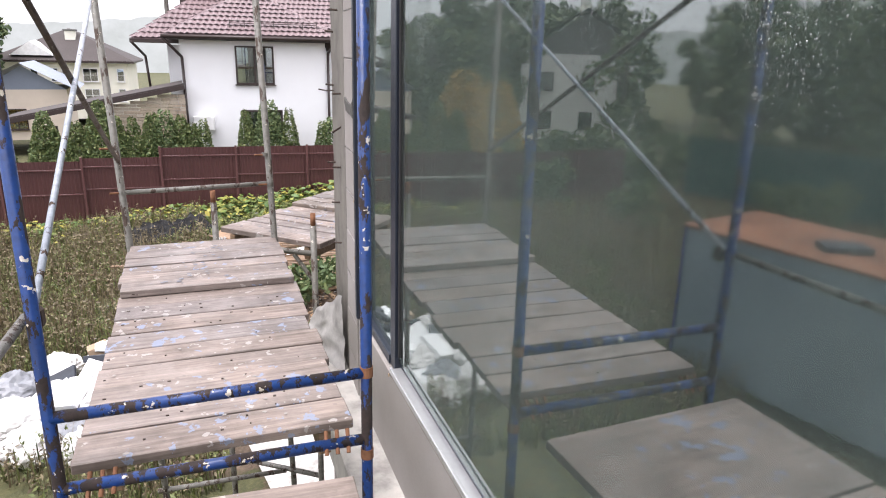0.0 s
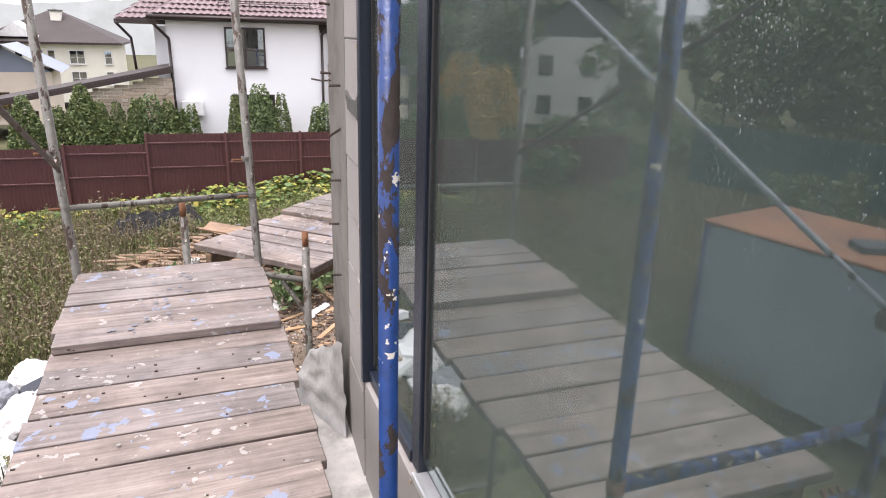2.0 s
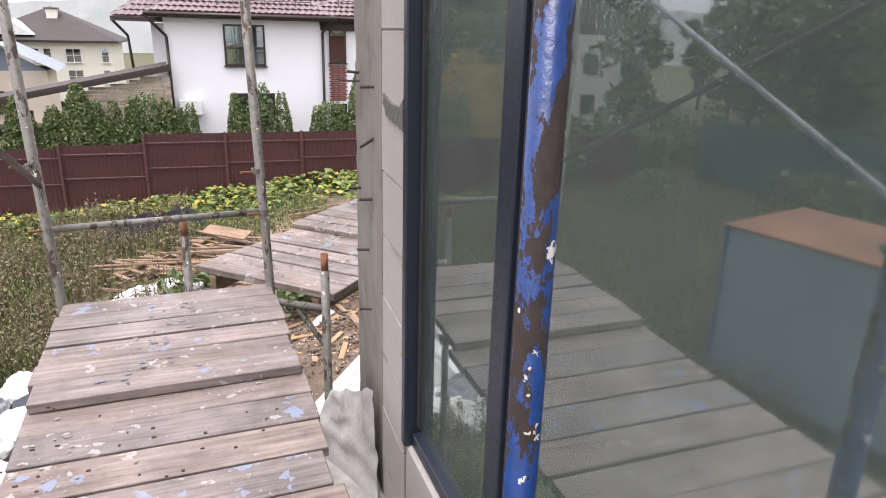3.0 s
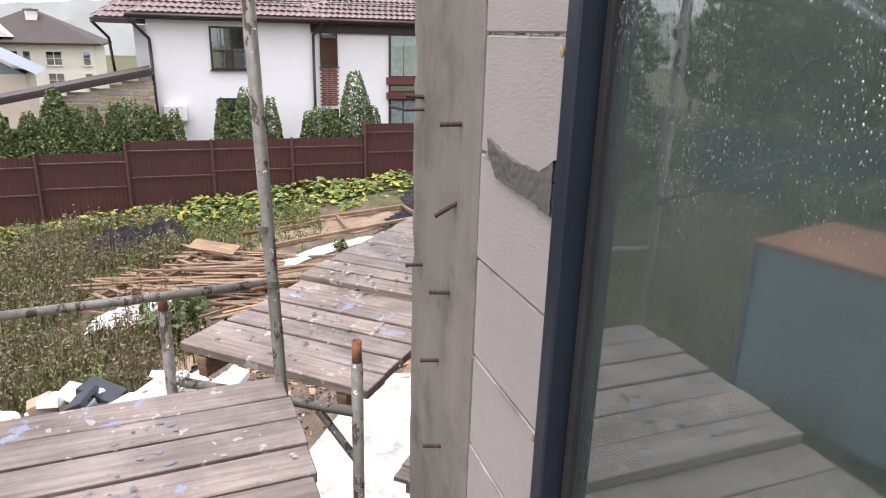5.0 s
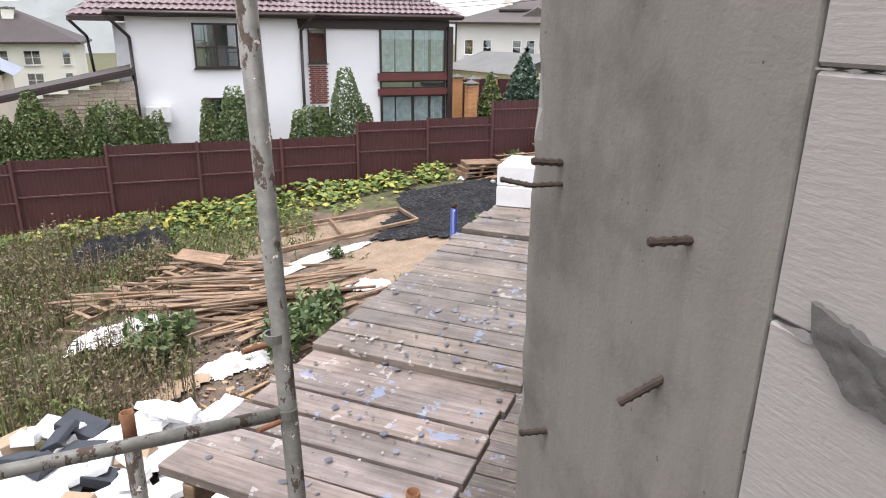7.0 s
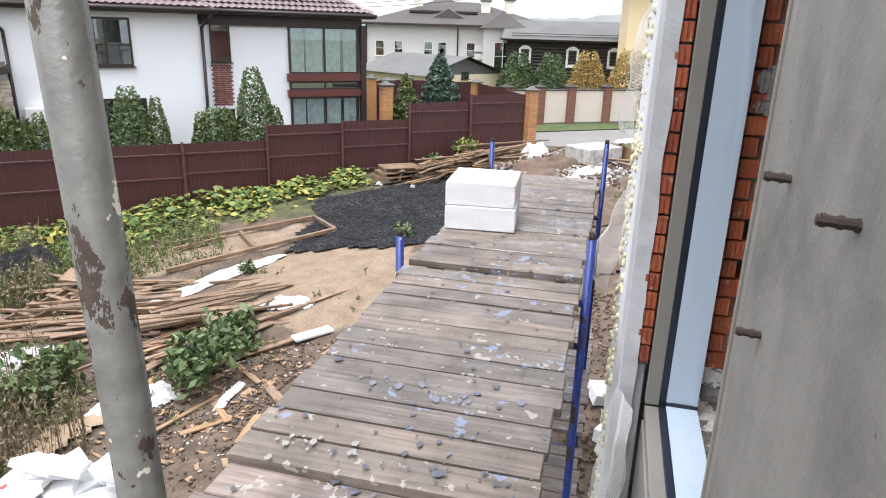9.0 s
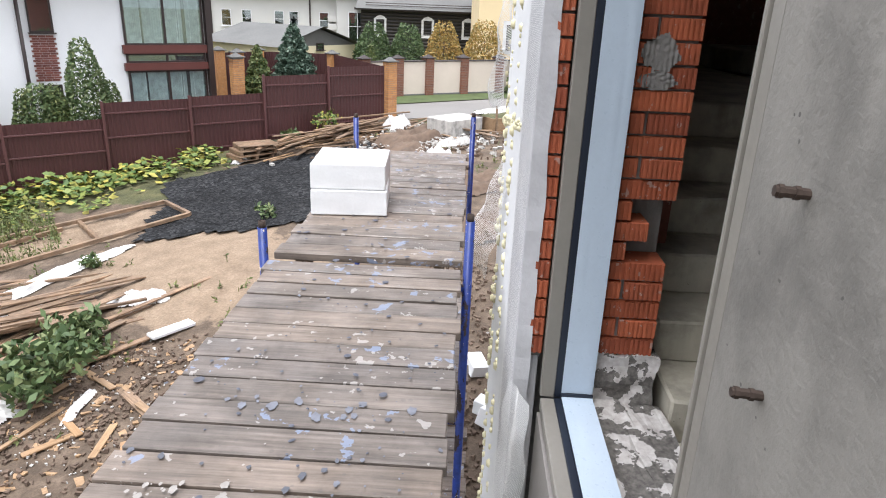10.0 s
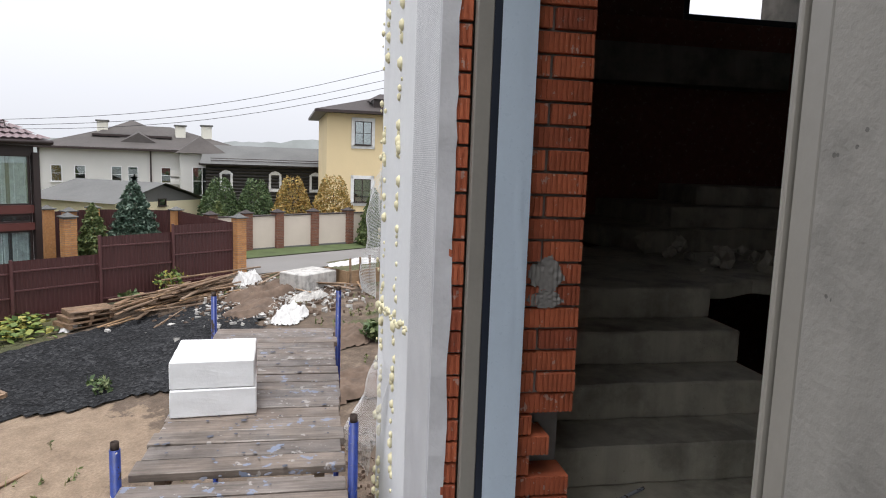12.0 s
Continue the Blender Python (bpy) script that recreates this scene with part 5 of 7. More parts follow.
# lean-to with a timber gable
shed = thing("carport", "low lean-to with a dark roof and pale stone cladding", "shed")
slope = 0.207
bm = bm_prism([(0, 0), (6.9, 0), (6.9, 4.2), (0, 4.2)], -0.2, 0.0)
part("roof", bm, M["brownroof"], shed, "dark brown lean-to roof", Matrix.Translation((-8.0, 29.25, -1.42)) @ pose(0, 0, 0, 0, -math.degrees(math.atan(slope)), 0))
part("fascia", bm_box(7.0, 0.04, 0.16, (3.45, -0.02, -0.14)), M["darktrim"], shed, "", Matrix.Translation((-8.0, 29.25, -1.42)) @ pose(0, 0, 0, 0, -math.degrees(math.atan(slope)), 0))
rst = random.Random(19)
for row in range(19):
    z = -2.75 + 0.125 * row
    x = -4.4
    while x < -1.22:
        w = rst.uniform(0.22, 0.5)
        if z + 0.07 < -1.42 + slope * (x + 8.0) - 0.2:
            part("stone", bm_box(min(w, -1.2 - x) - 0.012, 0.06 + rst.uniform(0, 0.03), 0.113, (x + min(w, -1.2 - x) / 2, 29.62, z), 0.008), M["ledger"], shed)
        x += w
part("back", bm_box(3.2, 0.1, 1.9, (-2.8, 29.72, -2.2)), M["mortar"], shed)
for x in (-7.6, -5.8):
    part("post", bm_box(0.14, 0.14, 3.0, (x, 29.5, -3.1), 0.01), M["darktrim"], shed)


def far_house(name, label, x, y, w, d, z0, h, roof_rise, wall_m, roof_m, wins, turn=0.0, chimneys=(), over=0.6, gable=False, dormer=None):
    """A house seen far off: walls, roof, and windows on its front, which faces -y."""
    ob = thing(name, label, "house", pose(x, y, z0, 0, 0, turn))
    part("wall", bm_box(w, d, h, (w / 2, d / 2, h / 2)), wall_m, ob)
    if gable:
        part("roof", bm_poly([(-over, -over, h), (w / 2, -over, h + roof_rise), (w / 2, d + over, h + roof_rise), (-over, d + over, h)], [(w + over, -over, h), (w / 2, -over, h + roof_rise), (w / 2, d + over, h + roof_rise), (w + over, d + over, h)], [(0, 0, h), (w, 0, h), (w / 2, 0, h + roof_rise * 0.9)]), roof_m, ob)
    else:
        hip_roof("roof", ob, 0, w, 0, d, h, roof_rise, roof_m, over)
    for wx, wz, ww, wh, sash, fm in wins:
        window(ob, wx, -0.03, wz, ww, wh, sash, fm, bars=1)
    for cx, cy, top, cm in chimneys:
        c = part("chimney", bm_box(0.75, 0.75, top - h * 0.9, (cx, cy, (top + h * 0.9) / 2), 0.02), cm, ob)
        part("cap", bm_box(0.95, 0.95, 0.12, (cx, cy, top + 0.06), 0.02), M["greyroof"], c)
    return ob


WF = M["white"]
cream = far_house("cream_house", "cream three-storey house with a dark brown hip roof", -17.2, 62.5, 9.2, 9, -4.6, 4.6, 2.5, M["cream"], M["brownroof"], [(k, z, 0.55 if k != 5.9 else 1.1, 1.05, 1 if k != 5.9 else 2, WF) for z in (1.35, 2.95) for k in (2.2, 3.6, 4.4, 5.9, 8.4)], 3, ((4.9, 3.0, 6.9, M["cream"]),))
part("cornice", bm_box(9.8, 0.5, 0.2, (4.6, -0.2, 4.5), 0.02), WF, cream, "white cornice")
part("pediment", bm_poly([(1.0, -0.3, 4.95), (4.0, -0.3, 4.95), (2.5, -0.3, 6.0)], [(1.0, 2.0, 5.2), (4.0, 2.0, 5.2), (2.5, 2.0, 6.1)], [(1.0, -0.3, 4.95), (2.5, -0.3, 6.0), (2.5, 2.0, 6.1), (1.0, 2.0, 5.2)], [(4.0, -0.3, 4.95), (2.5, -0.3, 6.0), (2.5, 2.0, 6.1), (4.0, 2.0, 5.2)]), M["white"], cream, "white pediment")
far_house("timber_cottage", "low cottage with a blue-grey metal roof and timber gable", -13.4, 46, 4.4, 6, -4.2, 2.9, 1.5, M["beige"], M["blueroof"], [(1.2, 0.6, 1.0, 1.2, 2, M["darktrim"])], 8, gable=True)
grey_h = far_house("grey_house", "large pale grey three-storey house with a dark hip roof", 20.8, 58.5, 14.5, 11, -4.5, 6.3, 1.9, M["greywall"], M["slateroof"], [(k, z, 0.72, 1.2, 1, WF) for z in (1.9, 3.75) for k in (0.7, 2.2, 4.6, 5.7, 8.0, 12.9)], -27, ((4.0, 3.0, 8.3, M["cream"]), (9.6, 3.0, 8.2, M["cream"]), (11.6, 3.0, 8.3, M["cream"])))
part("bay", bm_box(3.0, 2.0, 6.1, (10.8, -0.9, 3.05)), M["greywall"], grey_h)
for u in (-0.02, 7.3, 14.4):
    part("rain_pipe", bm_tube((u, -0.08, 0.2), (u, -0.08, 6.2), 0.06), M["darktrim"], grey_h)
for z in (3.9, 4.5):
    part("cooling_unit", bm_box(0.7, 0.3, 0.45, (9.0, -0.2, z), 0.02), M["greywall"], grey_h, "pale outdoor cooling unit")
window(grey_h, 10.1, -1.93, 1.9, 1.4, 3.2, 2, WF, bars=2)
part("bay_roof", bm_poly([(9.0, -2.3, 6.1), (12.6, -2.3, 6.1), (10.8, -1.0, 7.4)], [(9.0, -2.3, 6.1), (10.8, -1.0, 7.4), (10.8, 3, 7.4), (9.0, 2.5, 6.1)], [(12.6, -2.3, 6.1), (10.8, -1.0, 7.4), (10.8, 3, 7.4), (12.6, 2.5, 6.1)]), M["slateroof"], grey_h)
part("dormer", bm_poly([(5.2, 0.9, 6.75), (7.8, 0.9, 6.75), (6.5, 0.9, 7.5)], [(5.2, 0.9, 6.75), (6.5, 0.9, 7.5), (6.5, 4, 7.9), (5.2, 4, 7.9)], [(7.8, 0.9, 6.75), (6.5, 0.9, 7.5), (6.5, 4, 7.9), (7.8, 4, 7.9)]), M["slateroof"], grey_h)
hip_roof("upper_roof", grey_h, 3.6, 8.6, 2.2, 8.4, 7.35, 1.25, M["slateroof"], 0.3)
black_h = far_house("log_house", "black-stained log house with carved white window frames", 29.0, 50.2, 9.6, 7.2, -3.2, 4.15, 0.1, M["log"], M["greyroof"], [(k, 2.35, 0.62, 1.0, 1, WF) for k in (0.95, 4.45, 7.45)], -36)
for k in range(18):
    part("log", bm_tube((-0.15, -0.02, 0.12 + 0.24 * k), (9.75, -0.02, 0.12 + 0.24 * k), 0.125, segs=8), M["log"], black_h)
part("gable_roof", bm_poly([(-0.5, -0.8, 4.1), (10.4, -0.8, 4.1), (10.4, 3.6, 5.5), (-0.5, 3.6, 5.5)], [(-0.5, 7.6, 4.1), (10.4, 7.6, 4.1), (10.4, 3.6, 5.5), (-0.5, 3.6, 5.5)]), M["greyroof"], black_h, "grey tiled roof")
part("gable", bm_poly([(-0.12, -0.1, 4.1), (-0.12, 7.3, 4.1), (-0.12, 3.6, 5.4)], [(9.72, -0.1, 4.1), (9.72, 7.3, 4.1), (9.72, 3.6, 5.4)]), M["log"], black_h, "black log gable")
for zz in (4.35, 4.5):
    part("snow_rail", bm_tube((0.2, -0.3, zz), (10.0, -0.3, zz), 0.03), M["darktrim"], black_h)
for k in (1.26, 4.76, 7.76):
    bm = bm_box(0.16, 0.06, 1.2, (k - 0.38, -0.16, 2.85))
    bm_box(0.16, 0.06, 1.2, (k + 0.38, -0.16, 2.85), bm=bm)
    bm_box(0.92, 0.06, 0.2, (k, -0.16, 2.25), bm=bm)
    part("window_surround", bm, WF, black_h, "carved white window surround")
    part("window_crown", bm_poly([(k - 0.5, -0.17, 3.38), (k + 0.5, -0.17, 3.38), (k + 0.25, -0.17, 3.6), (k, -0.17, 3.68), (k - 0.25, -0.17, 3.6)]), WF, black_h, "carved white window crown")
yellow_h = far_house("yellow_house", "tall yellow rendered house with white window surrounds", 29.15, 37.55, 9.0, 9, -2.5, 7.0, 1.5, M["yellow"], M["brownroof"], [(k, z, 1.05, 1.45, 2, M["darktrim"]) for z in (1.4, 4.95) for k in (1.7, 5.2)], -38, over=0.75)
for z in (1.4, 4.95):
    for k in (1.7, 5.2):
        bm = bm_box(1.45, 0.05, 0.22, (k + 0.525, -0.035, z + 1.56))
        bm_box(1.45, 0.05, 0.22, (k + 0.525, -0.035, z - 0.11), bm=bm)
        bm_box(0.2, 0.05, 1.9, (k - 0.1, -0.035, z + 0.72), bm=bm)
        bm_box(0.2, 0.05, 1.9, (k + 1.15, -0.035, z + 0.72), bm=bm)
        part("surround", bm, WF, yellow_h, "white window surround")
part("dormer", bm_box(2.2, 1.4, 0.6, (4.0, 1.1, 7.55), 0.02), M["darktrim"], yellow_h, "low dark roof dormer")
part("dormer_roof", bm_poly([(2.7, 0.2, 7.85), (5.3, 0.2, 7.85), (4.6, 1.4, 8.25), (3.4, 1.4, 8.25)], [(2.7, 0.2, 7.85), (3.4, 1.4, 8.25), (2.7, 2.4, 7.85)], [(5.3, 0.2, 7.85), (4.6, 1.4, 8.25), (5.3, 2.4, 7.85)]), M["brownroof"], yellow_h)
low_h = far_house("garage", "low pale yellow garage with a grey shingle roof", 17.1, 39.6, 6.0, 6.0, -3.2, 2.15, 1.0, M["paleyellow"], M["greyroof"], [(2.75, 1.9, 0.55, 0.4, 1, M["darktrim"])], 16, gable=True, over=0.35)
far_house("hazel_house", "pale house with a grey roof and chimney, far behind the trees", -30, 42, 9, 8, -4.8, 6.2, 3.2, M["greywall"], M["greyroof"], [(k, z, 1.0, 1.3, 2, M["darktrim"]) for z in (0.8, 3.6) for k in (1.0, 3.6, 6.6)], 30, ((4.5, 2.5, 10.2, M["cream"]),), gable=True)

# ---- metal box beyond the weeds ----
boxy = thing("storage_container", "blue-grey steel container with a rusted roof among weeds", "container", pose(-6.98, 11.64, -4.7, 0, 0, 260.5))
part("body", bm_box(6.0, 2.4, 2.85, (3.0, -1.2, 1.42), 0.02), M["boxblue"], boxy)
part("roof", bm_box(6.1, 2.5, 0.06, (3.0, -1.2, 2.88), 0.02), M["boxrust"], boxy, "rusted orange roof")
for u in (0.02, 5.98):
    part("edge", bm_box(0.06, 0.06, 2.85, (u, 0.01, 1.42), 0.01), M["bluefar"], boxy, "blue corner post")
single("roof_scrap", bm_box(0.8, 0.5, 0.12, (0, 0, 0.06), 0.02), M["greyfoam"], "grey scrap lying on the container roof", "scrap", pose(-8.3, 9.2, -1.79, 0, 0, 30))
teal = thing("teal_fence", "dark teal sheet fence beyond the container", "fence")
part("panel", sheet(14, 2.6), M["teal"], teal, at=pose(-24, 12, -4.6, 0, 0, 70))

# ---- plants ----


def leaves(name, count, place, size, material, flat=0.0, seed=0, shape=0.5):
    """Many small separate leaves; place(rng) gives each one's middle."""
    rng = np.random.RandomState(seed)
    mid = np.array([place(rng) for _ in range(count)])
    a = rng.normal(size=(count, 3))
    a[:, 2] *= 1 - flat
    a /= np.linalg.norm(a, axis=1)[:, None]
    b = np.cross(a, rng.normal(size=(count, 3)) * (1 - flat) + np.array([0, 0, 1.0]) * flat)
    b /= np.linalg.norm(b, axis=1)[:, None] + 1e-9
    s = size * rng.uniform(0.55, 1.3, (count, 1))
    pts = np.stack([mid - a * s, mid + b * s * shape, mid + a * s, mid - b * s * shape], 1).reshape(-1, 3)
    faces = np.arange(4 * count).reshape(-1, 4).tolist()
    return raw_mesh(name, pts.tolist(), faces, material)


def cone_crown(height, radius, count, size, material, seed, start=0.06, tiers=0.0, top=0.04):
    def place(rng):
        h = 1 - rng.uniform(0, 1) ** 0.6 * (1 - start)
        a = rng.uniform(0, 2 * math.pi)
        r = radius * ((1 - h) ** 0.75 + top) * (0.55 + 0.45 * rng.uniform() ** 0.4)
        r *= 1 + 0.22 * noise.noise(Vector((math.cos(a) * 2, math.sin(a) * 2, h * 5 + seed)))
        if tiers:
            r *= 0.72 + 0.28 * ((1 - h) * tiers % 1.0)
        return (r * math.cos(a), r * math.sin(a), h * height)
    return leaves("crown", count, place, size, material, 0.0, seed)


def round_crown(height, radius, base, count, size, material, seed):
    rng0 = np.random.RandomState(seed)
    puffs = [(rng0.uniform(-0.65, 0.65) * radius, rng0.uniform(-0.65, 0.65) * radius, base + (height - base) * rng0.uniform(0.12, 0.9), rng0.uniform(0.28, 0.5) * radius) for _ in range(16)]

    def place(rng):
        x, y, z, r = puffs[rng.randint(len(puffs))]
        d = rng.normal(size=3)
        d *= r * rng.uniform(0.5, 1.0) / np.linalg.norm(d)
        return (x + d[0], y + d[1], z + d[2] * 0.85)
    return leaves("crown", count, place, size, material, 0.0, seed)


def trunk(height, r, limbs, reach, base=0.3, seed=1):
    rng = random.Random(seed)
    bm = bm_tube((0, 0, -0.1), (0.02 * height, 0, height), r, None, 7, r * 0.25)
    for _ in range(limbs):
        z = height * rng.uniform(base, 0.85)
        a = rng.uniform(0, 6.28)
        k = reach * (1 - 0.6 * z / height)
        bm_tube((0, 0, z), (k * math.cos(a), k * math.sin(a), z + k * 0.6), r * 0.32, bm, 5, r * 0.08)
    return bm


def plant(name, label, category, crown, stem, x, y, z, turn=0.0, scale=1.0, group=""):
    ob = thing(name, label, category, pose(x, y, z, 0, 0, turn) @ Matrix.Diagonal((scale, scale, scale, 1)), group)
    part("trunk", stem, M["bark"], ob)
    part("crown", crown, None, ob)
    return ob


TH = "evergreen thuja tree behind the fence"
stem_s = to_mesh("trunk", trunk(1.6, 0.05, 6, 0.4, 0.2), M["bark"])
th_a = cone_crown(3.4, 0.9, 11000, 0.06, M["thuja"], 11, 0.02, top=0.12)
th_b = cone_crown(3.2, 0.7, 9000, 0.058, M["thuja"], 12, 0.02, top=0.15)
th_c = cone_crown(3.3, 0.45, 6500, 0.052, M["thuja"], 13, 0.02, top=0.25)
gr_a = cone_crown(3.5, 0.8, 7000, 0.062, M["green"], 14, 0.05, 0.0, 0.22)
for crown, x, top, turn, lab in ((th_a, -4.1, -0.62, 10, TH), (th_c, -3.0, -1.1, 40, TH), (th_b, -2.35, -0.85, 70, TH), (th_b, -1.35, -0.95, 160, TH), (th_a, -5.9, -1.0, 200, TH), (th_b, -7.4, -1.2, 250, TH), (th_a, -9.2, -1.0, 300, TH), (th_c, 1.0, -0.85, 20, TH), (gr_a, 1.85, -0.68, 60, "leafy green shrub tree behind the fence"), (th_c, 2.62, -0.8, 100, TH), (gr_a, 5.6, -0.12, 150, "leafy green tree behind the fence"), (th_b, 4.75, -1.1, 200, "grey-green shrub behind the fence"), (th_c, 3.9, -1.3, 250, TH), (th_c, -0.55, -1.2, 280, TH), (th_b, -3.55, -1.0, 310, TH), (gr_a, -1.9, -1.05, 20, "leafy green shrub tree behind the fence"), (th_b, -0.95, -1.25, 95, TH), (th_b, -4.9, -1.15, 45, TH), (gr_a, 4.3, -1.35, 15, "leafy green shrub tree behind the fence"), (gr_a, -8.3, -0.8, 35, "leafy green shrub tree behind the fence"), (th_c, 6.3, -1.15, 5, TH)):
    plant("garden_tree", lab, "tree", crown, stem_s, x, 28.4, top - 3.35, turn, 1.0, "garden trees")
sp = cone_crown(3.5, 1.5, 9000, 0.085, M["spruce"], 21, 0.04, 9.0, 0.02)
spruce = plant("blue_spruce", "blue spruce with a pale star ornament on top", "tree", sp, stem_s, 14.96, 33.5, -3.1)
bm = bmesh.new()
ring = [bm.verts.new(((0.2 if k % 2 == 0 else 0.08) * math.sin(k * math.pi / 5), 0, (0.2 if k % 2 == 0 else 0.08) * math.cos(k * math.pi / 5))) for k in range(10)]
bm.faces.new(ring)
bmesh.ops.solidify(bm, geom=bm.faces[:], thickness=0.05)
part("star", bm, M["white"], spruce, "white star ornament", Matrix.Translation((0, -0.1, 3.55)))
sp2 = cone_crown(3.6, 1.2, 7000, 0.085, M["thuja"], 22, 0.03, 8.0, 0.03)
for x, y, z, s in ((12.7, 32.2, -3.3, 0.8), (25.3, 29.7, -2.85, 0.85), (17.8, 31.8, -3.1, 0.75), (13.6, 43, -3.3, 1.2)):
    plant("spruce", "dark green spruce tree in a garden", "tree", sp2, stem_s, x, y, z, x * 77, s, "spruces")
broad = cone_crown(3.4, 1.2, 9000, 0.075, M["darkgreen"], 36, 0.02, top=0.3)
for x, y, turn in ((23.1, 39.7, 0), (24.7, 38.6, 140)):
    plant("garden_shrub", "broad dark green shrub in the garden behind the lane", "shrub", broad, stem_s, x, y, -3.1, turn, 1.0, "garden shrubs")
go = cone_crown(4.1, 1.35, 7500, 0.08, M["gold"], 31, 0.05, top=0.3)
stem_g = to_mesh("trunk", trunk(3.0, 0.09, 9, 1.0), M["bark"])
for x, y, z, s in ((25.7, 36.5, -3.1, 0.88), (26.3, 33.8, -3.1, 0.92), (-12.3, 34.5, -5.0, 1.35), (-15.0, 36.0, -5.0, 1.2), (14.2, 47, -3.4, 1.0), (18.5, 36.8, -3.4, 0.5)):
    plant("golden_tree", "autumn tree with golden yellow leaves", "tree", go, stem_g, x, y, z, x * 51, s, "golden trees")

wo = [round_crown(11.0, 3.4, 1.2, 2600, 0.3, M["forest"], 40 + k) for k in range(3)]
stem_w = to_mesh("trunk", trunk(8.5, 0.22, 12, 2.4), M["bark"])
rnd = random.Random(5)
for k in range(46):
    if k < 26:
        x, y = rnd.uniform(-46, -16), rnd.uniform(36, 62)
    elif k < 38:
        x, y = rnd.uniform(-46, -30), rnd.uniform(4, 36)
    else:
        x, y = rnd.uniform(5, 14), rnd.uniform(68, 80)
    if -33 < x < -20 and 38 < y < 52:
        y += 16
    if -18 < x < -6 and 55 < y < 75:
        x -= 14
    plant("woodland_tree", "tall green tree at the edge of the wood", "tree", wo[k % 3], stem_w, x, y, lay(x, y), rnd.uniform(0, 360), rnd.uniform(0.75, 1.1), "woodland trees")
bush_m = [round_crown(2.6, 1.5, 0.1, 1500, 0.13, M["forest"], 60 + k) for k in range(2)]
for k in range(20):
    x, y = rnd.uniform(-30, -9), rnd.uniform(28.5, 33)
    if k > 11:
        x, y = rnd.uniform(-24, -12), rnd.uniform(14, 27)
    plant("shrub", "dense green shrub beyond the weeds", "shrub", bush_m[k % 2], stem_s, x, y, lay(x, y) - 0.1, rnd.uniform(0, 360), rnd.uniform(0.7, 1.2), "shrubs")


def field(name, count, area, hmin, hmax, width, material, label, seed, leafy=0.0, lean=0.25, keep=None):
    """Standing stems, some with leaves along them, as one mesh."""
    rng = np.random.RandomState(seed)
    verts, faces = [], []
    made = 0
    while made < count:
        x, y = rng.uniform(area[0], area[1]), rng.uniform(area[2], area[3])
        if noise.noise(Vector((x * 0.7, y * 0.7, seed))) < -0.25 or (keep and not keep(x, y)):
            made += 0.2
            continue
        made += 1
        z = lay(x, y) - 0.02
        h = rng.uniform(hmin, hmax) * (1 + 0.4 * noise.noise(Vector((x * 0.5, y * 0.5, seed + 3))))
        a, l = rng.uniform(0, 6.28), rng.uniform(0, lean) * h
        tx, ty = x + l * math.cos(a), y + l * math.sin(a)
        w = width * rng.uniform(0.6, 1.4)
        ox, oy = w * math.cos(a + 1.6), w * math.sin(a + 1.6)
        b = len(verts)
        mx, my = x * 0.6 + tx * 0.4, y * 0.6 + ty * 0.4
        verts += [(x - ox, y - oy, z), (x + ox, y + oy, z), (mx + ox * 0.7, my + oy * 0.7, z + h * 0.6), (mx - ox * 0.7, my - oy * 0.7, z + h * 0.6), (tx, ty, z + h)]
        faces += [(b, b + 1, b + 2, b + 3), (b + 3, b + 2, b + 4)]
        if leafy and rng.uniform() < leafy:
            for _ in range(rng.randint(5, 13)):
                t = rng.uniform(0.25, 1.0)
                px, py, pz = x + (tx - x) * t, y + (ty - y) * t, z + h * t
                d = rng.normal(size=3)
                d *= rng.uniform(0.022, 0.055) / np.linalg.norm(d)
                e = np.cross(d, rng.normal(size=3))
                e *= 0.4 * np.linalg.norm(d) / (np.linalg.norm(e) + 1e-9)
                b = len(verts)
                verts += [(px, py, pz), (px + d[0] + e[0], py + d[1] + e[1], pz + d[2] + e[2]), (px + 2 * d[0], py + 2 * d[1], pz + 2 * d[2]), (px + d[0] - e[0], py + d[1] - e[1], pz + d[2] - e[2])]
                faces.append((b, b + 1, b + 2, b + 3))
    tagged(new(name, raw_mesh(name, verts, faces, material)), label, "weeds", kind="stuff")


def left_field(x, y):
    if (x + 1.5) ** 2 / 1.7 + (y - 23.2) ** 2 / 0.6 < 1 or (x > -2.2 and 17.3 < y < 20.9 and noise.noise(Vector((x * 3, y * 3, 8))) < 0.28):
        return False
    return x < 0.4 - 0.12 * max(0, y - 16) and not (-3.2 < x < 1 and 11.2 < y < 14.7)


field("dry_weeds", 15000, (-12, 0.4, 9.5, 25.5), 0.35, 1.0, 0.008, M["straw"], "tall dry brown weeds", 1, 0.55, keep=left_field)
field("green_weeds", 11000, (-12, 0.4, 9.5, 26), 0.2, 0.65, 0.012, M["weed"], "rough green and yellow weeds", 2, 0.7, 0.5, left_field)
field("short_grass", 9000, (-13, 3.5, 21.5, 26.8), 0.12, 0.4, 0.01, M["weed"], "short rough grass below the fence", 3, 0.5, 0.6)
field("far_weeds", 9000, (-26, -9, 6, 27), 0.4, 1.1, 0.02, M["straw"], "tall dry weeds across the plot", 4, 0.5)
field("site_weeds", 700, (-0.5, 16, 14, 25.5), 0.06, 0.22, 0.012, M["weed"], "scattered small weeds on the bare earth", 6, 0.8, 0.7, lambda x, y: noise.noise(Vector((x * 1.1, y * 1.1, 3))) > 0.22 and not (4.5 < x < 13 and 18.5 < y < 25))
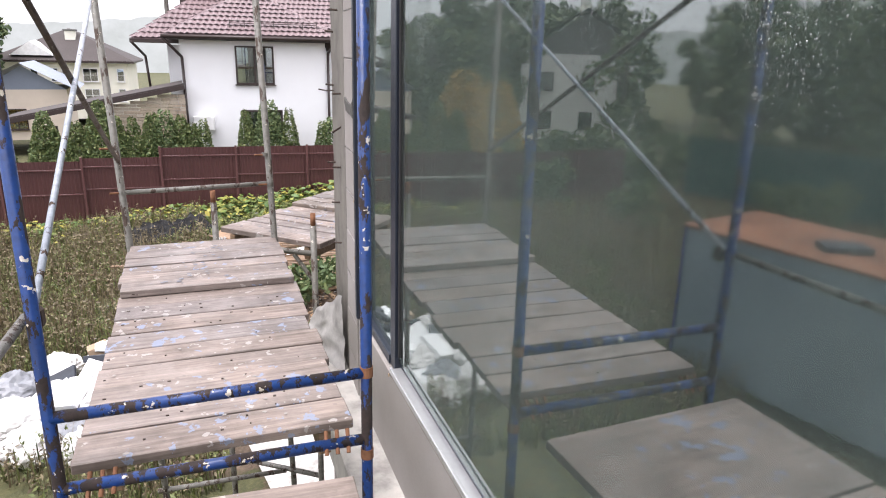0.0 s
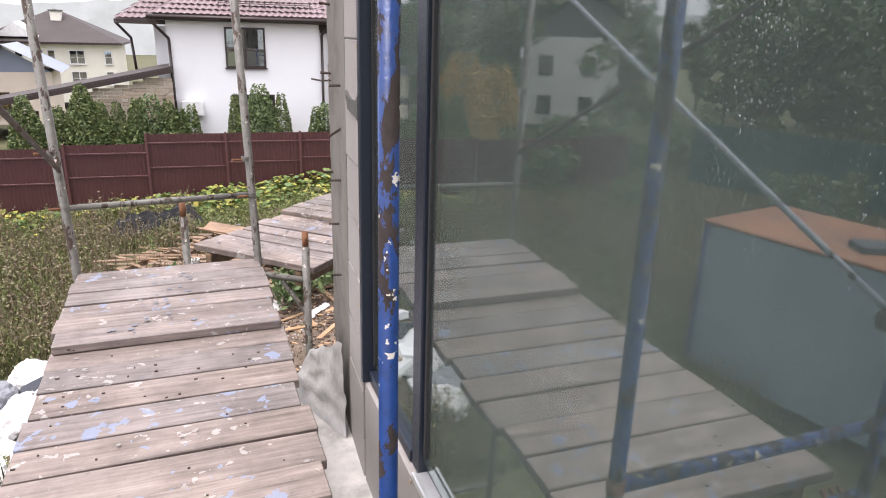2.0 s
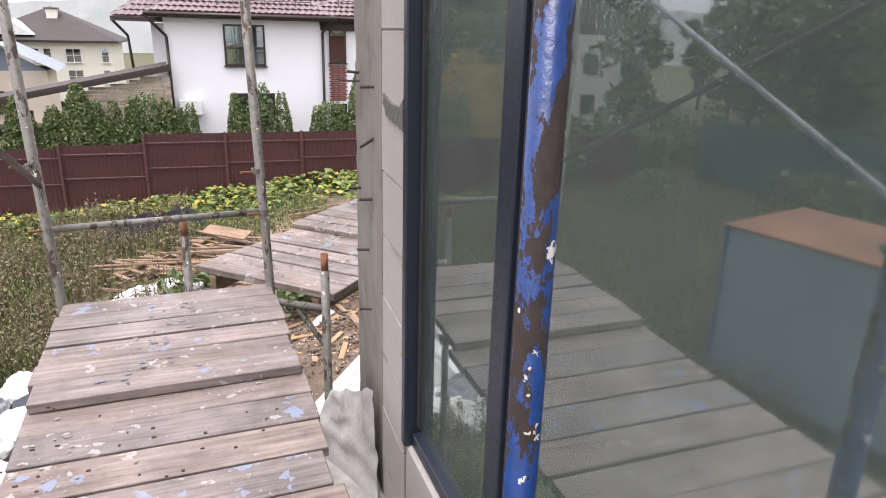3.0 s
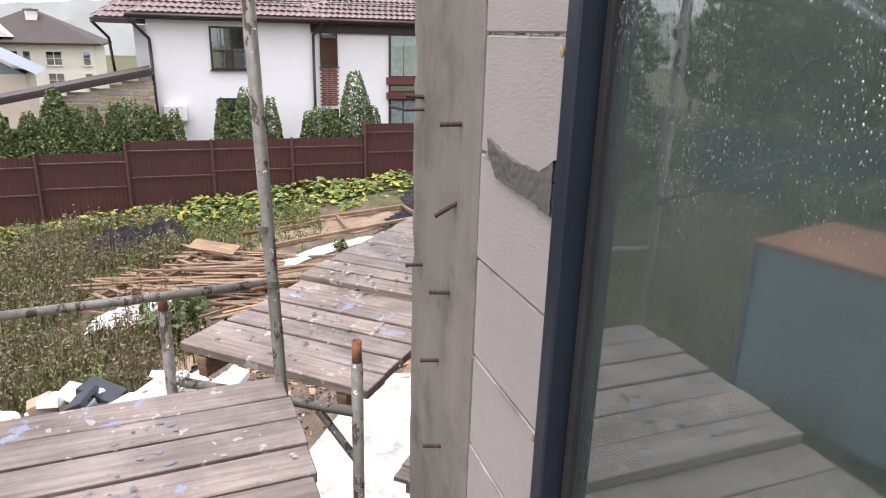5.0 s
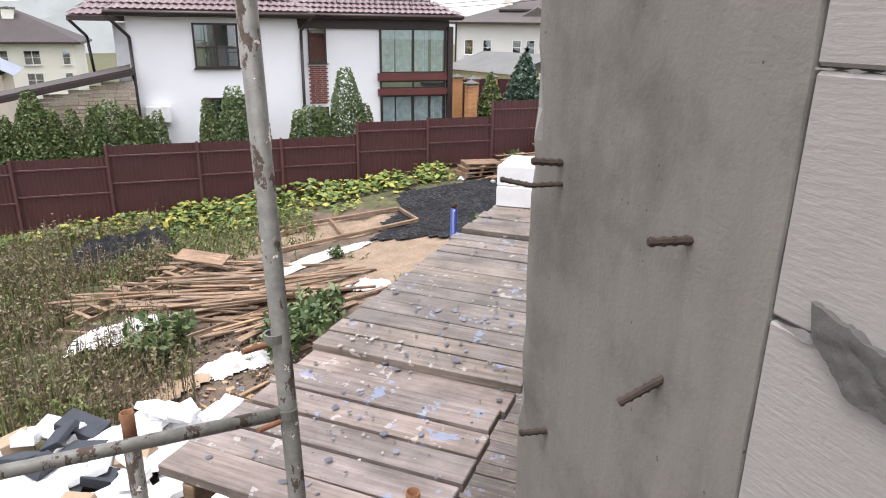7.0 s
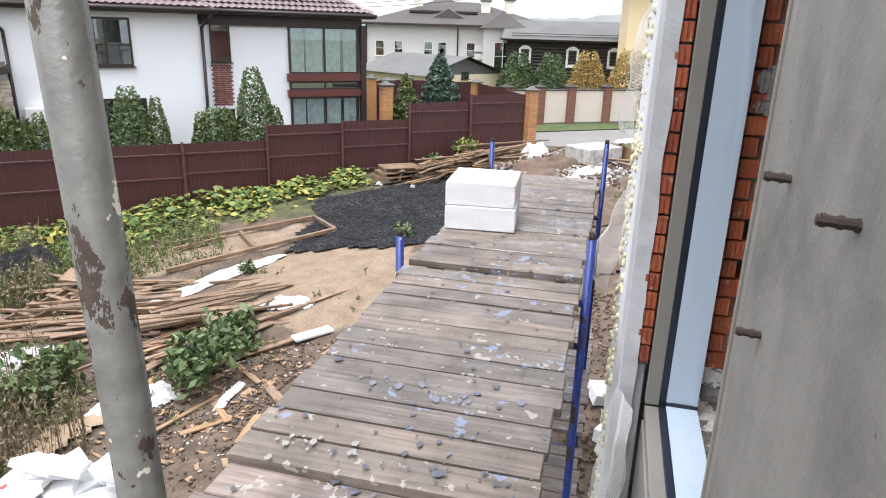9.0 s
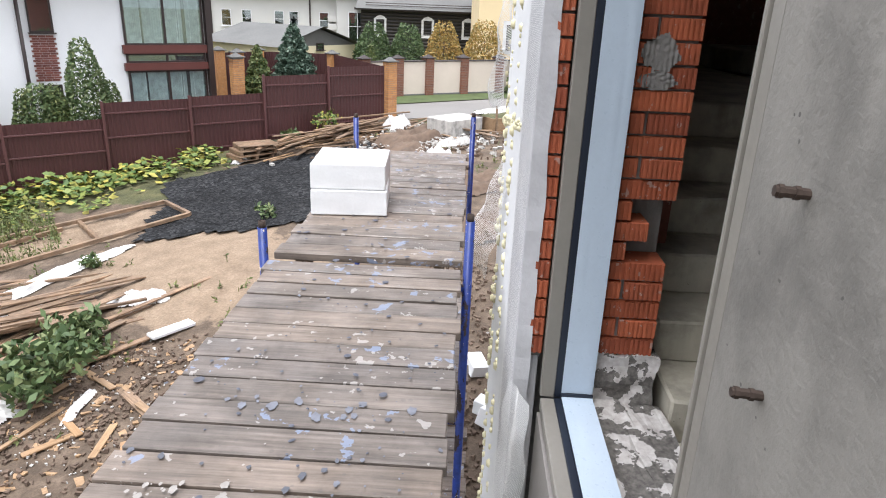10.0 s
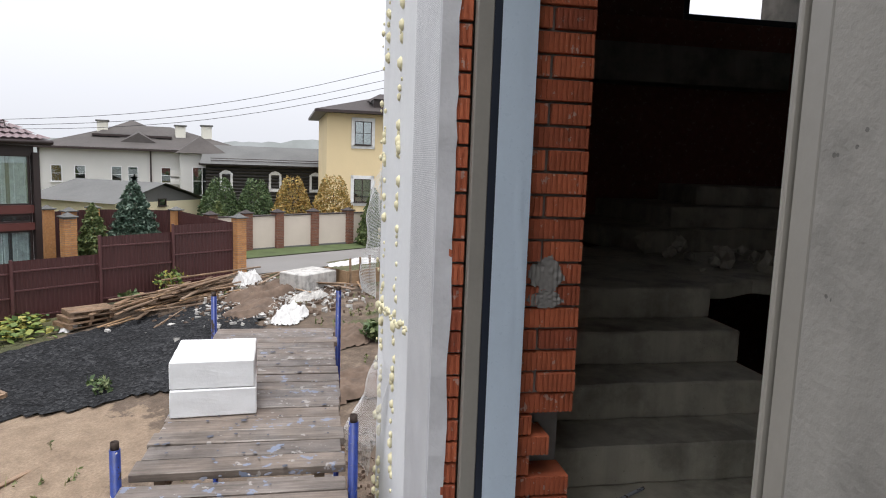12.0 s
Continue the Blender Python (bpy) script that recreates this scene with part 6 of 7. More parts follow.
field("strip_weeds", 900, (7.5, 19, 11.5, 23), 0.1, 0.5, 0.014, M["weed"], "green weeds on the strip below the wall", 8, 0.9, 0.7, lambda x, y: y < 0.9 * x + 5.2)


def creeping(name, count, inside, size, material, label, seed, high=0.5):
    def place(rng):
        while True:
            x, y = inside(rng)
            if noise.noise(Vector((x * 0.9, y * 0.9, seed))) > -0.28:
                return (x, y, lay(x, y) + high * (0.1 + rng.uniform() ** 1.5) * (1.0 + 0.6 * noise.noise(Vector((x, y, 4)))))
    tagged(new(name, leaves(name, count, place, size, material, 0.75, seed, 0.75)), label, "leaves", kind="stuff")


creeping("broad_leaves", 5200, lambda r: (lambda x: (x, 26.75 - abs(r.normal()) * (0.75 if x > 2 else 1.0)))(r.uniform(-14, 8.6)), 0.115, M["squash"], "yellowing broad leaves creeping along the fence", 3, 0.4)
creeping("broad_leaves_low", 900, lambda r: (r.uniform(-6, 5), r.uniform(23.8, 26)), 0.1, M["squash"], "yellow-green creeping leaves", 4, 0.3)
for x, y, h, n, s in ((2.1, 15.9, 0.9, 900, 0.09), (2.6, 16.6, 0.7, 500, 0.08), (-0.2, 16.6, 0.9, 700, 0.09), (12.6, 26.5, 0.9, 160, 0.1), (10.9, 25.9, 0.5, 120, 0.1), (3.6, 20.2, 0.3, 150, 0.07), (9.4, 12.8, 0.5, 300, 0.09), (11.0, 14.6, 0.45, 300, 0.09), (13.2, 17.6, 0.5, 350, 0.1), (7.5, 20.4, 0.35, 120, 0.08)):
    cr = round_crown(h, h * 0.8, 0.05, n, s, M["green"] if x != 12.6 else M["squash"], int(abs(x) * 10))
    st = to_mesh("trunk", trunk(h * 0.8, 0.012, 8, h * 0.5, 0.1), M["bark"])
    plant("wild_shrub", "small leafy wild shrub on the site", "shrub", cr, st, x, y, lay(x, y) - 0.03, 0, 1.0, "wild shrubs")

# ---- timber and rubbish in the yard ----
plank_m = [to_mesh("plank", bm_box(l, w, t, (0, 0, t / 2), 0.004), m) for l, w, t, m in ((3.2, 0.1, 0.025, M["timber"]), (2.4, 0.13, 0.03, M["timber"]), (2.8, 0.05, 0.05, M["timber"]), (1.5, 0.15, 0.025, M["timber"]), (4.0, 0.1, 0.04, M["timber"]), (1.9, 0.07, 0.03, M["fresh"]), (0.7, 0.1, 0.025, M["fresh"]))]


def planks(count, cx, cy, rx, ry, turn, wild, high, seed, kinds=(0, 1, 2, 3, 4, 5), label="rough weathered plank on a timber heap"):
    r = random.Random(seed)
    for k in range(count):
        x, y = r.gauss(cx, rx), r.gauss(cy, ry)
        heap = high * max(0.0, 1 - ((x - cx) / (2 * rx)) ** 2 - ((y - cy) / (2 * ry)) ** 2)
        ob = new("plank", plank_m[r.choice(kinds)])
        ob.matrix_basis = pose(x, y, lay(x, y) + 0.02 + heap * r.uniform(0.1, 1.0), r.uniform(-6, 6), r.uniform(-4, 4), turn + r.gauss(0, wild))
        tagged(ob, label, "plank", "loose planks")


planks(46, 0.6, 19.3, 1.3, 0.9, -12, 11, 0.45, 1)
planks(26, 2.6, 18.2, 0.9, 0.6, 8, 13, 0.35, 2)
planks(12, 0.2, 20.9, 0.9, 0.5, -20, 16, 0.3, 3, (3, 1, 6))
planks(10, 2.2, 16.9, 0.9, 0.5, 20, 14, 0.1, 4, (1, 3, 5))
planks(34, 12.6, 25.5, 1.1, 0.5, 22, 12, 0.5, 5, label="split plank on the timber heap by the fence")
planks(26, 11.8, 25.6, 1.3, 0.35, 20, 14, 0.4, 15, (1, 3, 5, 6), "split plank on the timber heap by the fence")
planks(8, 13.6, 26.1, 0.8, 0.2, 20, 8, 0.6, 6, (0, 4))
planks(14, 3.2, 14.2, 0.7, 0.9, 30, 60, 0.03, 7, (6, 6, 3), "broken board end on the earth")
planks(8, 15.6, 22.3, 0.9, 0.8, 20, 50, 0.2, 8, (3, 6, 5), "broken board by the concrete block")


def pallet(x, y, z, turn):
    ob = thing("pallet", "worn wooden pallet stacked by the fence", "pallet", pose(x, y, z, 0, 0, turn), "pallets")
    for k in range(7):
        part("slat", bm_box(1.2, 0.1, 0.022, (0, -0.36 + 0.12 * k, 0.132), 0.003), M["timber"], ob)
    for k in range(3):
        part("block", bm_box(0.1, 0.8, 0.09, (-0.55 + 0.55 * k, 0, 0.07), 0.003), M["timber"], ob)
        part("runner", bm_box(1.2, 0.1, 0.022, (0, -0.35 + 0.35 * k, 0.012), 0.003), M["timber"], ob)
    return ob


for k in range(3):
    pallet(9.35 + 0.1 * k, 25.5, lay(9.4, 25.5) + 0.03 + 0.146 * k, 8 - 7 * k)

frame_w = thing("nailed_timbers", "long rectangular frame of nailed timber lying on the sand", "timber frame")
fc = [(2.1, 23.2), (6.0, 23.1), (6.1, 21.55), (2.0, 21.4)]
for (x0, y0), (x1, y1) in ((fc[0], fc[1]), (fc[1], fc[2]), (fc[2], fc[3]), ((4.0, 23.1), (4.05, 21.5)), ((2.3, 22.6), (3.6, 22.9))):
    a, b = Vector((x0, y0, lay(x0, y0) + 0.1)), Vector((x1, y1, lay(x1, y1) + 0.1))
    d = b - a
    part("rail", bm_box(d.length, 0.09, 0.09, (0, 0, 0), 0.005), M["timber"], frame_w, at=Matrix.Translation((a + b) / 2) @ d.to_track_quat("X", "Z").to_matrix().to_4x4())


ladder = thing("timber_ladder", "rough site ladder of nailed timber lying in the weeds", "ladder")
la, lb = Vector((-2.0, 18.9, lay(-2.0, 18.9) + 0.22)), Vector((0.35, 20.75, lay(0.35, 20.75) + 0.3))
turn_l = Matrix.Translation(la) @ (lb - la).to_track_quat("X", "Z").to_matrix().to_4x4()
for side in (-0.24, 0.24):
    part("rail", bm_box((lb - la).length, 0.05, 0.1, ((lb - la).length / 2, side, 0), 0.005), M["timber"], ladder, at=turn_l)
for k in range(8):
    part("rung", bm_box(0.09, 0.62, 0.035, (0.25 + 0.36 * k, 0, 0.07), 0.004), M["timber"], ladder, at=turn_l)
single("panel_board", bm_box(1.15, 0.55, 0.05, (0, 0, 0), 0.006), M["timber"], "weathered board panel thrown on the timber heap", "board", pose(0.55, 20.75, lay(0.55, 20.75) + 0.5, 6, 7, -22))


def crumple(name, cx, cy, sx, sy, turn, high, material, label, seed, category="sheet", base=None, cells=40):
    """A thrown-down sheet: sharp folds over soft humps, and an uneven rim that lies on the ground."""
    bm, grid = bmesh.new(), {}
    c, s = math.cos(radians(turn)), math.sin(radians(turn))
    for j in range(cells + 1):
        for i in range(cells + 1):
            u, v = 2.3 * i / cells - 1.15, 2.3 * j / cells - 1.15
            rim = (abs(u) ** 2.6 + abs(v) ** 2.6) ** (1 / 2.6) + 0.28 * noise.noise(Vector((u * 1.6, v * 1.6, seed))) + 0.08 * noise.noise(Vector((u * 7, v * 7, seed + 1)))
            if rim > 1.0:
                continue
            wx, wy = cx + c * u * sx - s * v * sy, cy + s * u * sx + c * v * sy
            hump = 0.55 + 0.6 * noise.noise(Vector((u * 1.7, v * 1.7, seed + 3)))
            fold = (1 - abs(noise.noise(Vector((u * 3.4 + v, v * 3.4 - u, seed + 2))))) ** 4
            crease = (1 - abs(noise.noise(Vector((u * 9, v * 9, seed + 5))))) ** 6
            h = high * min(1.0, (1.0 - rim) * 2.6) * (max(0.08, hump) * 0.75 + 0.2 * fold + 0.09 * crease)
            grid[i, j] = bm.verts.new((wx, wy, (lay(wx, wy) if base is None else base) + 0.018 + h))
    for i, j in list(grid):
        quad = [(i, j), (i + 1, j), (i + 1, j + 1), (i, j + 1)]
        if all(q in grid for q in quad):
            bm.faces.new([grid[q] for q in quad])
    for vert in [q for q in bm.verts if not q.link_faces]:
        bm.verts.remove(vert)
    return single(name, bm, material, label, category, group="discarded sheeting", smooth=category == "earth heap")


def bag(x, y, size, material, label, seed, base=None):
    """A full sack: slumped, creased, with a gathered neck."""
    bm = bmesh.new()
    bmesh.ops.create_icosphere(bm, subdivisions=4, radius=size)
    for vert in bm.verts:
        d = vert.co.normalized()
        crease = (1 - abs(noise.noise(d * 3.2 + Vector((seed, 0, 0))))) ** 3
        vert.co *= 1 + 0.22 * noise.noise(d * 1.6 + Vector((0, seed, 0))) + 0.13 * crease + 0.05 * noise.noise(d * 9)
        vert.co.z = max(vert.co.z * 0.72, -0.34 * size)
        if d.z > 0.9:
            vert.co.z += 0.25 * size * (d.z - 0.9) * 10
    return single("rubbish_bag", bm, material, label, "bag", Matrix.Translation((x, y, (lay(x, y) if base is None else base) + 0.34 * size)), "rubbish bags")


W = "crumpled dirty white plastic sheeting on the ground"
crumple("plastic_sheet", 2.9, 20.2, 1.7, 0.22, 18, 0.16, M["sheet"], W, 1)
crumple("plastic_sheet", -0.95, 18.05, 1.1, 0.42, 8, 0.42, M["sheet"], W, 2)
crumple("plastic_sheet", 3.9, 17.9, 0.55, 0.25, -25, 0.2, M["sheet"], W, 3)
crumple("plastic_sheet", 2.0, 18.95, 0.6, 0.16, 10, 0.12, M["sheet"], W, 4)
crumple("plastic_sheet", 1.05, 15.75, 0.65, 0.33, 6, 0.25, M["sheet"], W, 5)
crumple("plastic_sheet", 2.35, 15.3, 0.4, 0.1, 50, 0.08, M["sheet"], W, 6)
crumple("plastic_sheet", 1.0, 17.7, 0.3, 0.14, 10, 0.12, M["sheet"], W, 16)
crumple("plastic_sheet", 14.9, 25.6, 0.5, 0.45, 30, 0.5, M["sheet"], "white sheet thrown over rubble by the fence", 7)
crumple("plastic_sheet", 13.0, 20.9, 0.75, 0.5, 30, 0.45, M["sheet"], "white sheeting heaped beyond the walkway", 8)
crumple("plastic_sheet", 14.6, 22.0, 0.8, 0.4, 10, 0.3, M["concrete_light"], "grey tarpaulin over rubble", 9)
crumple("plastic_sheet", 17.5, 22.9, 1.2, 0.35, -4, 0.22, M["sheet"], "white sheeting on a low formwork", 10, base=-2.1)
crumple("black_netting", -1.5, 23.3, 1.45, 0.75, 8, 0.95, M["black"], "heap of black netting among the weeds", 11, "netting")
crumple("plastic_sheet", 9.0, 25.4, 0.35, 0.2, 20, 0.25, M["sheet"], "white sack beside the pallets", 12)
M["earth"] = plain("loose_earth", (0.13, 0.09, 0.065), 0.95, 0, 0.35, 3, 0.9, True, 25)
for k, (x, y, sx, sy, h) in enumerate(((14.2, 23.6, 1.3, 0.9, 0.5), (12.9, 22.6, 1.0, 0.7, 0.3), (16.4, 24.6, 1.2, 0.5, 0.3), (10.6, 16.0, 0.8, 1.2, 0.35), (12.2, 18.5, 0.8, 1.3, 0.4))):
    crumple("earth_mound", x, y, sx, sy, 20 * k, h, M["earth"], "heap of loose brown earth and rubble", 70 + k, "earth heap")
draped("cardboard_sheet", [(-0.75, 15.0), (0.35, 15.75), (0.75, 15.5), (-0.1, 14.75)], 0.07, M["card"], "flattened brown cardboard sheet", "cardboard", 0.15, "")
bm = bm_box(0.75, 0.22, 0.06, (0, 0, 0.03), 0.01)
single("foam_strip", bm, M["eps"], "white foam strip on the earth", "foam strip", pose(4.0, 16.4, lay(4, 16.4) + 0.05, 0, 0, 12))
slab_b = single("concrete_slab", bm_box(1.6, 1.1, 0.75, (0, 0, 0.3), 0.03), M["concrete_light"], "rough pale concrete block by the lane", "concrete block", pose(15.6, 23.2, -2.85, 0, 0, 8))
form = thing("formwork", "low timber formwork with upright stakes", "formwork", pose(16.6, 22.4, -2.85, 0, 0, -4))
part("board", bm_box(2.4, 0.05, 0.6, (1.2, 0, 0.35), 0.005), M["fresh"], form)
part("board", bm_box(0.05, 1.2, 0.6, (0, 0.6, 0.35), 0.005), M["fresh"], form)
for k in range(6):
    part("stake", bm_box(0.06, 0.06, 1.15, (0.1 + 0.45 * k, -0.06, 0.5), 0.004), M["timber"], form, at=pose(0, 0, 0, random.uniform(-4, 4), random.uniform(-4, 4), 0))

# chips, clods and splinters trodden into the earth
def scatter(name, count, place, lo, hi, flat, material, label, seed):
    r = random.Random(seed)
    verts, faces = [], []
    for _ in range(count):
        x, y = place(r)
        l, w, h = r.uniform(lo, hi), r.uniform(lo, hi) * r.choice((0.3, 0.6, 1.0)), r.uniform(lo, hi) * flat
        m = pose(x, y, lay(x, y) + 0.3 * h + 0.01, r.uniform(-15, 15), r.uniform(-15, 15), r.uniform(0, 360))
        b = len(verts)
        verts += [tuple(m @ Vector((sx * l * r.uniform(0.6, 1), sy * w * r.uniform(0.6, 1), sz * h))) for sz in (-0.5, 0.5) for sx, sy in ((-0.5, -0.5), (0.5, -0.5), (0.5, 0.5), (-0.5, 0.5))]
        faces += [(b, b + 3, b + 2, b + 1), (b + 4, b + 5, b + 6, b + 7)] + [(b + k, b + (k + 1) % 4, b + 4 + (k + 1) % 4, b + 4 + k) for k in range(4)]
    tagged(new(name, raw_mesh(name, verts, faces, material)), label, "rubble", kind="stuff")


def yard(r):
    while True:
        x, y = r.gauss(2.6, 1.4), r.gauss(15.2, 1.3)
        if ((x - 5.6) / 2.8) ** 2 + ((y - 18.8) / 3.0) ** 2 > 1.1:
            return x, y


def strip_by_wall(r):
    u, n = r.uniform(2.5, 12), r.gauss(0.2, 0.5)
    p = w2(u, n, 0)
    return p.x, p.y


def far_yard(r):
    return r.gauss(14.2, 1.3), r.gauss(23.0, 1.1)


scatter("earth_clods", 1500, yard, 0.02, 0.09, 0.6, M["earth"], "clods and stones on the trodden earth", 1)
scatter("wood_chips", 260, yard, 0.03, 0.2, 0.12, M["fresh"], "wood chips and splinters on the earth", 2)
scatter("mortar_crumbs", 420, yard, 0.015, 0.06, 0.5, M["concrete_light"], "crumbs of pale mortar on the earth", 3)
scatter("earth_clods", 1100, strip_by_wall, 0.02, 0.1, 0.7, M["earth"], "clods and stones below the wall", 4)
scatter("rubble_crumbs", 700, far_yard, 0.04, 0.22, 0.6, M["concrete_light"], "broken pale rubble beyond the walkway", 5)
scatter("earth_clods", 900, far_yard, 0.04, 0.2, 0.6, M["earth"], "brown clods beyond the walkway", 6)
# heap of foam offcuts and bags beside the walkway
rnd = random.Random(12)
eps_m = [to_mesh("foam_offcut", bm_box(a, b, c, (0, 0, c / 2), 0.008), M["eps"]) for a, b, c in ((1.0, 0.6, 0.1), (0.6, 0.5, 0.1), (0.5, 0.3, 0.15), (0.35, 0.3, 0.12), (0.9, 0.35, 0.1))]
for k in range(40):
    x, y = rnd.uniform(-2.3, 0.9), rnd.uniform(11.8, 14.5)
    if k > 28:
        x, y = rnd.uniform(-1.0, 0.8), rnd.uniform(13.2, 14.1)
    ob = new("foam_offcut", rnd.choice(eps_m))
    ob.matrix_basis = pose(x, y, lay(x, y) + rnd.uniform(0.02, 0.5), rnd.gauss(0, 14), rnd.gauss(0, 14), rnd.uniform(0, 180))
    tagged(ob, "white foam board offcut on a rubbish heap", "foam offcut", "foam offcuts")
blk_m = [to_mesh("graphite_foam", bm_box(a, b, c, (0, 0, c / 2), 0.01), M["greyfoam"]) for a, b, c in ((0.6, 0.4, 0.12), (0.45, 0.35, 0.08), (0.4, 0.25, 0.16))]
for k, (x, y, z) in enumerate(((-1.75, 13.7, 0.35), (-1.3, 13.9, 0.5), (-1.45, 13.3, 0.45), (-1.0, 13.5, 0.4), (-2.35, 13.4, 0.3), (-0.75, 13.0, 0.3), (-1.1, 14.2, 0.4), (-1.75, 13.2, 0.3))):
    ob = new("graphite_foam", blk_m[k % 3])
    ob.matrix_basis = pose(x, y, lay(x, y) + z, rnd.gauss(0, 12), rnd.gauss(0, 12), rnd.uniform(0, 180))
    tagged(ob, "dark grey foam block on the rubbish heap", "foam block", "grey foam blocks")
for k, (x, y, size, m) in enumerate(((-2.4, 11.6, 0.42, "sheet"), (-2.9, 12.5, 0.45, "sheet"), (-2.35, 13.0, 0.4, "sheet"), (-1.9, 11.9, 0.38, "dullbag"), (-1.7, 12.6, 0.36, "sheet"), (-3.1, 13.5, 0.42, "dullbag"), (-2.6, 14.2, 0.36, "sheet"), (-1.6, 11.3, 0.36, "sheet"), (-0.2, 12.4, 0.34, "sheet"))):
    bag(x, y, size, M[m], "full white rubbish bag, creased and tied" if m == "sheet" else "grey rubbish bag, creased and tied", 30 + k)
for x, y in ((-0.9, 12.5), (-1.9, 14.3), (-0.3, 13.3)):
    single("carton", bm_box(0.45, 0.35, 0.3, (0, 0, 0.15), 0.008), M["card"], "open brown cardboard box on the rubbish heap", "carton", pose(x, y, lay(x, y) + 0.15, 14, -10, 40 * x), "cartons")
for x, y, z in ((-0.4, 13.9, 0.48), (0.35, 12.6, 0.42)):
    single("printed_bag", bm_box(0.14, 0.1, 0.02, (0, 0, 0.01), 0.003), M["red"], "scrap of packaging printed in red", "packaging", pose(x, y, lay(x, y) + z, 12, 8, 50), "printed scraps")
pad = tagged(part("concrete_pad", bm_poly([(1.2, 8.2, -4.05), (4.6, 12.9, -3.82), (3.0, 13.6, -3.95), (0.7, 10.4, -4.1)]), M["concrete_light"], None, "pale concrete pad beside the house"), "", "pavement", kind="structure")
for k in range(9):
    u, n = rnd.uniform(3.2, 9.5), rnd.uniform(-0.3, 0.25)
    p = w2(u, n, 0)
    single("foam_scrap", bm_box(rnd.uniform(0.2, 0.5), rnd.uniform(0.2, 0.35), rnd.uniform(0.08, 0.25), (0, 0, 0.08), 0.01), M["eps"], "white foam scrap on the earth below the wall", "foam scrap", pose(p.x, p.y, lay(p.x, p.y) + 0.05, rnd.gauss(0, 8), rnd.gauss(0, 8), rnd.uniform(0, 180)), "foam scraps")

# bags and cable inside the glazed room
for k, (x, y, s) in enumerate(((2.15, 3.9, 0.28), (2.3, 3.5, 0.3), (2.05, 3.3, 0.22))):
    bag(x, y, s * 0.8, M["sheet"] if k != 1 else M["dullbag"], "white rubbish bag on the concrete floor" if k != 1 else "grey rubbish bag on the concrete floor", 50 + k, -0.62)
bm = bmesh.new()
prev = None
for k in range(160):
    a = k * 0.23
    p = Vector((2.35 + 0.25 * math.sin(a * 0.9 + k * 0.01), 2.7 + 0.3 * math.cos(a * 1.13) + 0.001 * k, -0.61))
    if prev is not None:
        bm_tube(prev, p, 0.004, bm, 4)
    prev = p
single("cable", bm, M["white"], "loose white cable coiled on the concrete floor", "cable")
# torn plastic sheet at the foot of the column
bm = bmesh.new()
rows = [[bm.verts.new((1.47 - 0.27 * u * (0.4 + 0.6 * (1 - v)) + 0.02 * noise.noise(Vector((u * 4, v * 6, 1))), 5.35 + 0.55 * u + 0.1 * v + 0.03 * noise.noise(Vector((u * 5, v * 5, 4))), -0.62 + 0.52 * v * (1 - 0.55 * u) + 0.03 * noise.noise(Vector((u * 6, v * 4, 9))))) for u in np.linspace(0, 1, 14)] for v in np.linspace(0, 1, 16)]
for j in range(15):
    for i in range(13):
        bm.faces.new((rows[j][i], rows[j][i + 1], rows[j + 1][i + 1], rows[j + 1][i]))
M["dirtymesh"] = plain("dirty_sheet", (0.42, 0.41, 0.4), 0.6, 0, 0.3, 7, 0.5, True)
single("torn_sheet", bm, M["dirtymesh"], "torn grey-white sheet draped at the column foot", "sheet", smooth=True)
# leaves and splinters lying on the boards
bm = bmesh.new()
for k in range(80):
    x, y = rnd.uniform(0.3, 1.2), rnd.uniform(3.8, 6.3)
    bm_box(rnd.uniform(0.004, 0.016), rnd.uniform(0.003, 0.01), 0.004, (x - (y - 3.7) * 0.068, y, 0.012), bm=bm)
tagged(part("litter", bm, M["rebar"], None, "dark crumbs and splinters on the boards"), "", "litter", kind="stuff")
bm = bmesh.new()
for k in range(260):
    u, n = rnd.uniform(0.3, 5.7), rnd.uniform(0.36, 1.24)
    p = w2(u, n, -0.004 if u < 1.2 else (0.0318 if u < 3.1 else 0.0478))
    s = rnd.choice((0.003, 0.004, 0.005, 0.007, 0.009, 0.013))
    bmesh.ops.create_cone(bm, cap_ends=True, segments=9, radius1=s * rnd.uniform(0.7, 1.3), radius2=s * 0.5, depth=0.0016, matrix=Matrix.Translation(p) @ Matrix.Diagonal((rnd.uniform(0.6, 1.6), rnd.uniform(0.6, 1.2), 1, 1)))
M["daub"] = plain("dried_adhesive", (0.085, 0.09, 0.115), 0.6, 0, 0.3, 30, 0.4)
tagged(part("dried_drops", bm, M["daub"], None, "grey-blue drops of dried adhesive on the boards"), "", "litter", kind="stuff")

# paint and plaster stains on the boards: irregular flat blots in clusters
def blots(name, spots, material, label, seed):
    r = random.Random(seed)
    bm = bmesh.new()
    for centre, count, reach, size, frame_m in spots:
        for _ in range(count):
            x, y = r.gauss(0, reach[0]), r.gauss(0, reach[1])
            s = 0.4 * size * r.uniform(0.25, 1.25) ** 1.6
            ph = r.uniform(0, 9)
            ring = []
            for k in range(14):
                a = k * math.pi / 7
                d = s * (1 + 0.55 * noise.noise(Vector((math.cos(a) * 1.7 + ph, math.sin(a) * 1.7, ph))))
                ring.append(bm.verts.new(frame_m @ Vector((centre[0] + x + 1.5 * d * math.cos(a), centre[1] + y + d * math.sin(a), centre[2] + r.uniform(0, 0.0006)))))
            bm.faces.new(ring)
    tagged(part(name, bm, material, None, label), "", "stains", kind="stuff")


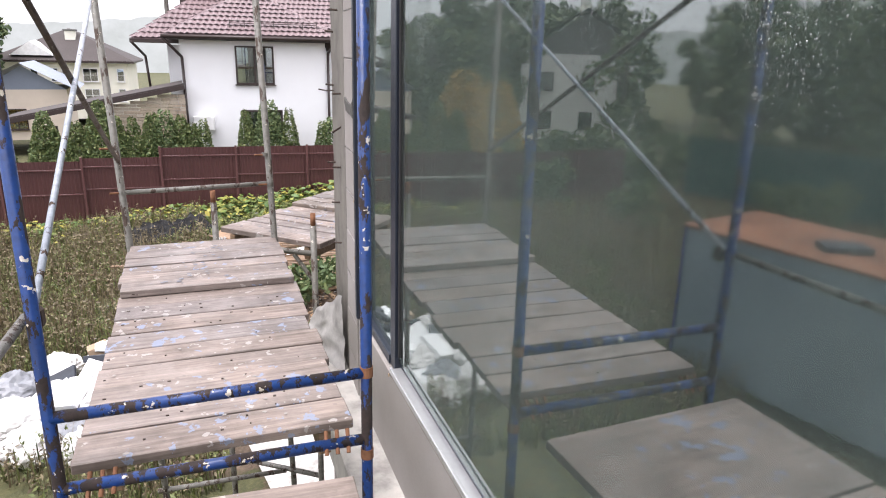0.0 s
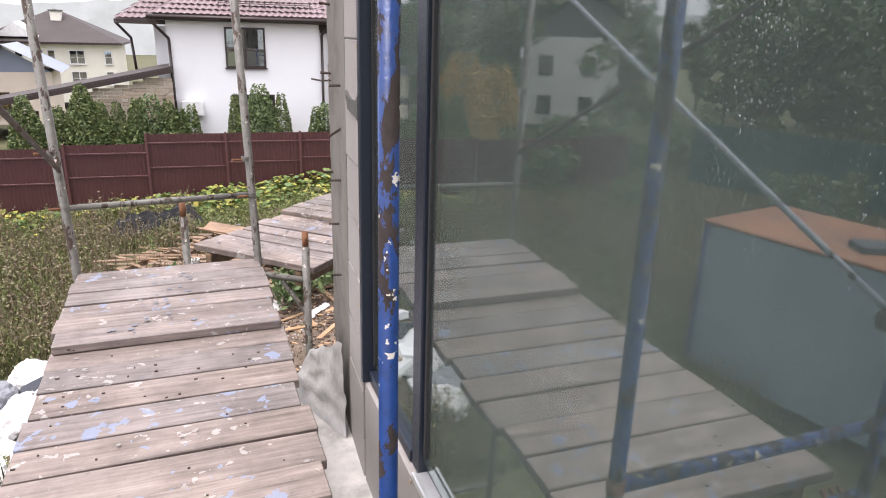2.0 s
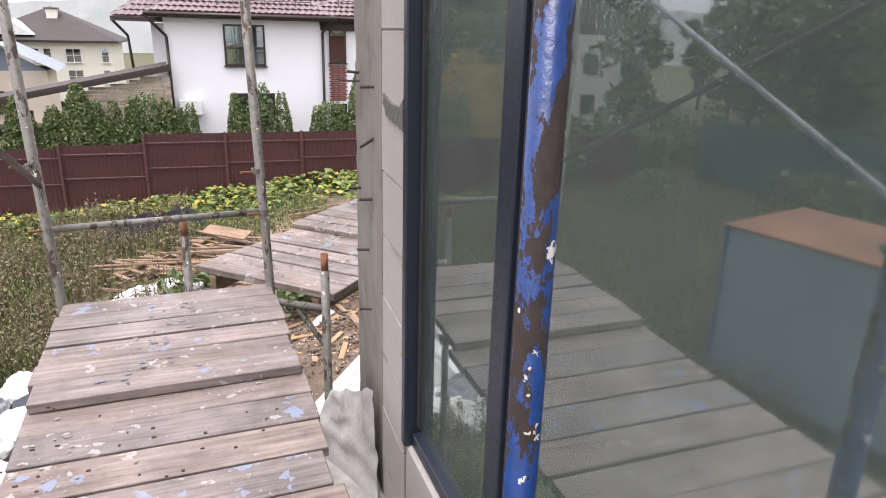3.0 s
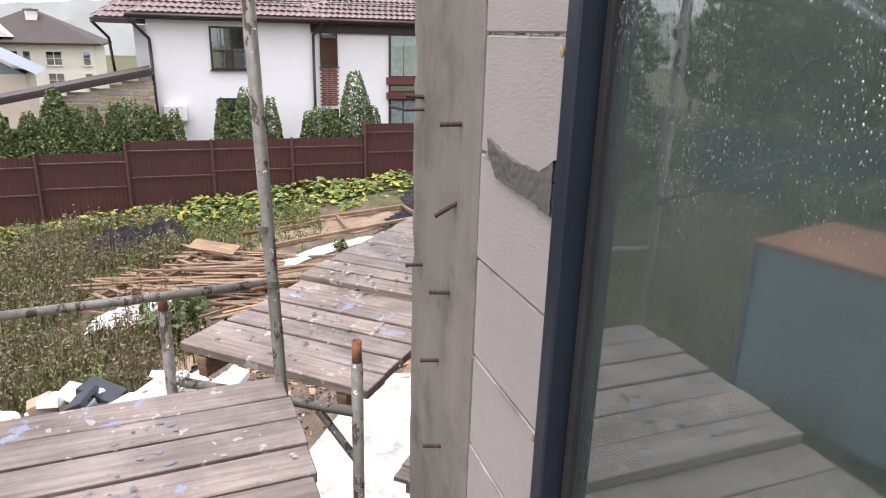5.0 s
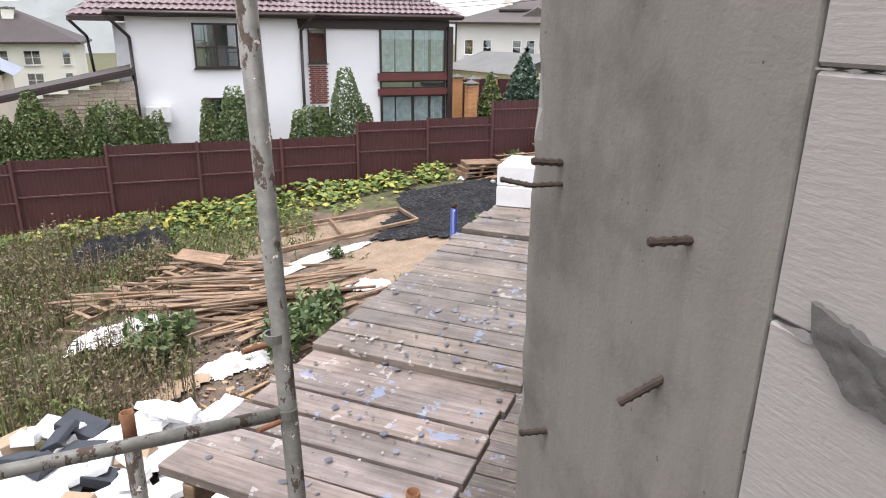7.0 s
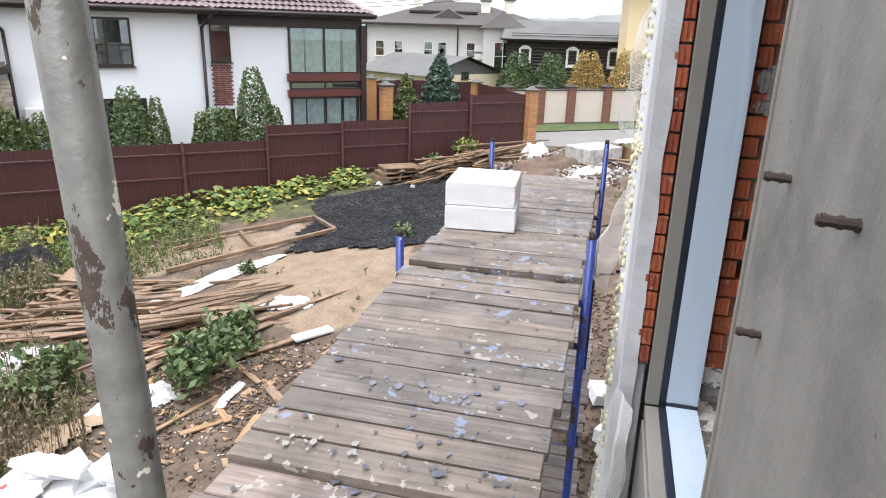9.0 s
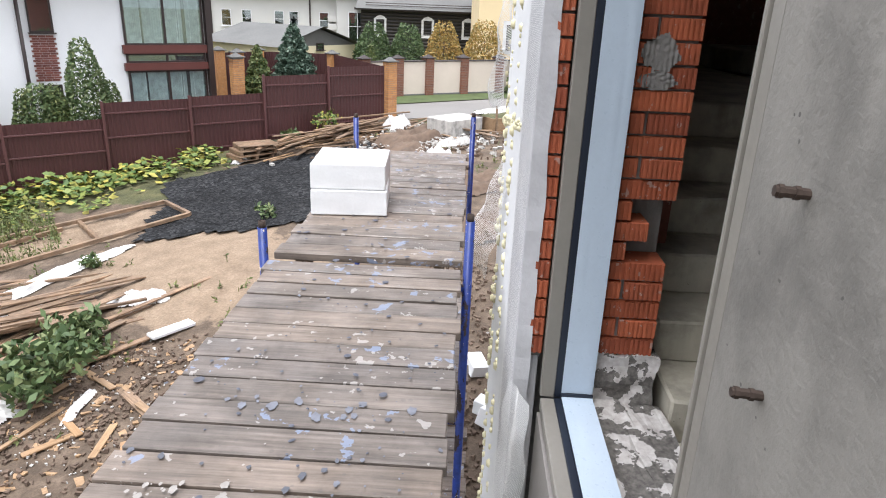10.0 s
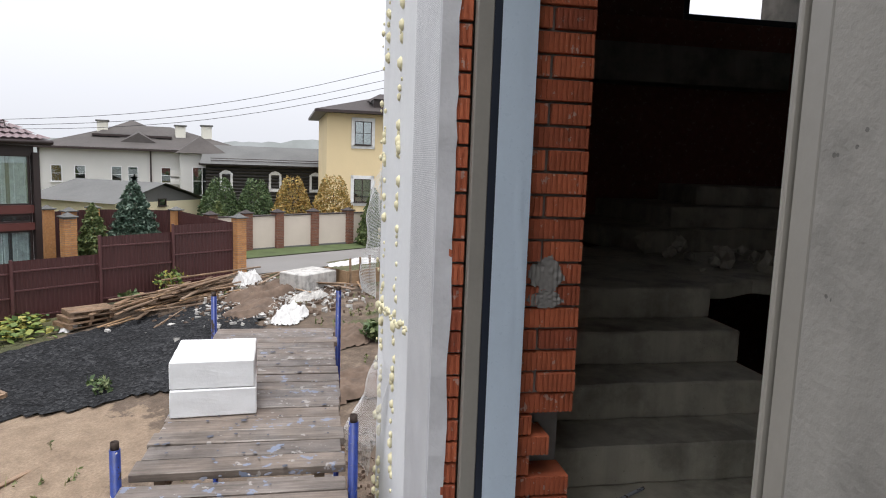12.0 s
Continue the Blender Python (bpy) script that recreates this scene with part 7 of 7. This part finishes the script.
EYE4 = Matrix.Identity(4)
M["bluepaint"] = plain("blue_grey_paint", (0.15, 0.158, 0.19), 0.55, 0, 0.25, 25, 0.4)
M["bluedark"] = plain("dark_blue_adhesive", (0.085, 0.09, 0.11), 0.6, 0, 0.3, 25, 0.5)
M["plasterdrop"] = plain("plaster_drops", (0.3, 0.28, 0.262), 0.85, 0, 0.2, 25, 0.5)
blots("blue_stains", [((0.62, 5.9, 0.0385), 34, (0.07, 0.22), 0.02, EYE4), ((0.45, 5.55, 0.0385), 8, (0.05, 0.02), 0.022, EYE4), ((0.8, 6.25, 0.0385), 10, (0.12, 0.06), 0.016, EYE4),
    ((1.75, 0.95, 0.0305), 14, (0.05, 0.1), 0.032, W2), ((1.72, 0.62, 0.0305), 12, (0.04, 0.07), 0.03, W2), ((2.3, 0.75, 0.0305), 14, (0.3, 0.25), 0.014, W2), ((1.45, 0.5, 0.0305), 16, (0.08, 0.12), 0.016, W2), ((0.7, 0.8, -0.0055), 30, (0.22, 0.25), 0.018, W2), ((3.4, 0.75, 0.0465), 8, (0.1, 0.15), 0.022, W2), ((4.6, 0.6, 0.0465), 18, (0.5, 0.2), 0.02, W2)], M["bluepaint"], "blue-grey paint stains trodden into the boards", 1)
blots("dark_stains", [((1.28, 0.62, 0.0312), 30, (0.03, 0.13), 0.013, W2), ((1.42, 0.9, 0.0312), 10, (0.07, 0.16), 0.02, W2), ((0.9, 0.9, -0.005), 18, (0.2, 0.25), 0.024, W2), ((2.0, 0.8, 0.0312), 26, (0.5, 0.3), 0.012, W2), ((4.4, 0.7, 0.047), 30, (0.7, 0.25), 0.012, W2), ((0.6, 5.9, 0.039), 12, (0.1, 0.25), 0.012, EYE4)], M["bluedark"], "dark adhesive drops dried on the boards", 2)
blots("plaster_stains", [((0.35, 5.15, -0.005), 46, (0.1, 0.14), 0.011, EYE4), ((0.8, 4.6, -0.005), 34, (0.3, 0.5), 0.013, EYE4), ((0.75, 4.0, -0.005), 26, (0.3, 0.18), 0.015, EYE4), ((1.0, 5.95, 0.039), 12, (0.08, 0.12), 0.016, EYE4),
    ((1.3, 1.08, 0.032), 14, (0.03, 0.05), 0.022, W2), ((1.3, 0.93, 0.032), 9, (0.025, 0.03), 0.02, W2), ((2.1, 0.8, 0.032), 34, (0.55, 0.3), 0.01, W2), ((0.75, 0.8, -0.0045), 34, (0.3, 0.28), 0.013, W2), ((3.35, 0.5, 0.0475), 16, (0.02, 0.09), 0.012, W2), ((4.5, 0.6, 0.0475), 40, (0.7, 0.3), 0.01, W2)], M["plasterdrop"], "pale plaster splashes dried on the boards", 3)

# ---- overhead wires and distance ----
for k, (za, zb) in enumerate(((3.6, 9.2), (3.2, 8.4), (2.9, 7.8))):
    bm, prev = bmesh.new(), None
    for j in range(17):
        t = j / 16
        p = Vector((20 + 20 * t, 66 - 28 * t, za + (zb - za) * t - 1.2 * math.sin(math.pi * t)))
        if prev is not None:
            bm_tube(prev, p, 0.018, bm, 4)
        prev = p
    single("overhead_wire", bm, M["black"], "thin overhead wire between the houses", "wire", group="overhead wires")
# Ridge and wood glow a flat pale grey; haze is painted into the colour.
m_far = Mat("hazed_ridge_glow", 1.0)
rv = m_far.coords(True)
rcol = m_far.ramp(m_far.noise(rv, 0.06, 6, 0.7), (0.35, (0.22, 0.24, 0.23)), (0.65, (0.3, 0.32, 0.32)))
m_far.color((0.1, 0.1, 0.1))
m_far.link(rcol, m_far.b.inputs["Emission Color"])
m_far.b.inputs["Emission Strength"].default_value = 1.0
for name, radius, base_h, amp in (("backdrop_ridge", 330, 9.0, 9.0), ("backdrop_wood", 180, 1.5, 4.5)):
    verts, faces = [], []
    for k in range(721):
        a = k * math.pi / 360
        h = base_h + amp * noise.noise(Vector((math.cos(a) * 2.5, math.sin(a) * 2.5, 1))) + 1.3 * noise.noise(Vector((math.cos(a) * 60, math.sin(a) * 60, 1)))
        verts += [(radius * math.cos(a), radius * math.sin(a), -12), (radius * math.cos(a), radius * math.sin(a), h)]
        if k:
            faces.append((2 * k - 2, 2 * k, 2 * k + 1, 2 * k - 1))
    tagged(new(name, raw_mesh(name, verts, faces, m_far.m)), "distant wooded ridge, self-lit, with haze in its colour", "backdrop", kind="structure")
